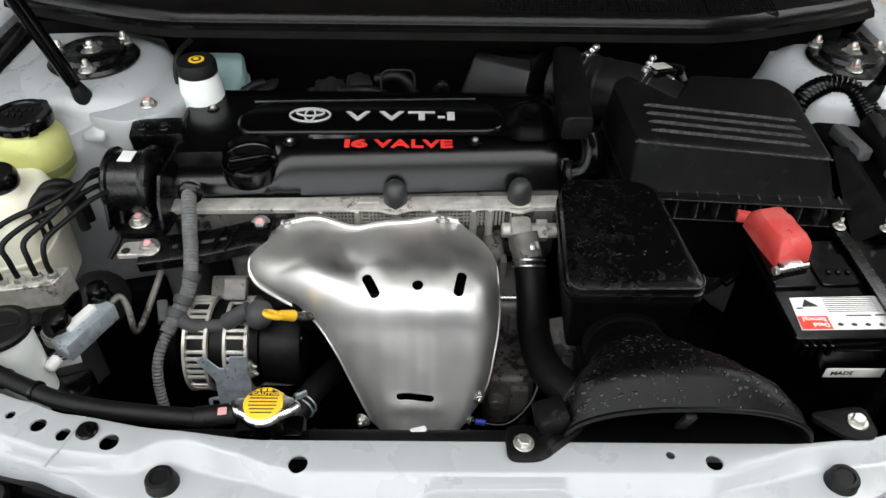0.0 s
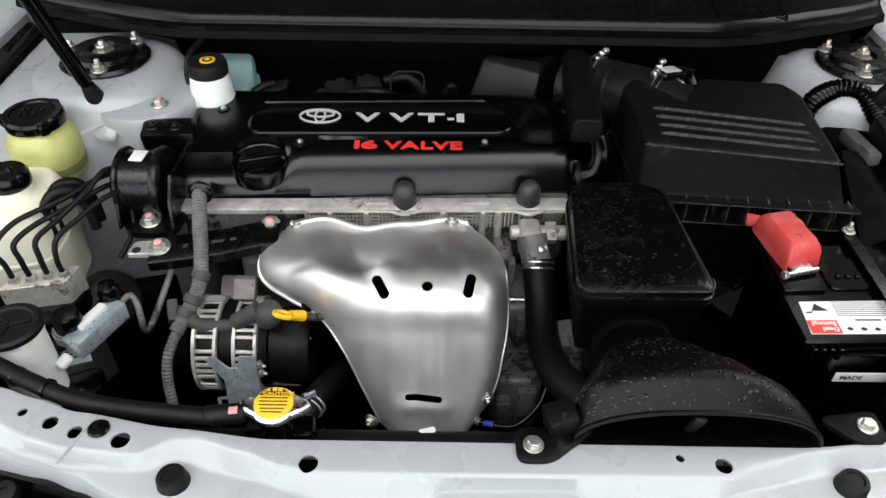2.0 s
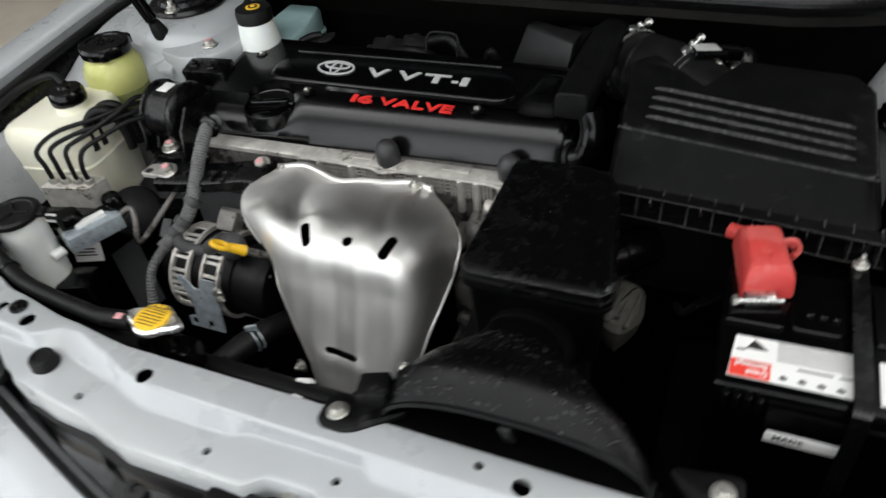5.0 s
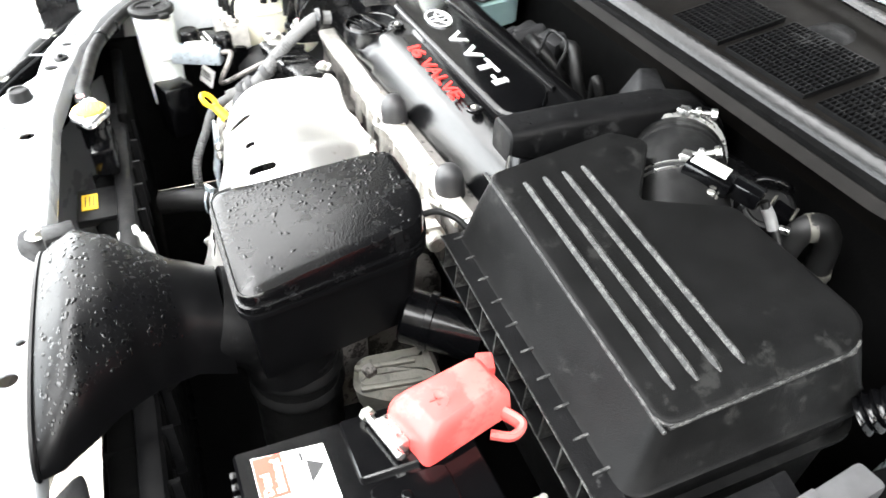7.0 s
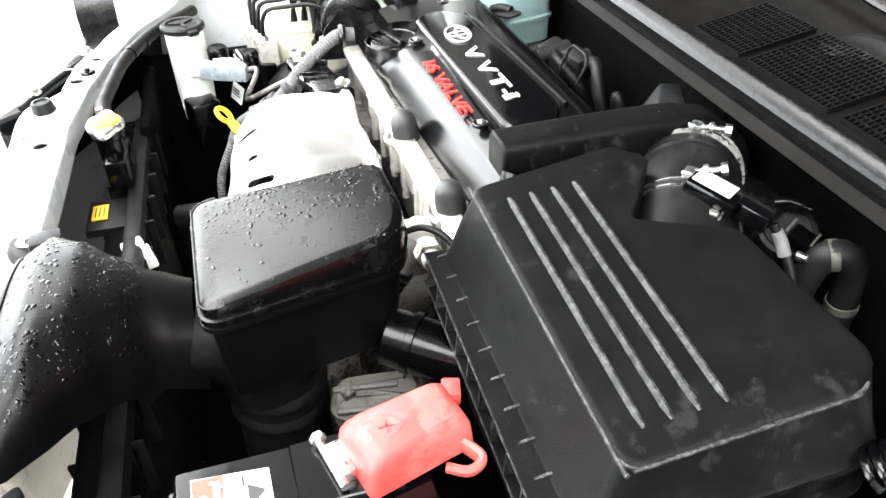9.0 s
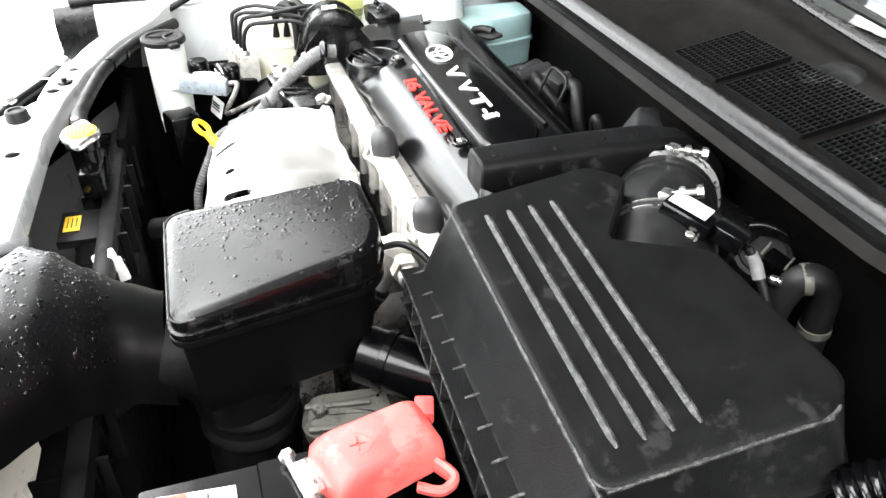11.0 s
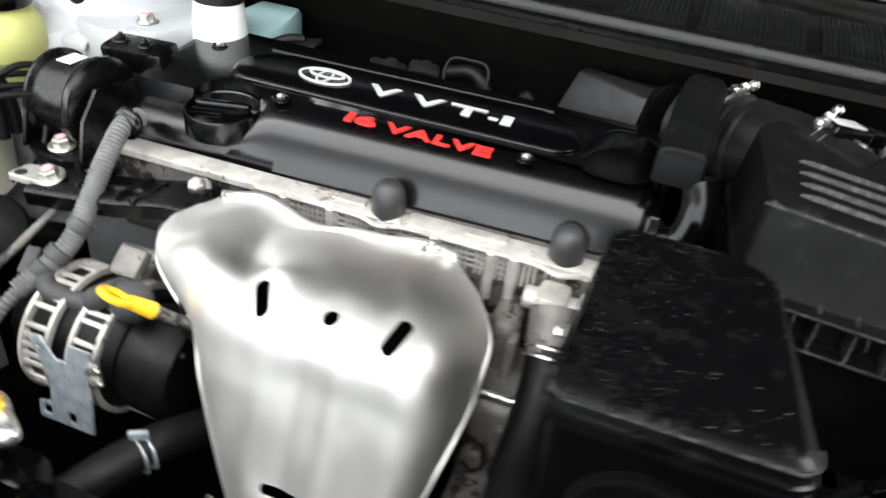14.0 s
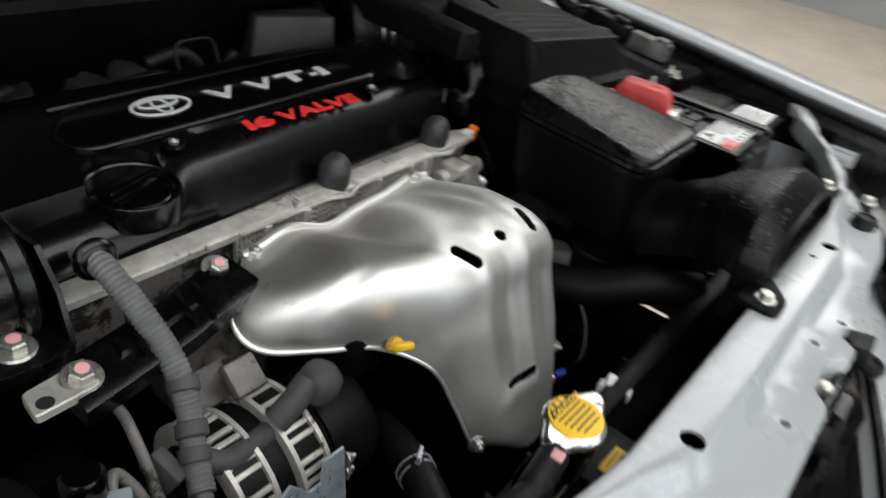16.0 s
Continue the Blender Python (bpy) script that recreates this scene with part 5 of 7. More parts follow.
def clamp_band(p, d, r, w, screw):
    bm = B()
    for o in (-0.5, 0.32):
        lathe(bm, Vector(p) + Vector(d).normalized() * w * o, d, [(r - 0.001, 0), (r + 0.0014, 0.0004), (r + 0.0014, 0.0016), (r - 0.001, 0.002)], 36)
    band = part("hose_clamp", bm, STEEL, intake, "bright steel hose clamp")
    bm = B()
    u, v, dd = frame_of(d)
    s = Vector(screw)
    q = Vector(p) + Vector((0, 0, 1)) * (r + 0.004)
    cyl(bm, q - s * 0.010, q + s * 0.026, 0.0028, seg=14, bev=0.0008)
    cyl(bm, q + s * 0.024, q + s * 0.030, 0.0058, seg=6)
    box(bm, q - s * 0.002, (0.011, 0.012, 0.007), rot=(0, 0, 40), bevel=0.0015)
    lathe(bm, q + s * 0.008, s, [(0.003, 0), (0.0055, 0.0015), (0.0055, 0.005), (0.003, 0.0065)], 18)
    part("clamp_screw", bm, STEEL, band)


clamp_band(A.lerp(Bq, 0.72), Bq - A, 0.0492, 0.010, (0.45, 0.75, 0.25))
clamp_band(Bq.lerp(C, 0.62), C - Bq, 0.0505, 0.016, (0.55, 0.8, 0.0))
sensor = thing("air_flow_sensor", (0.37, 1.0, 0.90), "black air flow sensor with plug and cable on the air cleaner", "sensor")
bm = B()
box(bm, (0.326, 0.994, 0.924), (0.045, 0.028, 0.016), rot=(0, 10, 32), bevel=0.003)
part("sensor_body", bm, GLOSS, sensor)
bm = B()
box(bm, (0.325, 0.994, 0.9328), (0.034, 0.019, 0.0016), rot=(0, 10, 32), bevel=0.0005)
part("sensor_label", bm, FADED, sensor, "faded printed sensor label")
bm = B()
box(bm, (0.354, 1.014, 0.918), (0.028, 0.018, 0.016), rot=(0, 8, 28), bevel=0.002)
part("plug", bm, GLOSS, sensor)
bm = B()
tube(bm, [(0.366, 1.024, 0.914), (0.374, 1.03, 0.90), (0.392, 1.034, 0.875), (0.405, 1.04, 0.83)], 0.004, 10)
part("cable", bm, RUBBER, sensor)
bm = B()
tube(bm, [(0.369, 1.026, 0.909), (0.374, 1.03, 0.90), (0.380, 1.0315, 0.891)], 0.0052, 10)
part("cable_sleeve", bm, LOOM, sensor)
for q in ((0.306, 0.984, 0.92), (0.343, 0.984, 0.914)):
    hexbolt(sensor, q, (0, 0, 1), 0.0045, None, "screw", True)

# throttle body behind the air cleaner, with its position switch
throttle = thing("throttle_body", (0.27, 1.085, 0.84), "dull cast throttle body with a black round switch", "throttle body")
bm = B()
cyl(bm, (0.200, 1.070, 0.852), (0.300, 1.096, 0.842), 0.034, seg=30, bev=0.004)
box(bm, (0.262, 1.086, 0.826), (0.05, 0.07, 0.05), rot=(0, 0, 14), bevel=0.006)
part("housing", bm, BLACKSTEEL, throttle)
bm = B()
lathe(bm, (0.309, 1.100, 0.842), (0.35, -0.35, 0.87), [(0.0, 0), (0.027, 0), (0.0275, 0.016), (0.025, 0.020), (0.021, 0.021), (0.020, 0.0225), (0.0, 0.0235)], 30)
part("switch_cover", bm, RUBBER, throttle)
bm = B()
box(bm, (0.338, 1.088, 0.866), (0.022, 0.020, 0.012), rot=(10, 18, 32), bevel=0.003)
sock = part("switch_socket", bm, GLOSS, throttle)
bm = B()
for o in (-1, 1):
    box(bm, (0.338 + 0.0095 * o, 1.088 + 0.006 * o, 0.8728 - 0.003 * o), (0.0022, 0.019, 0.003), rot=(10, 18, 32), bevel=0.0006)
part("socket_rim", bm, GEARCAST, sock)
bm = B()
tube(bm, [(0.296, 1.088, 0.878), (0.303, 1.098, 0.881), (0.315, 1.110, 0.879), (0.318, 1.116, 0.872)], 0.0035, 10)
box(bm, (0.305, 1.099, 0.878), (0.024, 0.004, 0.009), rot=(0, 0, 48), bevel=0.001)
part("lever", bm, BLACKSTEEL, throttle, "dull metal throttle lever")

# bent heater hose with its clip at the firewall
heater = thing("heater_hose", (0.375, 1.10, 0.86), "dusty black rubber heater hose bent over near the firewall", "hose")
bm = B()
tube(bm, [(0.372, 1.064, 0.70), (0.366, 1.072, 0.80), (0.365, 1.078, 0.845), (0.368, 1.087, 0.868), (0.374, 1.100, 0.872), (0.378, 1.111, 0.856), (0.379, 1.114, 0.82), (0.380, 1.12, 0.70)], 0.0128, 20, n=8)
part("hose_body", bm, RUBBER, heater)
for q, d in (((0.370, 1.0925, 0.8705), (0.42, 0.86, 0.25)), ((0.379, 1.1142, 0.818), (0, 0.1, -1))):
    bm = B()
    lathe(bm, q, d, [(0.0126, -0.004), (0.0141, -0.0035), (0.0141, 0.0035), (0.0126, 0.004)], 26)
    part("hose_clip", bm, GEARCAST, heater, "dull spring hose clip")
bm = B()
cyl(bm, (0.358, 1.066, 0.868), (0.366, 1.072, 0.868), 0.004, seg=12, bev=0.001)
part("clip_tang", bm, STEEL, heater)

# upper radiator hose with clamp
hose = thing("radiator_hose", (0.13, 0.62, 0.75), "black rubber radiator hose with a spring clamp", "hose")
bm = B()
tube(bm, [(0.124, 0.768, 0.748), (0.128, 0.735, 0.715), (0.128, 0.67, 0.69), (0.138, 0.60, 0.70), (0.165, 0.54, 0.725), (0.205, 0.49, 0.725)], 0.0225, 22, n=10)
part("hose_body", bm, RUBBER, hose)
bm = B()
for o in (0.0, 0.006):
    lathe(bm, (0.124, 0.764 - o, 0.744 - o), (0, 1, 1), [(0.0225, 0), (0.0242, 0.0006), (0.0242, 0.0024), (0.0225, 0.003)], 26)
box(bm, (0.128, 0.765, 0.772), (0.012, 0.012, 0.008), rot=(30, 0, 10), bevel=0.001)
part("spring_clamp", bm, STEEL, hose)

# ribbed grey box at the back of the engine
tri = thing("vacuum_box", (0.08, 1.08, 0.85), "dark grey plastic wedge shaped vacuum box behind the engine", "intake box")
bm = B()
loft(bm, [[tuple(p) for p in ring] for ring in ([(0.028, 1.085, 0.82), (0.13, 1.035, 0.83), (0.14, 1.05, 0.893), (0.052, 1.108, 0.888)], [(0.03, 1.12, 0.81), (0.135, 1.09, 0.82), (0.145, 1.09, 0.893), (0.06, 1.13, 0.888)])])
bmesh.ops.bevel(bm, geom=bm.edges[:], offset=0.004, segments=2, affect="EDGES", profile=0.5)
part("box_body", bm, SLATE, tri)

# ---- left of the engine ----
# power steering reservoir
ps = thing("power_steering_reservoir", (-0.59, 0.88, 0.80), "yellowed translucent fluid reservoir with a black screw cap", "fluid reservoir")
PX, PY = -0.583, 0.876
bm = B()
lathe(bm, (PX, PY, 0.805), (0, 0, 1), [(0.030, 0), (0.040, 0.004), (0.046, 0.012), (0.047, 0.028), (0.0475, 0.03), (0.0475, 0.034), (0.0485, 0.036), (0.0485, 0.058), (0.046, 0.070), (0.038, 0.082), (0.034, 0.086), (0.034, 0.094)], 44)
part("bottle", bm, YELLOWFLUID, ps)
bm = B()
lathe(bm, (PX, PY, 0.825), (0, 0, 1), [(0.0478, 0), (0.0482, 0.002), (0.0484, 0.011), (0.0478, 0.013)], 44)
part("fluid_band", bm, FLUIDLINE, ps, "dark fluid level band")
cap = B()
lathe(cap, (PX, PY, 0.893), (0, 0, 1), [(0.037, 0), (0.0395, 0.002), (0.0405, 0.010), (0.0405, 0.015), (0.038, 0.019), (0.030, 0.0195), (0.028, 0.0175), (0.005, 0.0175)], 44)
pcap = part("cap", cap, GLOSS, ps, "glossy black screw cap")
for k in range(3):
    a = radians(70 + 120 * k)
    bm = B()
    box(bm, (PX + 0.039 * math.cos(a), PY + 0.039 * math.sin(a), 0.902), (0.012, 0.014, 0.016), rot=(0, 0, math.degrees(a)), bevel=0.003)
    part("cap_lug", bm, GLOSS, pcap)
for k in range(7):
    bm = B()
    box(bm, (PX - 0.016 + 0.009 * (k % 4), PY + 0.008 - 0.013 * (k // 4), 0.9115), (0.005, 0.008, 0.0018), rot=(0, 0, 12), bevel=0.0006)
    part("raised_mark", bm, GLOSS, pcap)

# coolant expansion tank
tank = thing("coolant_tank", (-0.60, 0.71, 0.70), "cream white plastic coolant expansion tank with a black cap", "coolant tank")
bm = B()
tpoly = rpoly([(-0.675, 0.69), (-0.575, 0.70), (-0.532, 0.715), (-0.53, 0.755), (-0.535, 0.815), (-0.56, 0.845), (-0.67, 0.84)], [0.03, 0.03, 0.02, 0.02, 0.025, 0.025, 0.03], 6)
slab(bm, tpoly, lambda x, y: 0.845 + 0.05 * (y - 0.7), [(0.012, -0.16), (0.003, -0.15), (0, -0.07), (-0.002, -0.068), (-0.002, -0.064), (0, -0.062), (0, -0.02), (0.005, -0.006), (0.012, 0.0), (0.016, 0.001)])
part("tank_body", bm, CREAM, tank)
bm = B()
lathe(bm, (-0.585, 0.775, 0.846), (0, 0, 1), [(0.026, 0), (0.024, 0.012), (0.022, 0.02)], 30)
part("filler_neck", bm, CREAM, tank)
bm = B()
lathe(bm, (-0.585, 0.775, 0.862), (0, 0, 1), [(0.0265, 0), (0.0275, 0.004), (0.027, 0.016), (0.024, 0.021), (0.010, 0.0225), (0.008, 0.026), (0.002, 0.027)], 30)
part("cap", bm, GLOSS, tank)
bm = B()
tube(bm, [(-0.60, 0.79, 0.88), (-0.64, 0.80, 0.885), (-0.672, 0.75, 0.875), (-0.676, 0.64, 0.85), (-0.655, 0.56, 0.82)], 0.006, 10)
part("overflow_hose", bm, RUBBER, tank)

# brake control block with its pipes
abs_unit = thing("brake_control_unit", (-0.54, 0.66, 0.66), "brake control unit with a silver valve block and black housing", "brake unit")
bm = B()
slab(bm, rpoly([(-0.578, 0.655), (-0.500, 0.672), (-0.491, 0.706), (-0.570, 0.692)], 0.003, 2), lambda x, y: 0.782, [(0, -0.04), (0, -0.001), (0.001, 0.0)])
part("valve_block", bm, ALU, abs_unit, "bright machined valve block")
bm = B()
slab(bm, rpoly([(-0.585, 0.628), (-0.498, 0.645), (-0.487, 0.70), (-0.575, 0.685)], 0.006, 3), lambda x, y: 0.765, [(0, -0.10), (0, -0.022), (0.004, -0.02)])
part("housing", bm, GLOSS, abs_unit)
bm = B()
box(bm, (-0.548, 0.637, 0.742), (0.046, 0.0012, 0.013), rot=(-35, 0, 11), bevel=0.0003)
lab = part("barcode_label", bm, PAPER, abs_unit, "white barcode label")
for k in range(9):
    bm = B()
    box(bm, (-0.566 + 0.0045 * k, 0.6325 + 0.0009 * k, 0.7435), (0.0016 + 0.0012 * (k % 3), 0.0008, 0.006), rot=(-35, 0, 11))
    part("bar", bm, INK, lab)
bm = B()
box(bm, (-0.54, 0.628, 0.728), (0.10, 0.012, 0.008), rot=(0, 0, 11), bevel=0.002)
part("connector_lever", bm, GLOSS, abs_unit)
bm = B()
box(bm, (-0.50, 0.625, 0.695), (0.045, 0.0015, 0.03), rot=(-20, 0, 20), bevel=0.0004)
slab2 = part("data_plate", bm, PAPER, abs_unit, "white data sticker")
for k in range(4):
    bm = B()
    box(bm, (-0.502, 0.6225, 0.703 - 0.006 * k), (0.034 - 0.006 * (k % 2), 0.0012, 0.0022), rot=(-20, 0, 20))
    part("print_bar", bm, INK, slab2)
pipes = [
    [(-0.563, 0.672, 0.78), (-0.565, 0.672, 0.81), (-0.572, 0.676, 0.835), (-0.555, 0.71, 0.85), (-0.51, 0.75, 0.856), (-0.475, 0.80, 0.858), (-0.46, 0.845, 0.835)],
    [(-0.543, 0.676, 0.78), (-0.545, 0.676, 0.815), (-0.548, 0.682, 0.838), (-0.53, 0.712, 0.846), (-0.50, 0.742, 0.85), (-0.468, 0.79, 0.85), (-0.452, 0.835, 0.83)],
    [(-0.523, 0.681, 0.78), (-0.523, 0.681, 0.815), (-0.524, 0.69, 0.838), (-0.505, 0.72, 0.848), (-0.48, 0.76, 0.862), (-0.466, 0.80, 0.87), (-0.455, 0.825, 0.84), (-0.445, 0.82, 0.77)],
    [(-0.505, 0.686, 0.78), (-0.506, 0.686, 0.81), (-0.503, 0.698, 0.833), (-0.485, 0.728, 0.842), (-0.46, 0.765, 0.85), (-0.445, 0.79, 0.838), (-0.442, 0.775, 0.79), (-0.455, 0.74, 0.765)],
]
for p in pipes:
    bm = B()
    tube(bm, p, 0.0036, 10, n=7)
    pipe = part("brake_pipe", bm, RUBBER, abs_unit)
    bm = B()
    lathe(bm, p[0], (0, 0, 1), [(0.0075, 0), (0.0075, 0.008), (0.006, 0.01)], 6)
    part("union_nut", bm, BOLT, pipe)
for yo in (0.0, 0.018):
    bm = B()
    tube(bm, [(-0.535, 0.742 + yo, 0.80), (-0.537, 0.745 + yo, 0.835), (-0.525, 0.758 + yo, 0.858), (-0.505, 0.77 + yo, 0.855), (-0.495, 0.775 + yo, 0.825), (-0.493, 0.775 + yo, 0.79)], 0.0075, 12)
    part("brake_hose", bm, RUBBER, abs_unit)
bm = B()
lathe(bm, (-0.475, 0.715, 0.71), (0.5, -0.5, 0.7), [(0.04, -0.03), (0.042, 0), (0.038, 0.01), (0.022, 0.016), (0.004, 0.018)], 40)
part("pump_motor", bm, DARK, abs_unit, "grey round pump motor")
bm = B()
box(bm, (-0.455, 0.745, 0.60), (0.12, 0.03, 0.22), rot=(0, 0, 14), bevel=0.006)
part("bracket_plate", bm, BAYBLACK, abs_unit)

# washer bottle neck
washer = thing("washer_bottle", (-0.495, 0.555, 0.70), "white plastic washer bottle neck with a black snap cap", "washer bottle")
bm = B()
lathe(bm, (-0.503, 0.558, 0.66), (0, 0, 1), [(0.027, 0), (0.030, 0.05), (0.031, 0.12), (0.031, 0.155), (0.029, 0.158)], 36)
part("neck", bm, MILK, washer)
cap = B()
lathe(cap, (-0.503, 0.558, 0.816), (0, 0, 1), [(0.033, 0), (0.0355, 0.002), (0.0355, 0.008), (0.032, 0.011), (0.027, 0.011), (0.025, 0.0085), (0.004, 0.008)], 44)
wcap = part("snap_cap", cap, RUBBER, washer)
for k in range(3):
    bm = B()
    a = radians(120 * k + 20)
    box(bm, (-0.503 + 0.012 * math.cos(a), 0.558 + 0.012 * math.sin(a), 0.825), (0.022, 0.005, 0.004), rot=(0, 0, 120 * k + 20), bevel=0.0012)
    part("raised_mark", bm, RUBBER, wcap)
bm = B()
box(bm, (-0.470, 0.574, 0.82), (0.014, 0.018, 0.008), rot=(0, 0, 25), bevel=0.003)
part("cap_tab", bm, RUBBER, wcap)

# air conditioning block and pipes
ac = thing("refrigerant_block", (-0.44, 0.61, 0.74), "aluminium refrigerant service block with black caps and bent pipes", "pipe block")
bm = B()
box(bm, (-0.442, 0.613, 0.762), (0.080, 0.026, 0.026), rot=(0, 0, 66), bevel=0.002)
part("block_body", bm, BLUEZINC, ac)
bm = B()
box(bm, (-0.447, 0.618, 0.776), (0.044, 0.012, 0.008), rot=(0, 0, 66), bevel=0.002)
part("block_label", bm, PAPER, ac)
for x, y, r in ((-0.470, 0.606, 0.017), (-0.437, 0.657, 0.014)):
    bm = B()
    lathe(bm, (x, y, 0.762), (0, 0, 1), [(r + 0.003, 0), (r + 0.003, 0.008), (r, 0.009), (r, 0.028), (r - 0.003, 0.032), (0.003, 0.033)], 26)
    part("service_cap", bm, GLOSS, ac)
bm = B()
lathe(bm, (-0.470, 0.606, 0.757), (0, 0, 1), [(0.0215, 0), (0.0215, 0.012), (0.018, 0.014)], 26)
part("cap_collar", bm, ALU, ac)
for p0, p1 in (((-0.462, 0.572, 0.756), (-0.470, 0.556, 0.752)), ((-0.474, 0.545, 0.700), (-0.482, 0.536, 0.690))):
    bm = B()
    cyl(bm, p0, p1, 0.0075, seg=18, bev=0.002)
    part("white_plug", bm, PAPER, ac)
for pts, r in (([(-0.428, 0.644, 0.765), (-0.416, 0.662, 0.770), (-0.407, 0.657, 0.757), (-0.399, 0.640, 0.730), (-0.392, 0.65, 0.732), (-0.383, 0.69, 0.752), (-0.380, 0.72, 0.762), (-0.39, 0.745, 0.75)], 0.0042), ([(-0.475, 0.60, 0.75), (-0.50, 0.585, 0.745), (-0.515, 0.575, 0.72), (-0.50, 0.56, 0.68), (-0.47, 0.555, 0.665)], 0.009)):
    bm = B()
    tube(bm, pts, r, 12)
    part("pipe", bm, ALUDARK if r < 0.008 else RUBBER, ac)
bm = B()
box(bm, (-0.46, 0.565, 0.665), (0.05, 0.05, 0.09), rot=(0, 0, 20), bevel=0.006)
part("drier_bracket", bm, GLOSS, ac)

# engine mount and brackets
mount = thing("engine_mount", (-0.42, 0.82, 0.76), "black painted engine mount with pink marked bolts", "engine mount")
bm = B()
lathe(bm, (-0.462, 0.825, 0.832), (1, 0, 0), [(0.030, 0), (0.046, 0.002), (0.050, 0.006), (0.050, 0.010), (0.0455, 0.012), (0.0455, 0.052), (0.050, 0.054), (0.052, 0.058), (0.052, 0.064), (0.047, 0.068), (0.02, 0.07)], 48)
part("barrel", bm, BLACKSTEEL, mount)
bm = B()
slab(bm, rpoly([(-0.452, 0.757), (-0.378, 0.757), (-0.375, 0.84), (-0.46, 0.84)], [0.026, 0.026, 0.008, 0.008], 6), lambda x, y: 0.798, [(0, -0.012), (0, -0.001), (0.002, 0.0)])
part("foot", bm, BLACKSTEEL, mount)
for x in (-0.455, -0.383):
    bm = B()
    loft(bm, [[(x - 0.002, 0.765, 0.795), (x - 0.002, 0.88, 0.79), (x - 0.002, 0.868, 0.855), (x - 0.002, 0.80, 0.862), (x - 0.002, 0.776, 0.835)], [(x + 0.002, 0.765, 0.795), (x + 0.002, 0.88, 0.79), (x + 0.002, 0.868, 0.855), (x + 0.002, 0.80, 0.862), (x + 0.002, 0.776, 0.835)]])
    part("side_plate", bm, BLACKSTEEL, mount)
bm = B()
box(bm, (-0.428, 0.822, 0.8782), (0.019, 0.024, 0.0012), rot=(2, 0, -4), bevel=0.0004)
stk = part("sticker", bm, PAPER, mount, "small white sticker")
hexbolt(mount, (-0.417, 0.779, 0.799), (0, -0.1, 1), 0.0095, PINK)
bm = B()
box(bm, (-0.412, 0.905, 0.862), (0.075, 0.04, 0.028), rot=(8, 0, 6), bevel=0.004)
part("upper_bracket", bm, BLACKSTEEL, mount)
for x in (-0.432, -0.40):
    hexbolt(mount, (x, 0.90, 0.876), (0, -0.1, 1), 0.0055, None, "bracket_bolt", True, 0.003, BLACKSTEEL)
arm2 = thing("mount_arm", (-0.32, 0.76, 0.77), "black steel mounting arm bolted to the cylinder head", "bracket")
bm = B()
loft(bm, [[(x, y + a, z + c) for a, c in ((-0.028, -0.016), (-0.03, 0.0), (-0.024, 0.004), (0.02, 0.004), (0.024, 0.0), (0.024, -0.016))] for x, y, z in ((-0.405, 0.74, 0.782), (-0.37, 0.745, 0.784), (-0.31, 0.752, 0.790), (-0.262, 0.763, 0.796), (-0.235, 0.768, 0.796))])
part("arm_body", bm, BLACKSTEEL, arm2)
bm = B()
loft(bm, [[(-0.365, 0.735, 0.789), (-0.29, 0.745, 0.795), (-0.288, 0.765, 0.796), (-0.36, 0.757, 0.790)], [(-0.362, 0.738, 0.793), (-0.293, 0.748, 0.799), (-0.291, 0.762, 0.80), (-0.357, 0.754, 0.794)]])
part("arm_rib", bm, BLACKSTEEL, arm2)
for x in (-0.345, -0.302, -0.285):
    bm = B()
    box(bm, (x, 0.748, 0.797), (0.004, 0.045, 0.008), rot=(0, 0, -14), bevel=0.001)
    part("arm_web", bm, BLACKSTEEL, arm2)
bm = B()
slab(bm, rpoly([(-0.434, 0.720), (-0.388, 0.722), (-0.382, 0.738), (-0.39, 0.752), (-0.431, 0.746)], 0.005, 4), lambda x, y: 0.789, [(0, -0.006), (0, 0.0), (0.001, 0.001)])
cast = part("alloy_plate", bm, ALU, arm2, "cast alloy end plate")
# black disc on the solid plate paints the dark of a hole
bm = B()
lathe(bm, (-0.423, 0.728, 0.790), (0, 0, 1), [(0.006, 0), (0.006, 0.0006), (0.001, 0.0006)], 16)
part("hole_shade_disc", bm, INK, cast)
hexbolt(arm2, (-0.394, 0.736, 0.789), (0, -0.25, 1), 0.0095, PINK)
hexbolt(arm2, (-0.251, 0.778, 0.797), (0, -0.45, 1), 0.0088, PINK)

# wiring loom down the front of the engine
loom = thing("wiring_loom", (-0.34, 0.72, 0.75), "dusty grey corrugated wiring loom", "wiring loom")
bm = B()
tube(bm, [(-0.346, 0.815, 0.836), (-0.345, 0.790, 0.836), (-0.340, 0.756, 0.816), (-0.335, 0.72, 0.785), (-0.338, 0.695, 0.755), (-0.350, 0.672, 0.735), (-0.362, 0.645, 0.72)], 0.0098, 16, n=8, ripple=0.0005, pitch=0.0042)
part("main_conduit", bm, LOOM, loom)
bm = B()
tube(bm, [(-0.358, 0.655, 0.725), (-0.370, 0.62, 0.70), (-0.372, 0.60, 0.66), (-0.360, 0.575, 0.61), (-0.345, 0.57, 0.56)], 0.0066, 12, n=8, ripple=0.0007, pitch=0.005)
part("lower_conduit", bm, LOOM, loom)
bm = B()
lathe(bm, (-0.345, 0.800, 0.836), (0, -1, 0.1), [(0.0165, 0), (0.0175, 0.004), (0.0155, 0.008), (0.0115, 0.01)], 26)
part("grommet", bm, COVER, loom)
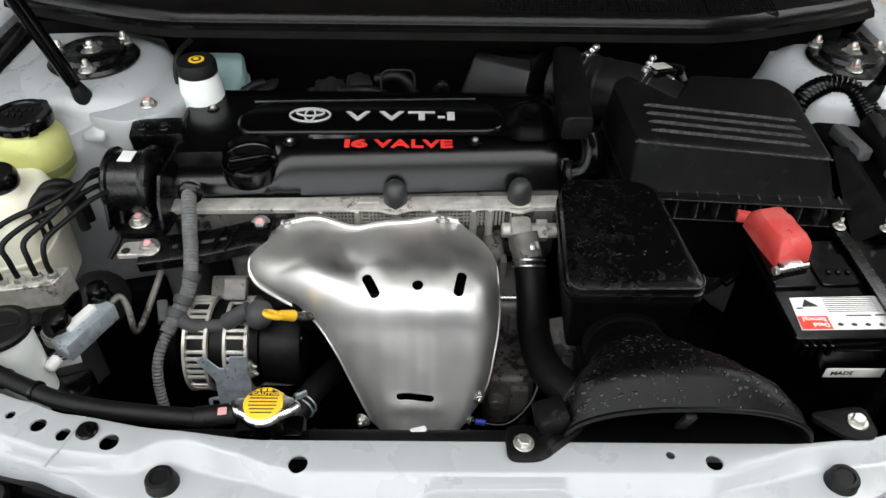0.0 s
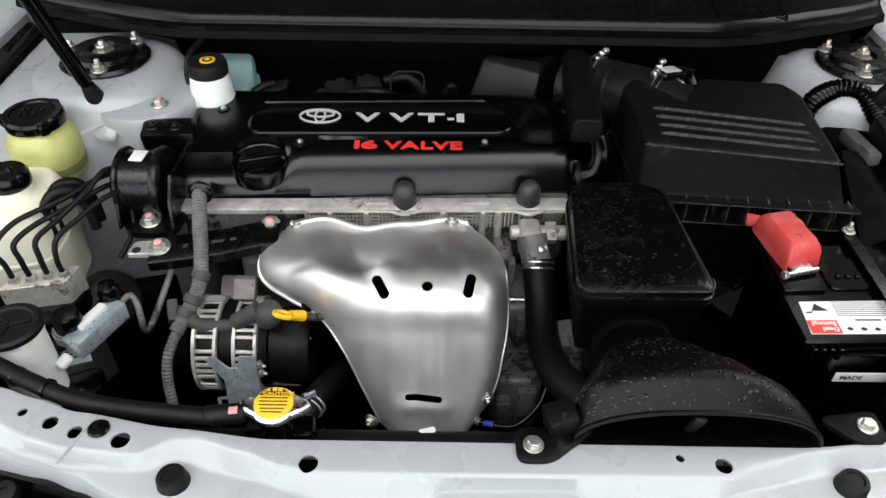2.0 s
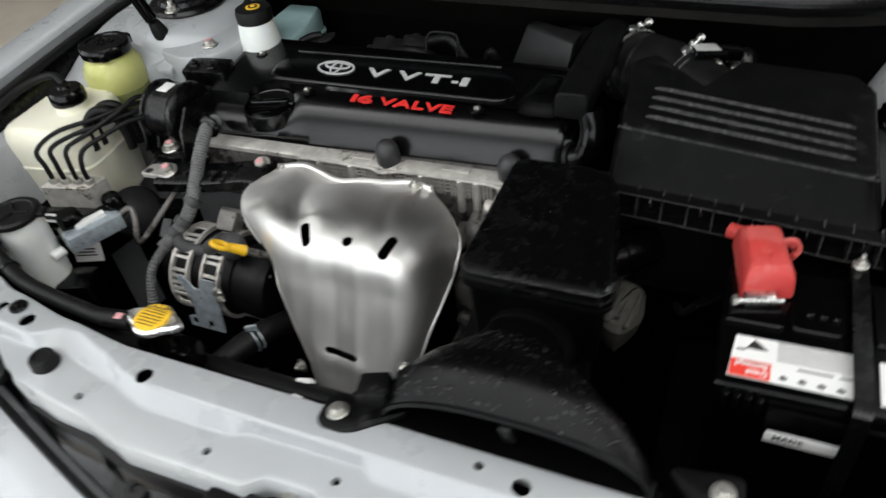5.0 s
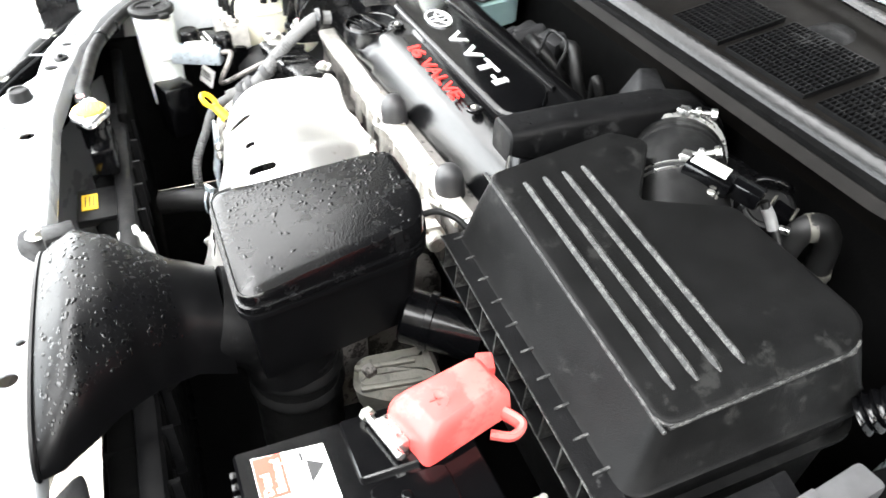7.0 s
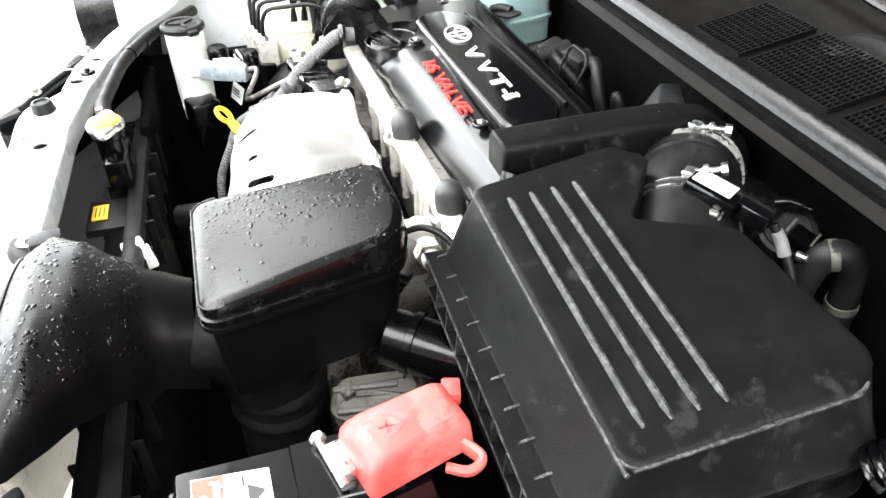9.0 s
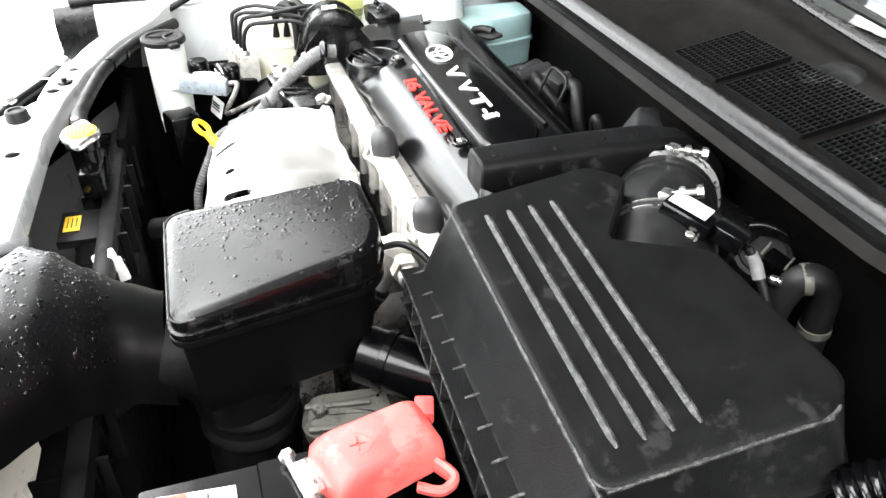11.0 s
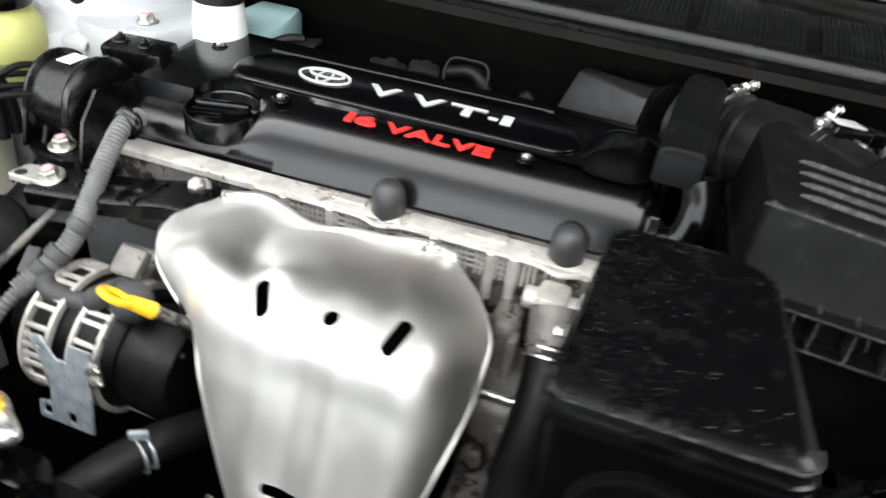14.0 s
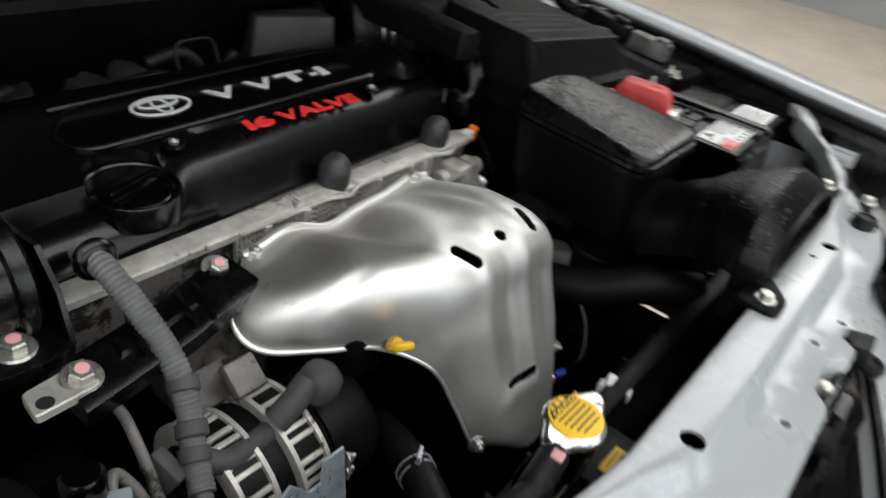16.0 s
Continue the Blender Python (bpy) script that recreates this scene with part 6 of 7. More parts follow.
for p in ((-0.3445, 0.682, 0.744), (-0.352, 0.668, 0.7335), (-0.335, 0.705, 0.767)):
    bm = B()
    lathe(bm, p, (0.35, 0.72, 0.6), [(0.0112, -0.006), (0.0124, -0.005), (0.0124, 0.005), (0.0112, 0.006)], 20)
    part("tape_wrap", bm, GREYRUBBER, loom)
bm = B()
box(bm, (-0.373, 0.675, 0.728), (0.014, 0.03, 0.022), rot=(30, 10, 20), bevel=0.003)
part("loom_clip", bm, GREYRUBBER, loom)

# alternator
alt = thing("alternator", (-0.31, 0.67, 0.60), "cast aluminium alternator with vents, boot and cable", "alternator")
# housing in near-black, which paints the shade between the vent bars
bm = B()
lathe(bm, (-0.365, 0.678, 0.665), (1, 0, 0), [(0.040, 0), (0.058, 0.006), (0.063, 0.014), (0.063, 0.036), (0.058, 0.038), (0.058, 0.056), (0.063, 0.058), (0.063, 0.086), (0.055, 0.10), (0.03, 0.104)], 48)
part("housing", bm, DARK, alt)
for k in range(26):
    a = radians(40 + 8.6 * k)
    if k % 6 == 5:
        continue
    for x0 in (-0.345, -0.292):
        bm = B()
        c, s = math.cos(a), math.sin(a)
        box(bm, (x0, 0.678 + 0.063 * c, 0.665 + 0.063 * s), (0.024, 0.005, 0.005), rot=(math.degrees(a), 0, 0), bevel=0.001)
        part("vent_bar", bm, ALU, alt)
for x0 in (-0.345, -0.292):
    for w in (-0.014, 0.014):
        bm = B()
        lathe(bm, (x0 + w - 0.003, 0.678, 0.665), (1, 0, 0), [(0.060, 0), (0.0665, 0.001), (0.0665, 0.005), (0.060, 0.006)], 48)
        part("end_ring", bm, ALU, alt)
bm = B()
box(bm, (-0.318, 0.735, 0.715), (0.05, 0.035, 0.022), rot=(35, 0, 0), bevel=0.005)
box(bm, (-0.30, 0.705, 0.742), (0.03, 0.03, 0.014), rot=(40, 0, 0), bevel=0.003)
part("top_lug", bm, ALUDARK, alt)
hexbolt(alt, (-0.317, 0.755, 0.702), (0, -0.5, 1), 0.008, None)
bm = B()
slab(bm, rpoly([(-0.278, 0.64), (-0.226, 0.64), (-0.226, 0.70), (-0.278, 0.70)], 0.004), lambda x, y: 0.668 + 0.4 * (y - 0.64), [(0, -0.05), (0, 0), (0.002, 0.002)])
part("rear_plate", bm, ALU, alt)
bm = B()
tube(bm, [(-0.352, 0.655, 0.722), (-0.335, 0.645, 0.716), (-0.30, 0.650, 0.712), (-0.282, 0.655, 0.71)], 0.0095, 14)
part("cable", bm, GREYRUBBER, alt)
bm = B()
tube(bm, [(-0.285, 0.654, 0.71), (-0.262, 0.658, 0.706), (-0.240, 0.664, 0.70)], 0.0155, 18, n=8, ripple=0.0012, pitch=0.007)
part("boot", bm, RUBBER, alt)
bm = B()
tube(bm, [(-0.288, 0.648, 0.722), (-0.272, 0.646, 0.735), (-0.255, 0.648, 0.746)], 0.0115, 16)
lathe(bm, (-0.244, 0.648, 0.735), (0.3, -0.3, 0.9), [(0.008, -0.012), (0.017, -0.008), (0.019, 0.004), (0.017, 0.013), (0.010, 0.019), (0.002, 0.0205)], 26)
part("terminal_cap", bm, GREYRUBBER, alt)
for z in (0.70, 0.672, 0.64):
    bm = B()
    cyl(bm, (-0.228, 0.655, z), (-0.208, 0.655, z), 0.0028, seg=10, bev=0.0006)
    part("stud", bm, BOLT, alt)
bm = B()
lathe(bm, (-0.222, 0.675, 0.665), (1, 0, 0), [(0.052, -0.04), (0.056, 0), (0.05, 0.012), (0.02, 0.016)], 36)
part("rear_cover", bm, DARK, alt)
bm = B()
lathe(bm, (-0.405, 0.678, 0.665), (1, 0, 0), [(0.03, 0), (0.034, 0.002), (0.030, 0.006), (0.034, 0.010), (0.030, 0.014), (0.034, 0.018), (0.030, 0.022), (0.034, 0.026), (0.02, 0.03), (0.015, 0.045)], 32)
part("pulley", bm, DARK, alt)
alt.location.x += 0.02
for ob in alt.children:
    if ob.name.split(".")[0] in ("cable", "boot", "terminal_cap"):
        ob.location += Vector((-0.016, 0.010, 0.006))
zinc = thing("zinc_bracket", (-0.29, 0.60, 0.62), "bright zinc plated steel bracket with a pointed prong", "bracket")
bm = B()
poly = [(-0.318, 0.706), (-0.308, 0.712), (-0.290, 0.692), (-0.278, 0.692), (-0.274, 0.712), (-0.252, 0.712), (-0.252, 0.622), (-0.312, 0.622), (-0.312, 0.638), (-0.298, 0.642), (-0.298, 0.672)]
loft(bm, [[(x, 0.603 + o + (z - 0.66) * 0.15, z) for x, z in poly] for o in (0.0, 0.0025)])
plate = part("plate", bm, BLUEZINC, zinc)
tools = []
for x, z, sx, sz in ((-0.303, 0.632, 0.010, 0.011), (-0.275, 0.632, 0.010, 0.012), (-0.309, 0.702, 0.005, 0.005)):
    bm = B()
    box(bm, (x, 0.60, z), (sx, 0.05, sz), bevel=0.0015)
    tools.append(part("tool", bm, BLUEZINC))
cut(plate, tools)
for z in (0.697, 0.682):
    hexbolt(zinc, (-0.250, 0.61, z), (1, -0.2, 0), 0.005, None, "bracket_bolt", True, 0.004)

# oil dipstick
dip = thing("oil_dipstick", (-0.20, 0.62, 0.77), "yellow plastic ring handle of the oil dipstick", "dipstick")
bm = B()
u = Vector((0.55, 0.55, -0.62)).normalized()
c = Vector((-0.205, 0.606, 0.797))
v = Vector((0.75, -0.65, 0.1)).normalized()
n_ = 30
ring = [c + (u * math.cos(2 * math.pi * k / n_) * 0.0115 + v * math.sin(2 * math.pi * k / n_) * 0.0085) for k in range(n_)]
rings = []
for k in range(n_):
    d = (ring[(k + 1) % n_] - ring[k - 1]).normalized()
    o = (ring[k] - c).normalized()
    w = d.cross(o)
    rings.append([ring[k] + o * 0.0035 * math.cos(a) + w * 0.0035 * math.sin(a) for a in [math.pi * j / 4 for j in range(8)]])
loft(bm, rings, wrap=True, cap=False)
tube(bm, [c + u * 0.012, c + u * 0.022, c + u * 0.034], 0.006, 12, r_end=0.0075)
part("handle", bm, YELLOW, dip)
bm = B()
tube(bm, [c + u * 0.03, c + u * 0.06, c + u * 0.075 + Vector((0.005, 0.02, -0.02)), c + u * 0.08 + Vector((0.01, 0.05, -0.08))], 0.0055, 12)
part("guide_tube", bm, ALUDARK, dip)

# radiator cap, neck and hoses
rad = thing("radiator_filler", (-0.187, 0.459, 0.80), "bright pressure cap with a yellow caution label on the radiator neck", "radiator cap")
RC = Vector((-0.187, 0.459, 0.812))
bm = B()
rings = []
for d, h in ((0.003, -0.004), (0.0, -0.002), (0.0, 0.003), (0.002, 0.0055), (0.005, 0.0065), (0.0075, 0.006)):
    pts = []
    for k in range(64):
        a = 2 * math.pi * k / 64
        r = 0.0235 + 0.0145 * max(0.0, abs(math.cos(a)) - 0.80) / 0.20 - d
        pts.append((RC.x + r * math.cos(a), RC.y + min(r, 0.0235 - d) * math.sin(a) if abs(math.cos(a)) > 0.8 else RC.y + r * math.sin(a), RC.z + h))
    rings.append(pts)
loft(bm, rings)
capm = part("cap", bm, CHROME, rad)
bm = B()
lathe(bm, RC + Vector((0, 0, 0.0060)), (0, 0, 1), [(0.0202, 0), (0.0202, 0.0015), (0.019, 0.0022), (0.003, 0.0024)], 44)
part("label_disc", bm, LABELYELLOW, capm, "yellow caution label")
bm = B()
zt = RC.z + 0.0085
pts = [(RC.x + 0.0185 * math.cos(a), RC.y + 0.0185 * math.sin(a)) for a in [radians(28 + 124 * k / 20) for k in range(21)]]
loft(bm, [[(x, y, zt - 0.0006) for x, y in pts], [(x, y, zt + 0.0002) for x, y in pts]])
hd = part("label_header", bm, INK, capm, "black label header")
lettering("caution_word", "CAUTION", plane_pose((RC.x - 0.0128, RC.y + 0.0092, zt + 0.0003), (1, 0, 0), (0, 1, 0)), 0.0052, 1.35, 0.0002, LABELYELLOW, capm)
bm = B()
loft(bm, [[(RC.x - 0.010, RC.y + 0.0142, zt + h), (RC.x - 0.005, RC.y + 0.0142, zt + h), (RC.x - 0.0075, RC.y + 0.0178, zt + h)] for h in (0.0002, 0.0006)])
part("warning_triangle", bm, LABELYELLOW, capm)
for k in range(2):
    bm = B()
    box(bm, (RC.x - 0.001 + 0.006 * k, RC.y + 0.0158, zt + 0.0004), (0.0045, 0.0035, 0.0005))
    part("print_bar", bm, LABELYELLOW, capm)
for k in range(5):
    bm = B()
    box(bm, (RC.x, RC.y + 0.0055 - 0.0045 * k, zt + 0.0001), (0.029 - 0.0035 * max(0, k - 2), 0.0011, 0.0005))
    part("print_bar", bm, INK, capm)
bm = B()
lathe(bm, RC + Vector((0, 0, -0.045)), (0, 0, 1), [(0.017, 0), (0.017, 0.028), (0.021, 0.031), (0.021, 0.041)], 30)
box(bm, (RC.x, RC.y + 0.004, RC.z - 0.055), (0.075, 0.03, 0.04), bevel=0.006)
part("filler_neck", bm, GLOSS, rad)
low = thing("lower_hose", (-0.18, 0.58, 0.65), "black rubber coolant hose with a bright spring clamp", "hose")
bm = B()
tube(bm, [(-0.215, 0.515, 0.640), (-0.195, 0.555, 0.650), (-0.175, 0.60, 0.650), (-0.150, 0.66, 0.63)], 0.017, 18)
part("hose_body", bm, RUBBER, low)
bm = B()
for o in (0, 0.008):
    lathe(bm, (-0.184 + o * 0.4, 0.578 + o * 0.9, 0.650), (0.4, 0.9, 0), [(0.0172, 0), (0.0188, 0.0005), (0.0188, 0.002), (0.0172, 0.0025)], 24)
box(bm, (-0.182, 0.582, 0.672), (0.016, 0.004, 0.010), rot=(0, 0, 30), bevel=0.001)
part("spring_clamp", bm, BLUEZINC, low)
oh = thing("overflow_hose", (-0.35, 0.46, 0.80), "black rubber hose along the radiator support with a pink mark", "hose")
bm = B()
tube(bm, [(-0.60, 0.575, 0.815), (-0.53, 0.525, 0.815), (-0.488, 0.503, 0.815), (-0.445, 0.484, 0.813), (-0.402, 0.468, 0.81), (-0.352, 0.459, 0.808), (-0.291, 0.452, 0.808), (-0.245, 0.448, 0.808)], 0.0095, 14)
part("hose_body", bm, RUBBER, oh)
bm = B()
cyl(bm, (-0.258, 0.449, 0.808), (-0.216, 0.455, 0.808), 0.0108, seg=18, bev=0.002)
jn = part("hose_end", bm, RUBBER, oh)
bm = B()
box(bm, (-0.227, 0.4495, 0.8185), (0.009, 0.009, 0.0015), rot=(0, 0, 8), bevel=0.0006)
part("paint_mark", bm, PINK, jn)
for x, y in ((-0.43, 0.4785), (-0.47, 0.495)):
    bm = B()
    lathe(bm, (x, y, 0.812), (0.93, -0.35, 0), [(0.0095, -0.003), (0.0112, -0.002), (0.0112, 0.002), (0.0095, 0.003)], 18)
    part("clip", bm, GLOSS, oh)

# brake fluid reservoir
br = thing("brake_reservoir", (-0.365, 1.0, 0.82), "white brake fluid reservoir with a black cap and pale cyan body", "fluid reservoir")
bm = B()
lathe(bm, (-0.368, 0.995, 0.845), (0, 0, 1), [(0.030, 0), (0.034, 0.006), (0.033, 0.03), (0.030, 0.06), (0.028, 0.07)], 32)
part("neck", bm, MILK, br)
bm = B()
slab(bm, rpoly([(-0.405, 1.0), (-0.328, 1.0), (-0.318, 1.06), (-0.335, 1.14), (-0.40, 1.14)], 0.012), lambda x, y: 0.872 + 0.03 * (y - 1.0), [(0.006, -0.085), (0, -0.08), (0, -0.045), (-0.004, -0.043), (-0.004, -0.038), (0, -0.036), (0, -0.006), (0.004, 0)])
part("body", bm, CYAN, br)
cap = B()
lathe(cap, (-0.368, 0.995, 0.912), (0, 0, 1), [(0.0275, 0), (0.0295, 0.002), (0.0295, 0.016), (0.0275, 0.0215), (0.018, 0.0225), (0.004, 0.0225)], 40)
bcap = part("cap", cap, RUBBER, br)
for r0, m, h in ((0.0115, LABELYELLOW, 0.0235), (0.0075, INK, 0.0242), (0.004, LABELYELLOW, 0.0249)):
    bm = B()
    lathe(bm, (-0.366, 0.994, 0.912 + h - 0.001), (0, 0, 1), [(r0, 0), (r0, 0.0008), (0.001, 0.0009)], 20)
    part("cap_symbol", bm, m, bcap)
bm = B()
tube(bm, [(-0.315, 1.03, 0.862), (-0.30, 1.04, 0.868), (-0.285, 1.05, 0.868)], 0.007, 12)
part("outlet", bm, RUBBER, br)
bm = B()
slab(bm, rpoly([(-0.30, 1.025), (-0.265, 1.04), (-0.262, 1.06), (-0.30, 1.05)], 0.006), lambda x, y: 0.862 + 0.3 * (y - 1.03), [(0, -0.003), (0, 0), (0.001, 0.001)])
part("bracket", bm, DARK, br)
bm = B()
tube(bm, [(-0.40, 1.0, 0.87), (-0.408, 1.01, 0.90), (-0.405, 1.03, 0.925), (-0.395, 1.07, 0.93)], 0.004, 10)
part("sensor_wire", bm, RUBBER, br)

# ---- right of the engine: battery and wiring ----
batt = thing("battery", (0.51, 0.63, 0.60), "black car battery with a white and red label in its tray", "battery")
bp = [(0.400, 0.548), (0.640, 0.556), (0.636, 0.725), (0.397, 0.717)]
bm = B()
slab(bm, rpoly(bp, 0.005, 3), lambda x, y: 0.825, [(0.004, -0.20), (0.003, -0.028), (0.0, -0.024), (0.0, -0.002), (0.002, 0.0)])
part("case", bm, GLOSS, batt)
bm = B()
slab(bm, rpoly([(0.402, 0.627), (0.455, 0.629), (0.455, 0.70), (0.401, 0.70)], 0.003, 3), lambda x, y: 0.8255, [(0, 0), (0, 0.0035), (0.001, 0.0045)])
part("lid_panel", bm, GLOSS, batt)
bm = B()
slab(bm, rpoly([(0.462, 0.632), (0.512, 0.634), (0.511, 0.69), (0.461, 0.69)], 0.008, 3), lambda x, y: 0.8255, [(0, 0), (0, 0.002), (0.001, 0.003)])
part("lid_panel", bm, GLOSS, batt)
bm = B()
slab(bm, rpoly([(0.535, 0.632), (0.63, 0.635), (0.629, 0.71), (0.534, 0.708)], 0.008, 3), lambda x, y: 0.8255, [(0, 0), (0, 0.002), (0.001, 0.003)])
part("lid_panel", bm, GLOSS, batt)
for k in range(3):
    bm = B()
    cyl(bm, (0.478 + 0.012 * k, 0.655, 0.828), (0.478 + 0.012 * k, 0.655, 0.832), 0.0038, seg=14, bev=0.001)
    part("vent_plug", bm, GLOSS, batt)
for k in range(4):
    bm = B()
    box(bm, (0.412 + 0.010 * k, 0.5465, 0.808), (0.006, 0.006, 0.018), bevel=0.0012)
    part("case_rib", bm, GLOSS, batt)
bm = B()
box(bm, (0.53, 0.5475, 0.806), (0.16, 0.004, 0.0025), bevel=0.0006)
part("case_ridge", bm, GLOSS, batt)


def sheet(name, pts, z, h, material, parent, label=""):
    bm = B()
    loft(bm, [[(x, y, z) for x, y in pts], [(x, y, z + h) for x, y in pts]])
    return part(name, bm, material, parent, label)


lab = sheet("label", [(0.410, 0.560), (0.520, 0.563), (0.520, 0.616), (0.414, 0.612)], 0.8253, 0.0008, PAPER, batt, "white printed battery label")
sheet("red_panel", [(0.411, 0.5605), (0.447, 0.5615), (0.447, 0.582), (0.412, 0.581)], 0.8262, 0.0004, REDSTICKER, lab, "red panel of the label")
sheet("black_triangle", [(0.424, 0.597), (0.444, 0.5975), (0.431, 0.609)], 0.8262, 0.0004, INK, lab)
for k in range(8):
    sheet("print_bar", [(0.452, 0.589 + 0.0032 * k), (0.514, 0.5905 + 0.0032 * k), (0.514, 0.5913 + 0.0032 * k), (0.452, 0.5898 + 0.0032 * k)], 0.8262, 0.0003, INK, lab)
for x0, x1, y in ((0.470, 0.50, 0.582), (0.505, 0.517, 0.583), (0.416, 0.424, 0.593)):
    sheet("print_bar", [(x0, y), (x1, y + 0.0006), (x1, y + 0.0026), (x0, y + 0.002)], 0.8262, 0.0003, INK, lab)
for k in range(4):
    sheet("symbol", [(0.456 + 0.016 * k, 0.5665), (0.460 + 0.016 * k, 0.5665), (0.462 + 0.016 * k, 0.569), (0.458 + 0.016 * k, 0.572), (0.454 + 0.016 * k, 0.569)], 0.8262, 0.0003, INK, lab)
lettering("label_words", "Dead\nBattery?", plane_pose((0.4445, 0.5705, 0.8268), (-1, -0.02, 0), (0, -1, 0)), 0.0088, 0.95, 0.0001, PAPER, lab)
sheet("print_bar", [(0.416, 0.5775), (0.440, 0.5780), (0.440, 0.5795), (0.416, 0.579)], 0.8267, 0.0002, PAPER, lab)
lab2 = sheet("second_label", [(0.538, 0.563), (0.63, 0.566), (0.63, 0.616), (0.538, 0.614)], 0.8253, 0.0008, PAPER, batt, "white printed battery label")
for k in range(5):
    sheet("print_bar", [(0.545, 0.572 + 0.008 * k), (0.62 - 0.01 * (k % 2), 0.574 + 0.008 * k), (0.62 - 0.01 * (k % 2), 0.5765 + 0.008 * k), (0.545, 0.5745 + 0.008 * k)], 0.8262, 0.0003, INK, lab2)
bm = B()
box(bm, (0.49, 0.5505, 0.762), (0.07, 0.0012, 0.016), bevel=0.0005)
fl = part("front_sticker", bm, PAPER, batt, "small white sticker")
lettering("sticker_words", "MADE IN", plane_pose((0.462, 0.5495, 0.7590), (1, 0.02, 0), (0, 0, 1)), 0.009, 1.1, 0.0002, INK, fl)
bm = B()
loft(bm, [[(0.522 + a, y, z + c) for a, c in ((-0.008, 0), (-0.008, 0.004), (0.008, 0.004), (0.008, 0))] for y, z in ((0.53, 0.70), (0.541, 0.826), (0.55, 0.832), (0.70, 0.832), (0.74, 0.83), (0.76, 0.80))])
part("hold_down_strap", bm, BLACKSTEEL, batt, "black steel hold-down strap")
hexbolt(batt, (0.522, 0.735, 0.836), (0, 0, 1), 0.0055, None, "strap_nut", True, 0.008)

# red terminal cover over the positive clamp
tc_ = thing("terminal_cover", (0.425, 0.70, 0.83), "faded red plastic cover over the positive battery terminal", "terminal cover")
foot = [(0.413, 0.660), (0.462, 0.676), (0.441, 0.752), (0.397, 0.742)]
bm = B()
fc = Vector((0.4285, 0.708))
rings = []
for k, h in ((1.03, -0.034), (1.0, -0.022), (0.97, -0.013), (0.90, -0.0075), (0.74, -0.0008), (0.70, 0.0)):
    fp = rpoly([fc + (Vector(p) - fc) * k for p in foot], 0.006, 4)
    rings.append([(p.x, p.y, 0.862 + 0.05 * (p.y - 0.66) + h) for p in fp])
loft(bm, rings)
part("cover_body", bm, RED, tc_)
bm = B()
oval(bm, Vector((0.433, 0.693, 0.8629)), 0.0095, 0.0095, 0.0012, 0.0008)
box(bm, (0.433, 0.693, 0.8637), (0.011, 0.0016, 0.0014))
box(bm, (0.433, 0.693, 0.8637), (0.0016, 0.011, 0.0014))
part("plus_mark", bm, RED, tc_)
bm = B()
tube(bm, [(0.440, 0.742, 0.838), (0.456, 0.752, 0.836), (0.462, 0.742, 0.834), (0.455, 0.728, 0.834)], 0.0038, 8, squash=2.0)
part("cover_loop", bm, RED, tc_)
bm = B()
box(bm, (0.398, 0.748, 0.842), (0.018, 0.014, 0.012), rot=(0, 0, -15), bevel=0.002)
part("cover_tab", bm, RED, tc_)
post = thing("battery_clamp", (0.423, 0.668, 0.825), "zinc battery clamp with bolt and cable", "battery clamp")
bm = B()
lathe(bm, (0.425, 0.682, 0.826), (0, 0, 1), [(0.016, 0), (0.016, 0.012), (0.010, 0.014)], 24)
box(bm, (0.43, 0.66, 0.834), (0.03, 0.012, 0.012), rot=(0, 0, 15), bevel=0.002)
cyl(bm, (0.408, 0.648, 0.836), (0.452, 0.660, 0.836), 0.0035, seg=12)
part("clamp", bm, STEEL, post)
hexbolt(post, (0.411, 0.649, 0.836), (-1, -0.27, 0), 0.0058, None, "clamp_bolt", False)
tray = thing("battery_tray", (0.52, 0.64, 0.60), "black battery tray with a wall added to darken the apron", "battery tray")
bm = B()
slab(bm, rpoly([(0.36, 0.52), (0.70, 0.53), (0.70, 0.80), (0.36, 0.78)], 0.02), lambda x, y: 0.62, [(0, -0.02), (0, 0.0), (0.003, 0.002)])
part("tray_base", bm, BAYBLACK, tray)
# added near-black wall, put there to darken the right apron
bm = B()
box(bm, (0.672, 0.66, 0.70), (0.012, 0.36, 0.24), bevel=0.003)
part("apron_shade_wall", bm, BAYBLACK, tray)
# gearbox under the ducts
gb = thing("gearbox", (0.30, 0.72, 0.60), "cast aluminium gearbox housing under the intake ducts", "gearbox")
# shade under the ducts is put into the casting's dark colour
bm = B()
slab(bm, rpoly([(0.262, 0.676), (0.296, 0.662), (0.318, 0.70), (0.312, 0.752), (0.268, 0.752)], 0.014, 5), lambda x, y: 0.742 - 0.25 * (x - 0.27), [(0.016, -0.06), (0.004, -0.03), (0, -0.008), (0.006, 0.0), (0.016, 0.001)])
part("bell_housing", bm, GEARCAST, gb)
for k in (1, 3):
    bm = B()
    box(bm, (0.272 + 0.011 * k, 0.70, 0.743 - 0.0028 * k), (0.006, 0.06, 0.006), rot=(0, 14, -8), bevel=0.002)
    part("casting_rib", bm, GEARCAST, gb)
bm = B()
box(bm, (0.285, 0.683, 0.738), (0.014, 0.012, 0.012), rot=(0, 0, 20), bevel=0.003)
part("lever_boss", bm, ALUDARK, gb)
bm = B()
box(bm, (0.385, 0.70, 0.775), (0.03, 0.012, 0.01), rot=(0, -12, 30), bevel=0.002)
part("cable_clip", bm, GLOSS, gb)
bm = B()
tube(bm, [(0.375, 0.70, 0.77), (0.36, 0.71, 0.74), (0.35, 0.74, 0.72)], 0.005, 10)
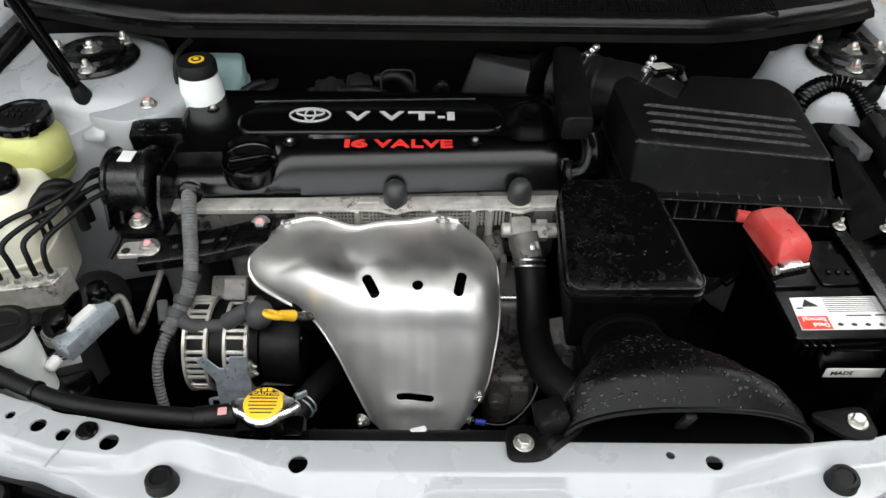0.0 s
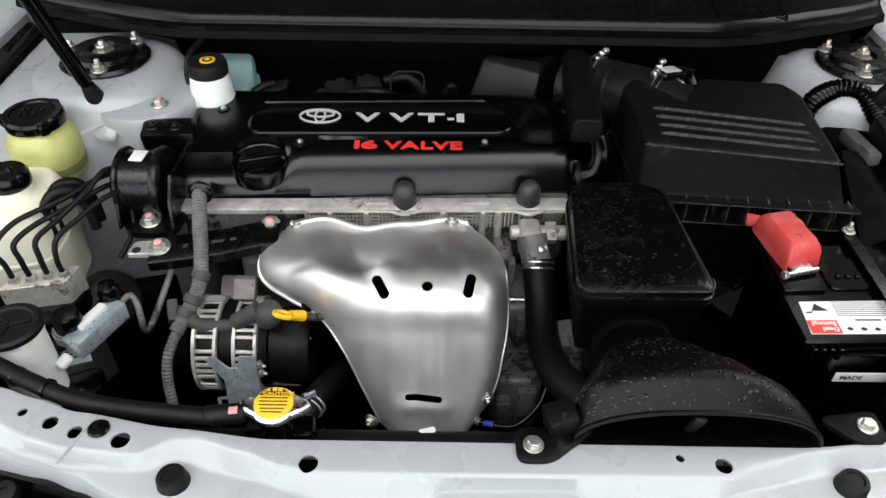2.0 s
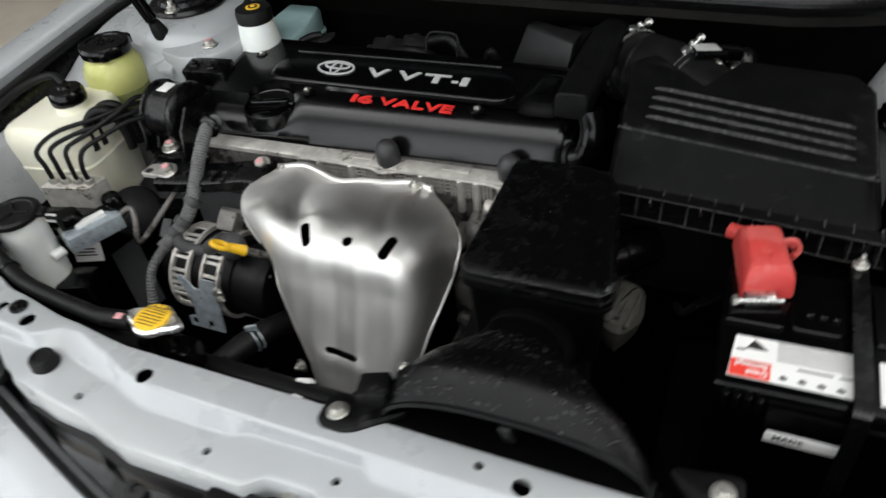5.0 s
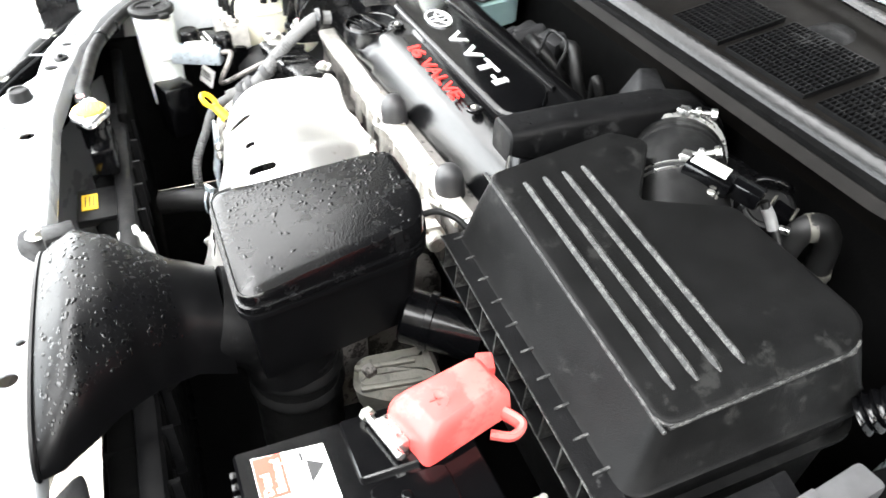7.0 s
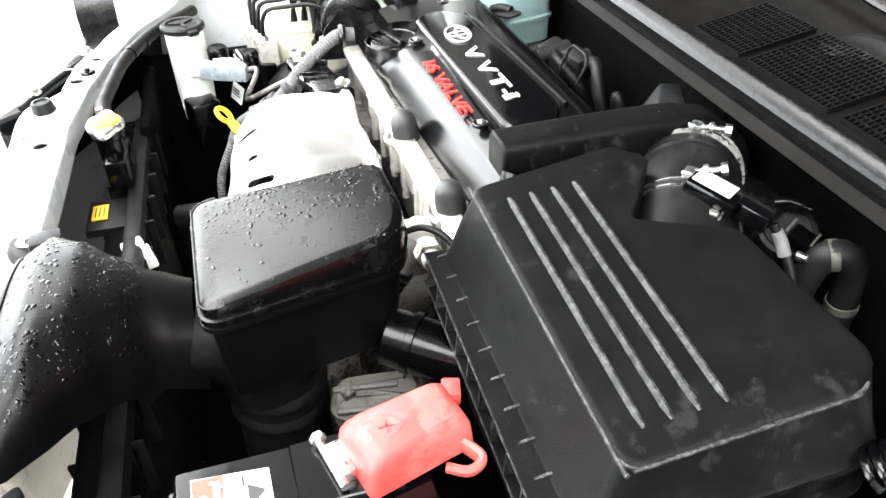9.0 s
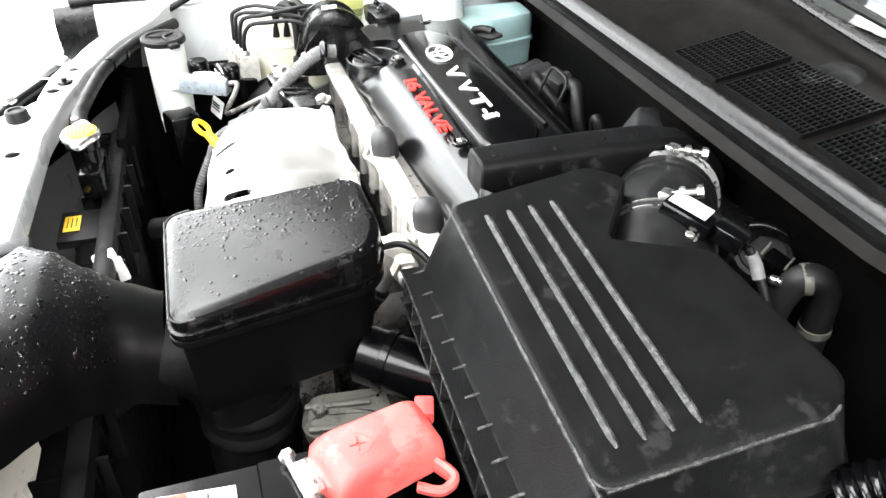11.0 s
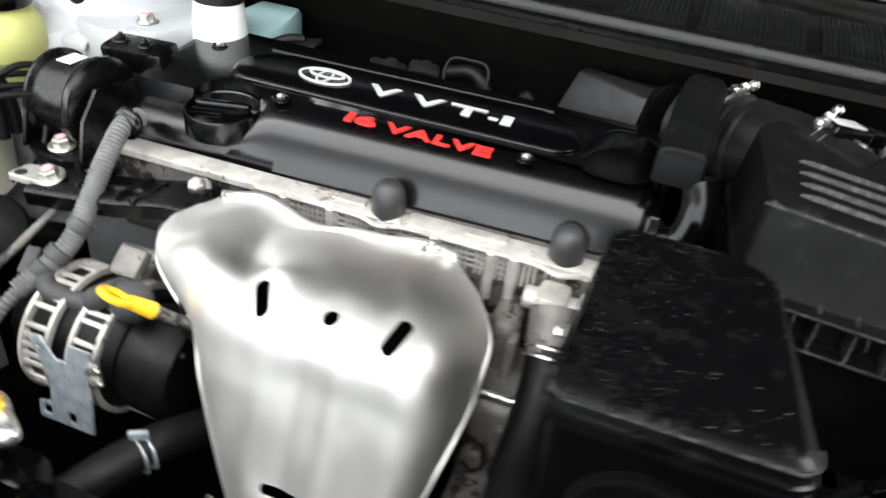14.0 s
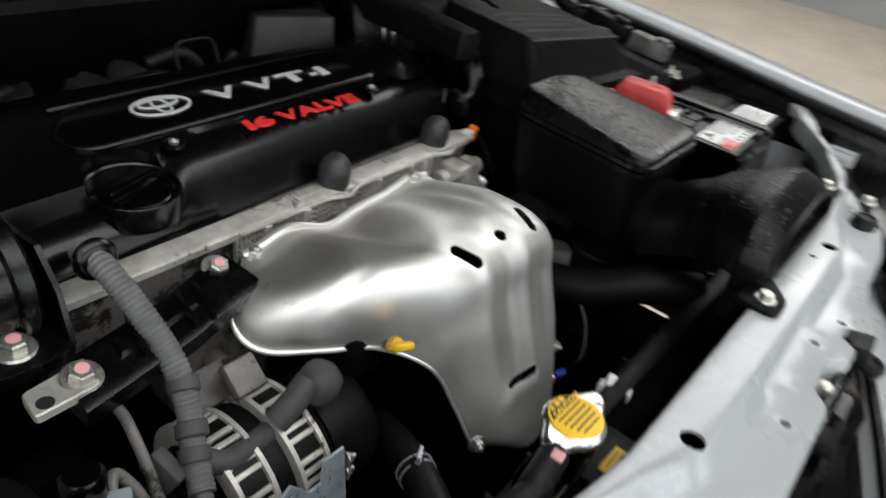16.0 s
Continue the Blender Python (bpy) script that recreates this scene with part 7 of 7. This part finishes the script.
part("shift_cable", bm, RUBBER, gb)
bm = B()
box(bm, (0.165, 0.68, 0.66), (0.06, 0.05, 0.07), rot=(0, 0, 12), bevel=0.006)
cyl(bm, (0.165, 0.65, 0.665), (0.20, 0.645, 0.665), 0.013, seg=18, bev=0.002)
box(bm, (0.18, 0.66, 0.70), (0.035, 0.03, 0.02), rot=(0, 0, 20), bevel=0.003)
part("selector_housing", bm, ALUDARK, gb)

# loom and brackets beside the air cleaner
rl = thing("corrugated_conduit", (0.60, 0.98, 0.85), "glossy black corrugated conduit beside the strut tower", "wiring loom")
bm = B()
tube(bm, [(0.545, 0.985, 0.852), (0.563, 1.005, 0.876), (0.60, 1.022, 0.888), (0.635, 1.012, 0.889), (0.653, 0.975, 0.873), (0.652, 0.93, 0.862), (0.640, 0.88, 0.852)], 0.0152, 18, n=8, ripple=0.0014, pitch=0.0075)
part("conduit", bm, GLOSS, rl)
bm = B()
lathe(bm, (0.6535, 0.950, 0.8665), (-0.05, -1, -0.25), [(0.0152, 0), (0.020, 0.001), (0.020, 0.02), (0.0165, 0.021)], 24)
part("tape_wrap", bm, RUBBER, rl)
fb = thing("relay_bracket", (0.60, 0.85, 0.80), "black relay holder with grey connectors beside the air cleaner", "relay holder")
for c, s, r, m in (((0.598, 0.90, 0.862), (0.022, 0.075, 0.02), (0, 0, 8), GREYRUBBER), ((0.632, 0.885, 0.875), (0.022, 0.085, 0.03), (12, 0, 5), DARK), ((0.635, 0.80, 0.862), (0.026, 0.07, 0.03), (6, 0, 5), ALUDARK), ((0.66, 0.93, 0.868), (0.03, 0.05, 0.04), (0, 0, 0), GLOSS)):
    bm = B()
    box(bm, c, s, rot=r, bevel=0.004)
    box(bm, (c[0], c[1] - s[1] * 0.3, c[2] + s[2] * 0.5), (s[0] * 0.7, s[1] * 0.3, 0.006), rot=r, bevel=0.001)
    part("connector", bm, m, fb)
bm = B()
box(bm, (0.638, 0.862, 0.8915), (0.006, 0.009, 0.0012))
part("paint_mark", bm, PINK, fb)
bm = B()
loft(bm, [[(0.566, 0.89, 0.86), (0.590, 0.885, 0.86), (0.592, 0.72, 0.842), (0.566, 0.715, 0.842), (0.556, 0.74, 0.80)], [(0.568, 0.89, 0.863), (0.592, 0.885, 0.863), (0.594, 0.72, 0.845), (0.568, 0.715, 0.845), (0.558, 0.74, 0.803)]])
bmesh.ops.bevel(bm, geom=bm.edges[:], offset=0.001, segments=2, affect="EDGES", profile=0.5)
part("bracket_plate", bm, DARK, fb)
for y, x in ((0.735, 0.588), (0.72, 0.573)):
    hexbolt(fb, (x, y, 0.845), (0, 0, 1), 0.005, None, "plate_bolt", True, 0.006)
# added near-black body that darkens the apron under the connectors
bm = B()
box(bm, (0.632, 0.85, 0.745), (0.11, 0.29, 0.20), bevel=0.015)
part("apron_shade_body", bm, BAYBLACK, fb)
for k in range(4):
    bm = B()
    tube(bm, [(0.60 + 0.01 * k, 0.90, 0.85), (0.61 + 0.008 * k, 0.86, 0.84 - 0.01 * k), (0.60 + 0.012 * k, 0.80, 0.83), (0.61, 0.74, 0.80)], 0.004, 8)
    part("wire", bm, RUBBER, fb)

# oxygen sensor lead in front of the shield, orange clip, cross pipe
ox = thing("oxygen_sensor_lead", (0.05, 0.57, 0.63), "black sensor lead with a blue banded metal end", "sensor cable")
bm = B()
tube(bm, [(0.03, 0.575, 0.636), (0.045, 0.567, 0.638), (0.085, 0.56, 0.642), (0.115, 0.575, 0.665), (0.13, 0.60, 0.69)], 0.0035, 10)
part("lead", bm, GLOSS, ox)
bm = B()
tube(bm, [(0.022, 0.578, 0.638), (0.040, 0.569, 0.637)], 0.0055, 12, ripple=0.0006, pitch=0.004)
part("metal_end", bm, BOLT, ox)
bm = B()
cyl(bm, (0.045, 0.567, 0.638), (0.058, 0.564, 0.639), 0.0042, seg=12)
part("blue_band", bm, mat("blue_tape", (0.03, 0.06, 0.4), 0.5), ox, "blue tape band")
clipo = thing("orange_clip", (0.193, 0.834, 0.79), "small orange plastic connector lock at the head", "connector")
bm = B()
box(bm, (0.193, 0.834, 0.795), (0.008, 0.012, 0.022), rot=(10, 0, 0), bevel=0.002)
part("lock_tab", bm, ORANGE, clipo)
bm = B()
box(bm, (0.175, 0.835, 0.795), (0.03, 0.014, 0.012), bevel=0.002)
part("plug", bm, PAPER, clipo, "white plug body")
bm = B()
tube(bm, [(0.198, 0.835, 0.79), (0.215, 0.83, 0.78), (0.225, 0.81, 0.74)], 0.003, 8)
part("wire", bm, RUBBER, clipo)
xp = thing("cross_pipe", (0.12, 0.70, 0.70), "thin bright pipe across the gearbox side", "pipe")
bm = B()
tube(bm, [(0.075, 0.73, 0.705), (0.10, 0.73, 0.705), (0.122, 0.73, 0.705)], 0.004, 10)
part("pipe", bm, STEEL, xp)

# behind the engine: lifting ring, throttle body, hoses
lh = thing("lifting_hook", (-0.07, 1.05, 0.86), "black wire lifting hook behind the cover", "hook")
bm = B()
tube(bm, [(-0.098, 1.05, 0.85), (-0.098, 1.06, 0.874), (-0.09, 1.063, 0.884), (-0.07, 1.064, 0.885), (-0.052, 1.063, 0.884), (-0.045, 1.06, 0.874), (-0.045, 1.05, 0.85)], 0.0022, 8)
part("hook_wire", bm, DARK, lh)
th = thing("intake_manifold", (-0.1, 1.10, 0.75), "cast alloy intake fittings with hoses behind the engine", "intake manifold")
bm = B()
box(bm, (-0.08, 1.10, 0.74), (0.36, 0.08, 0.10), bevel=0.02)
part("plenum", bm, DARK, th)
for c, s in (((-0.185, 1.085, 0.832), (0.05, 0.04, 0.03)), ((-0.14, 1.095, 0.835), (0.04, 0.03, 0.04)), ((-0.215, 1.07, 0.82), (0.03, 0.03, 0.03))):
    bm = B()
    box(bm, c, s, rot=(12, 8, 20), bevel=0.006)
    cyl(bm, (c[0], c[1] - 0.03, c[2]), (c[0], c[1] + 0.02, c[2] + 0.01), 0.012, seg=16, bev=0.002)
    part("alloy_fitting", bm, SLATE, th)
for pts, r in (([(-0.17, 1.075, 0.84), (-0.12, 1.06, 0.85), (-0.09, 1.075, 0.83), (-0.085, 1.10, 0.79)], 0.008), ([(-0.11, 1.10, 0.85), (-0.07, 1.09, 0.86), (-0.045, 1.085, 0.83), (-0.03, 1.10, 0.78)], 0.009), ([(-0.02, 1.10, 0.80), (0.0, 1.085, 0.85), (0.012, 1.10, 0.80)], 0.007)):
    bm = B()
    tube(bm, pts, r, 12)
    part("vacuum_hose", bm, RUBBER, th)
bm = B()
lathe(bm, (0.155, 1.105, 0.845), (1, -0.6, 0.1), [(0.04, -0.05), (0.044, 0), (0.05, 0.004), (0.05, 0.012), (0.044, 0.014)], 36)
part("throttle_body", bm, DARK, th)
# fan and shroud bits under the scoop
sh = thing("fan_shroud", (0.05, 0.48, 0.70), "black radiator fan shroud with yellow sticker", "fan shroud")
bm = B()
box(bm, (0.0, 0.478, 0.69), (0.74, 0.022, 0.09), bevel=0.006)
for k in range(12):
    box(bm, (-0.33 + 0.06 * k, 0.492, 0.685), (0.004, 0.014, 0.07))
part("shroud_panel", bm, DARK, sh)
bm = B()
box(bm, (-0.11, 0.445, 0.722), (0.07, 0.05, 0.012), bevel=0.002)
part("sticker_ledge", bm, DARK, sh)
bm = B()
box(bm, (-0.112, 0.436, 0.7295), (0.034, 0.019, 0.0016), bevel=0.0004)
st = part("yellow_sticker", bm, LABELYELLOW, sh, "yellow warning sticker")
for k in range(3):
    bm = B()
    box(bm, (-0.112, 0.431 + 0.005 * k, 0.7306), (0.022, 0.0012, 0.0006))
    part("print_bar", bm, INK, st)
bm = B()
box(bm, (-0.026, 0.480, 0.722), (0.020, 0.026, 0.024), rot=(10, 0, 15), bevel=0.003)
box(bm, (-0.026, 0.492, 0.71), (0.013, 0.014, 0.03), rot=(10, 0, 15), bevel=0.002)
box(bm, (-0.014, 0.478, 0.726), (0.010, 0.014, 0.010), rot=(10, 0, 15), bevel=0.002)
part("white_connector", bm, PAPER, sh, "white wiring connector")
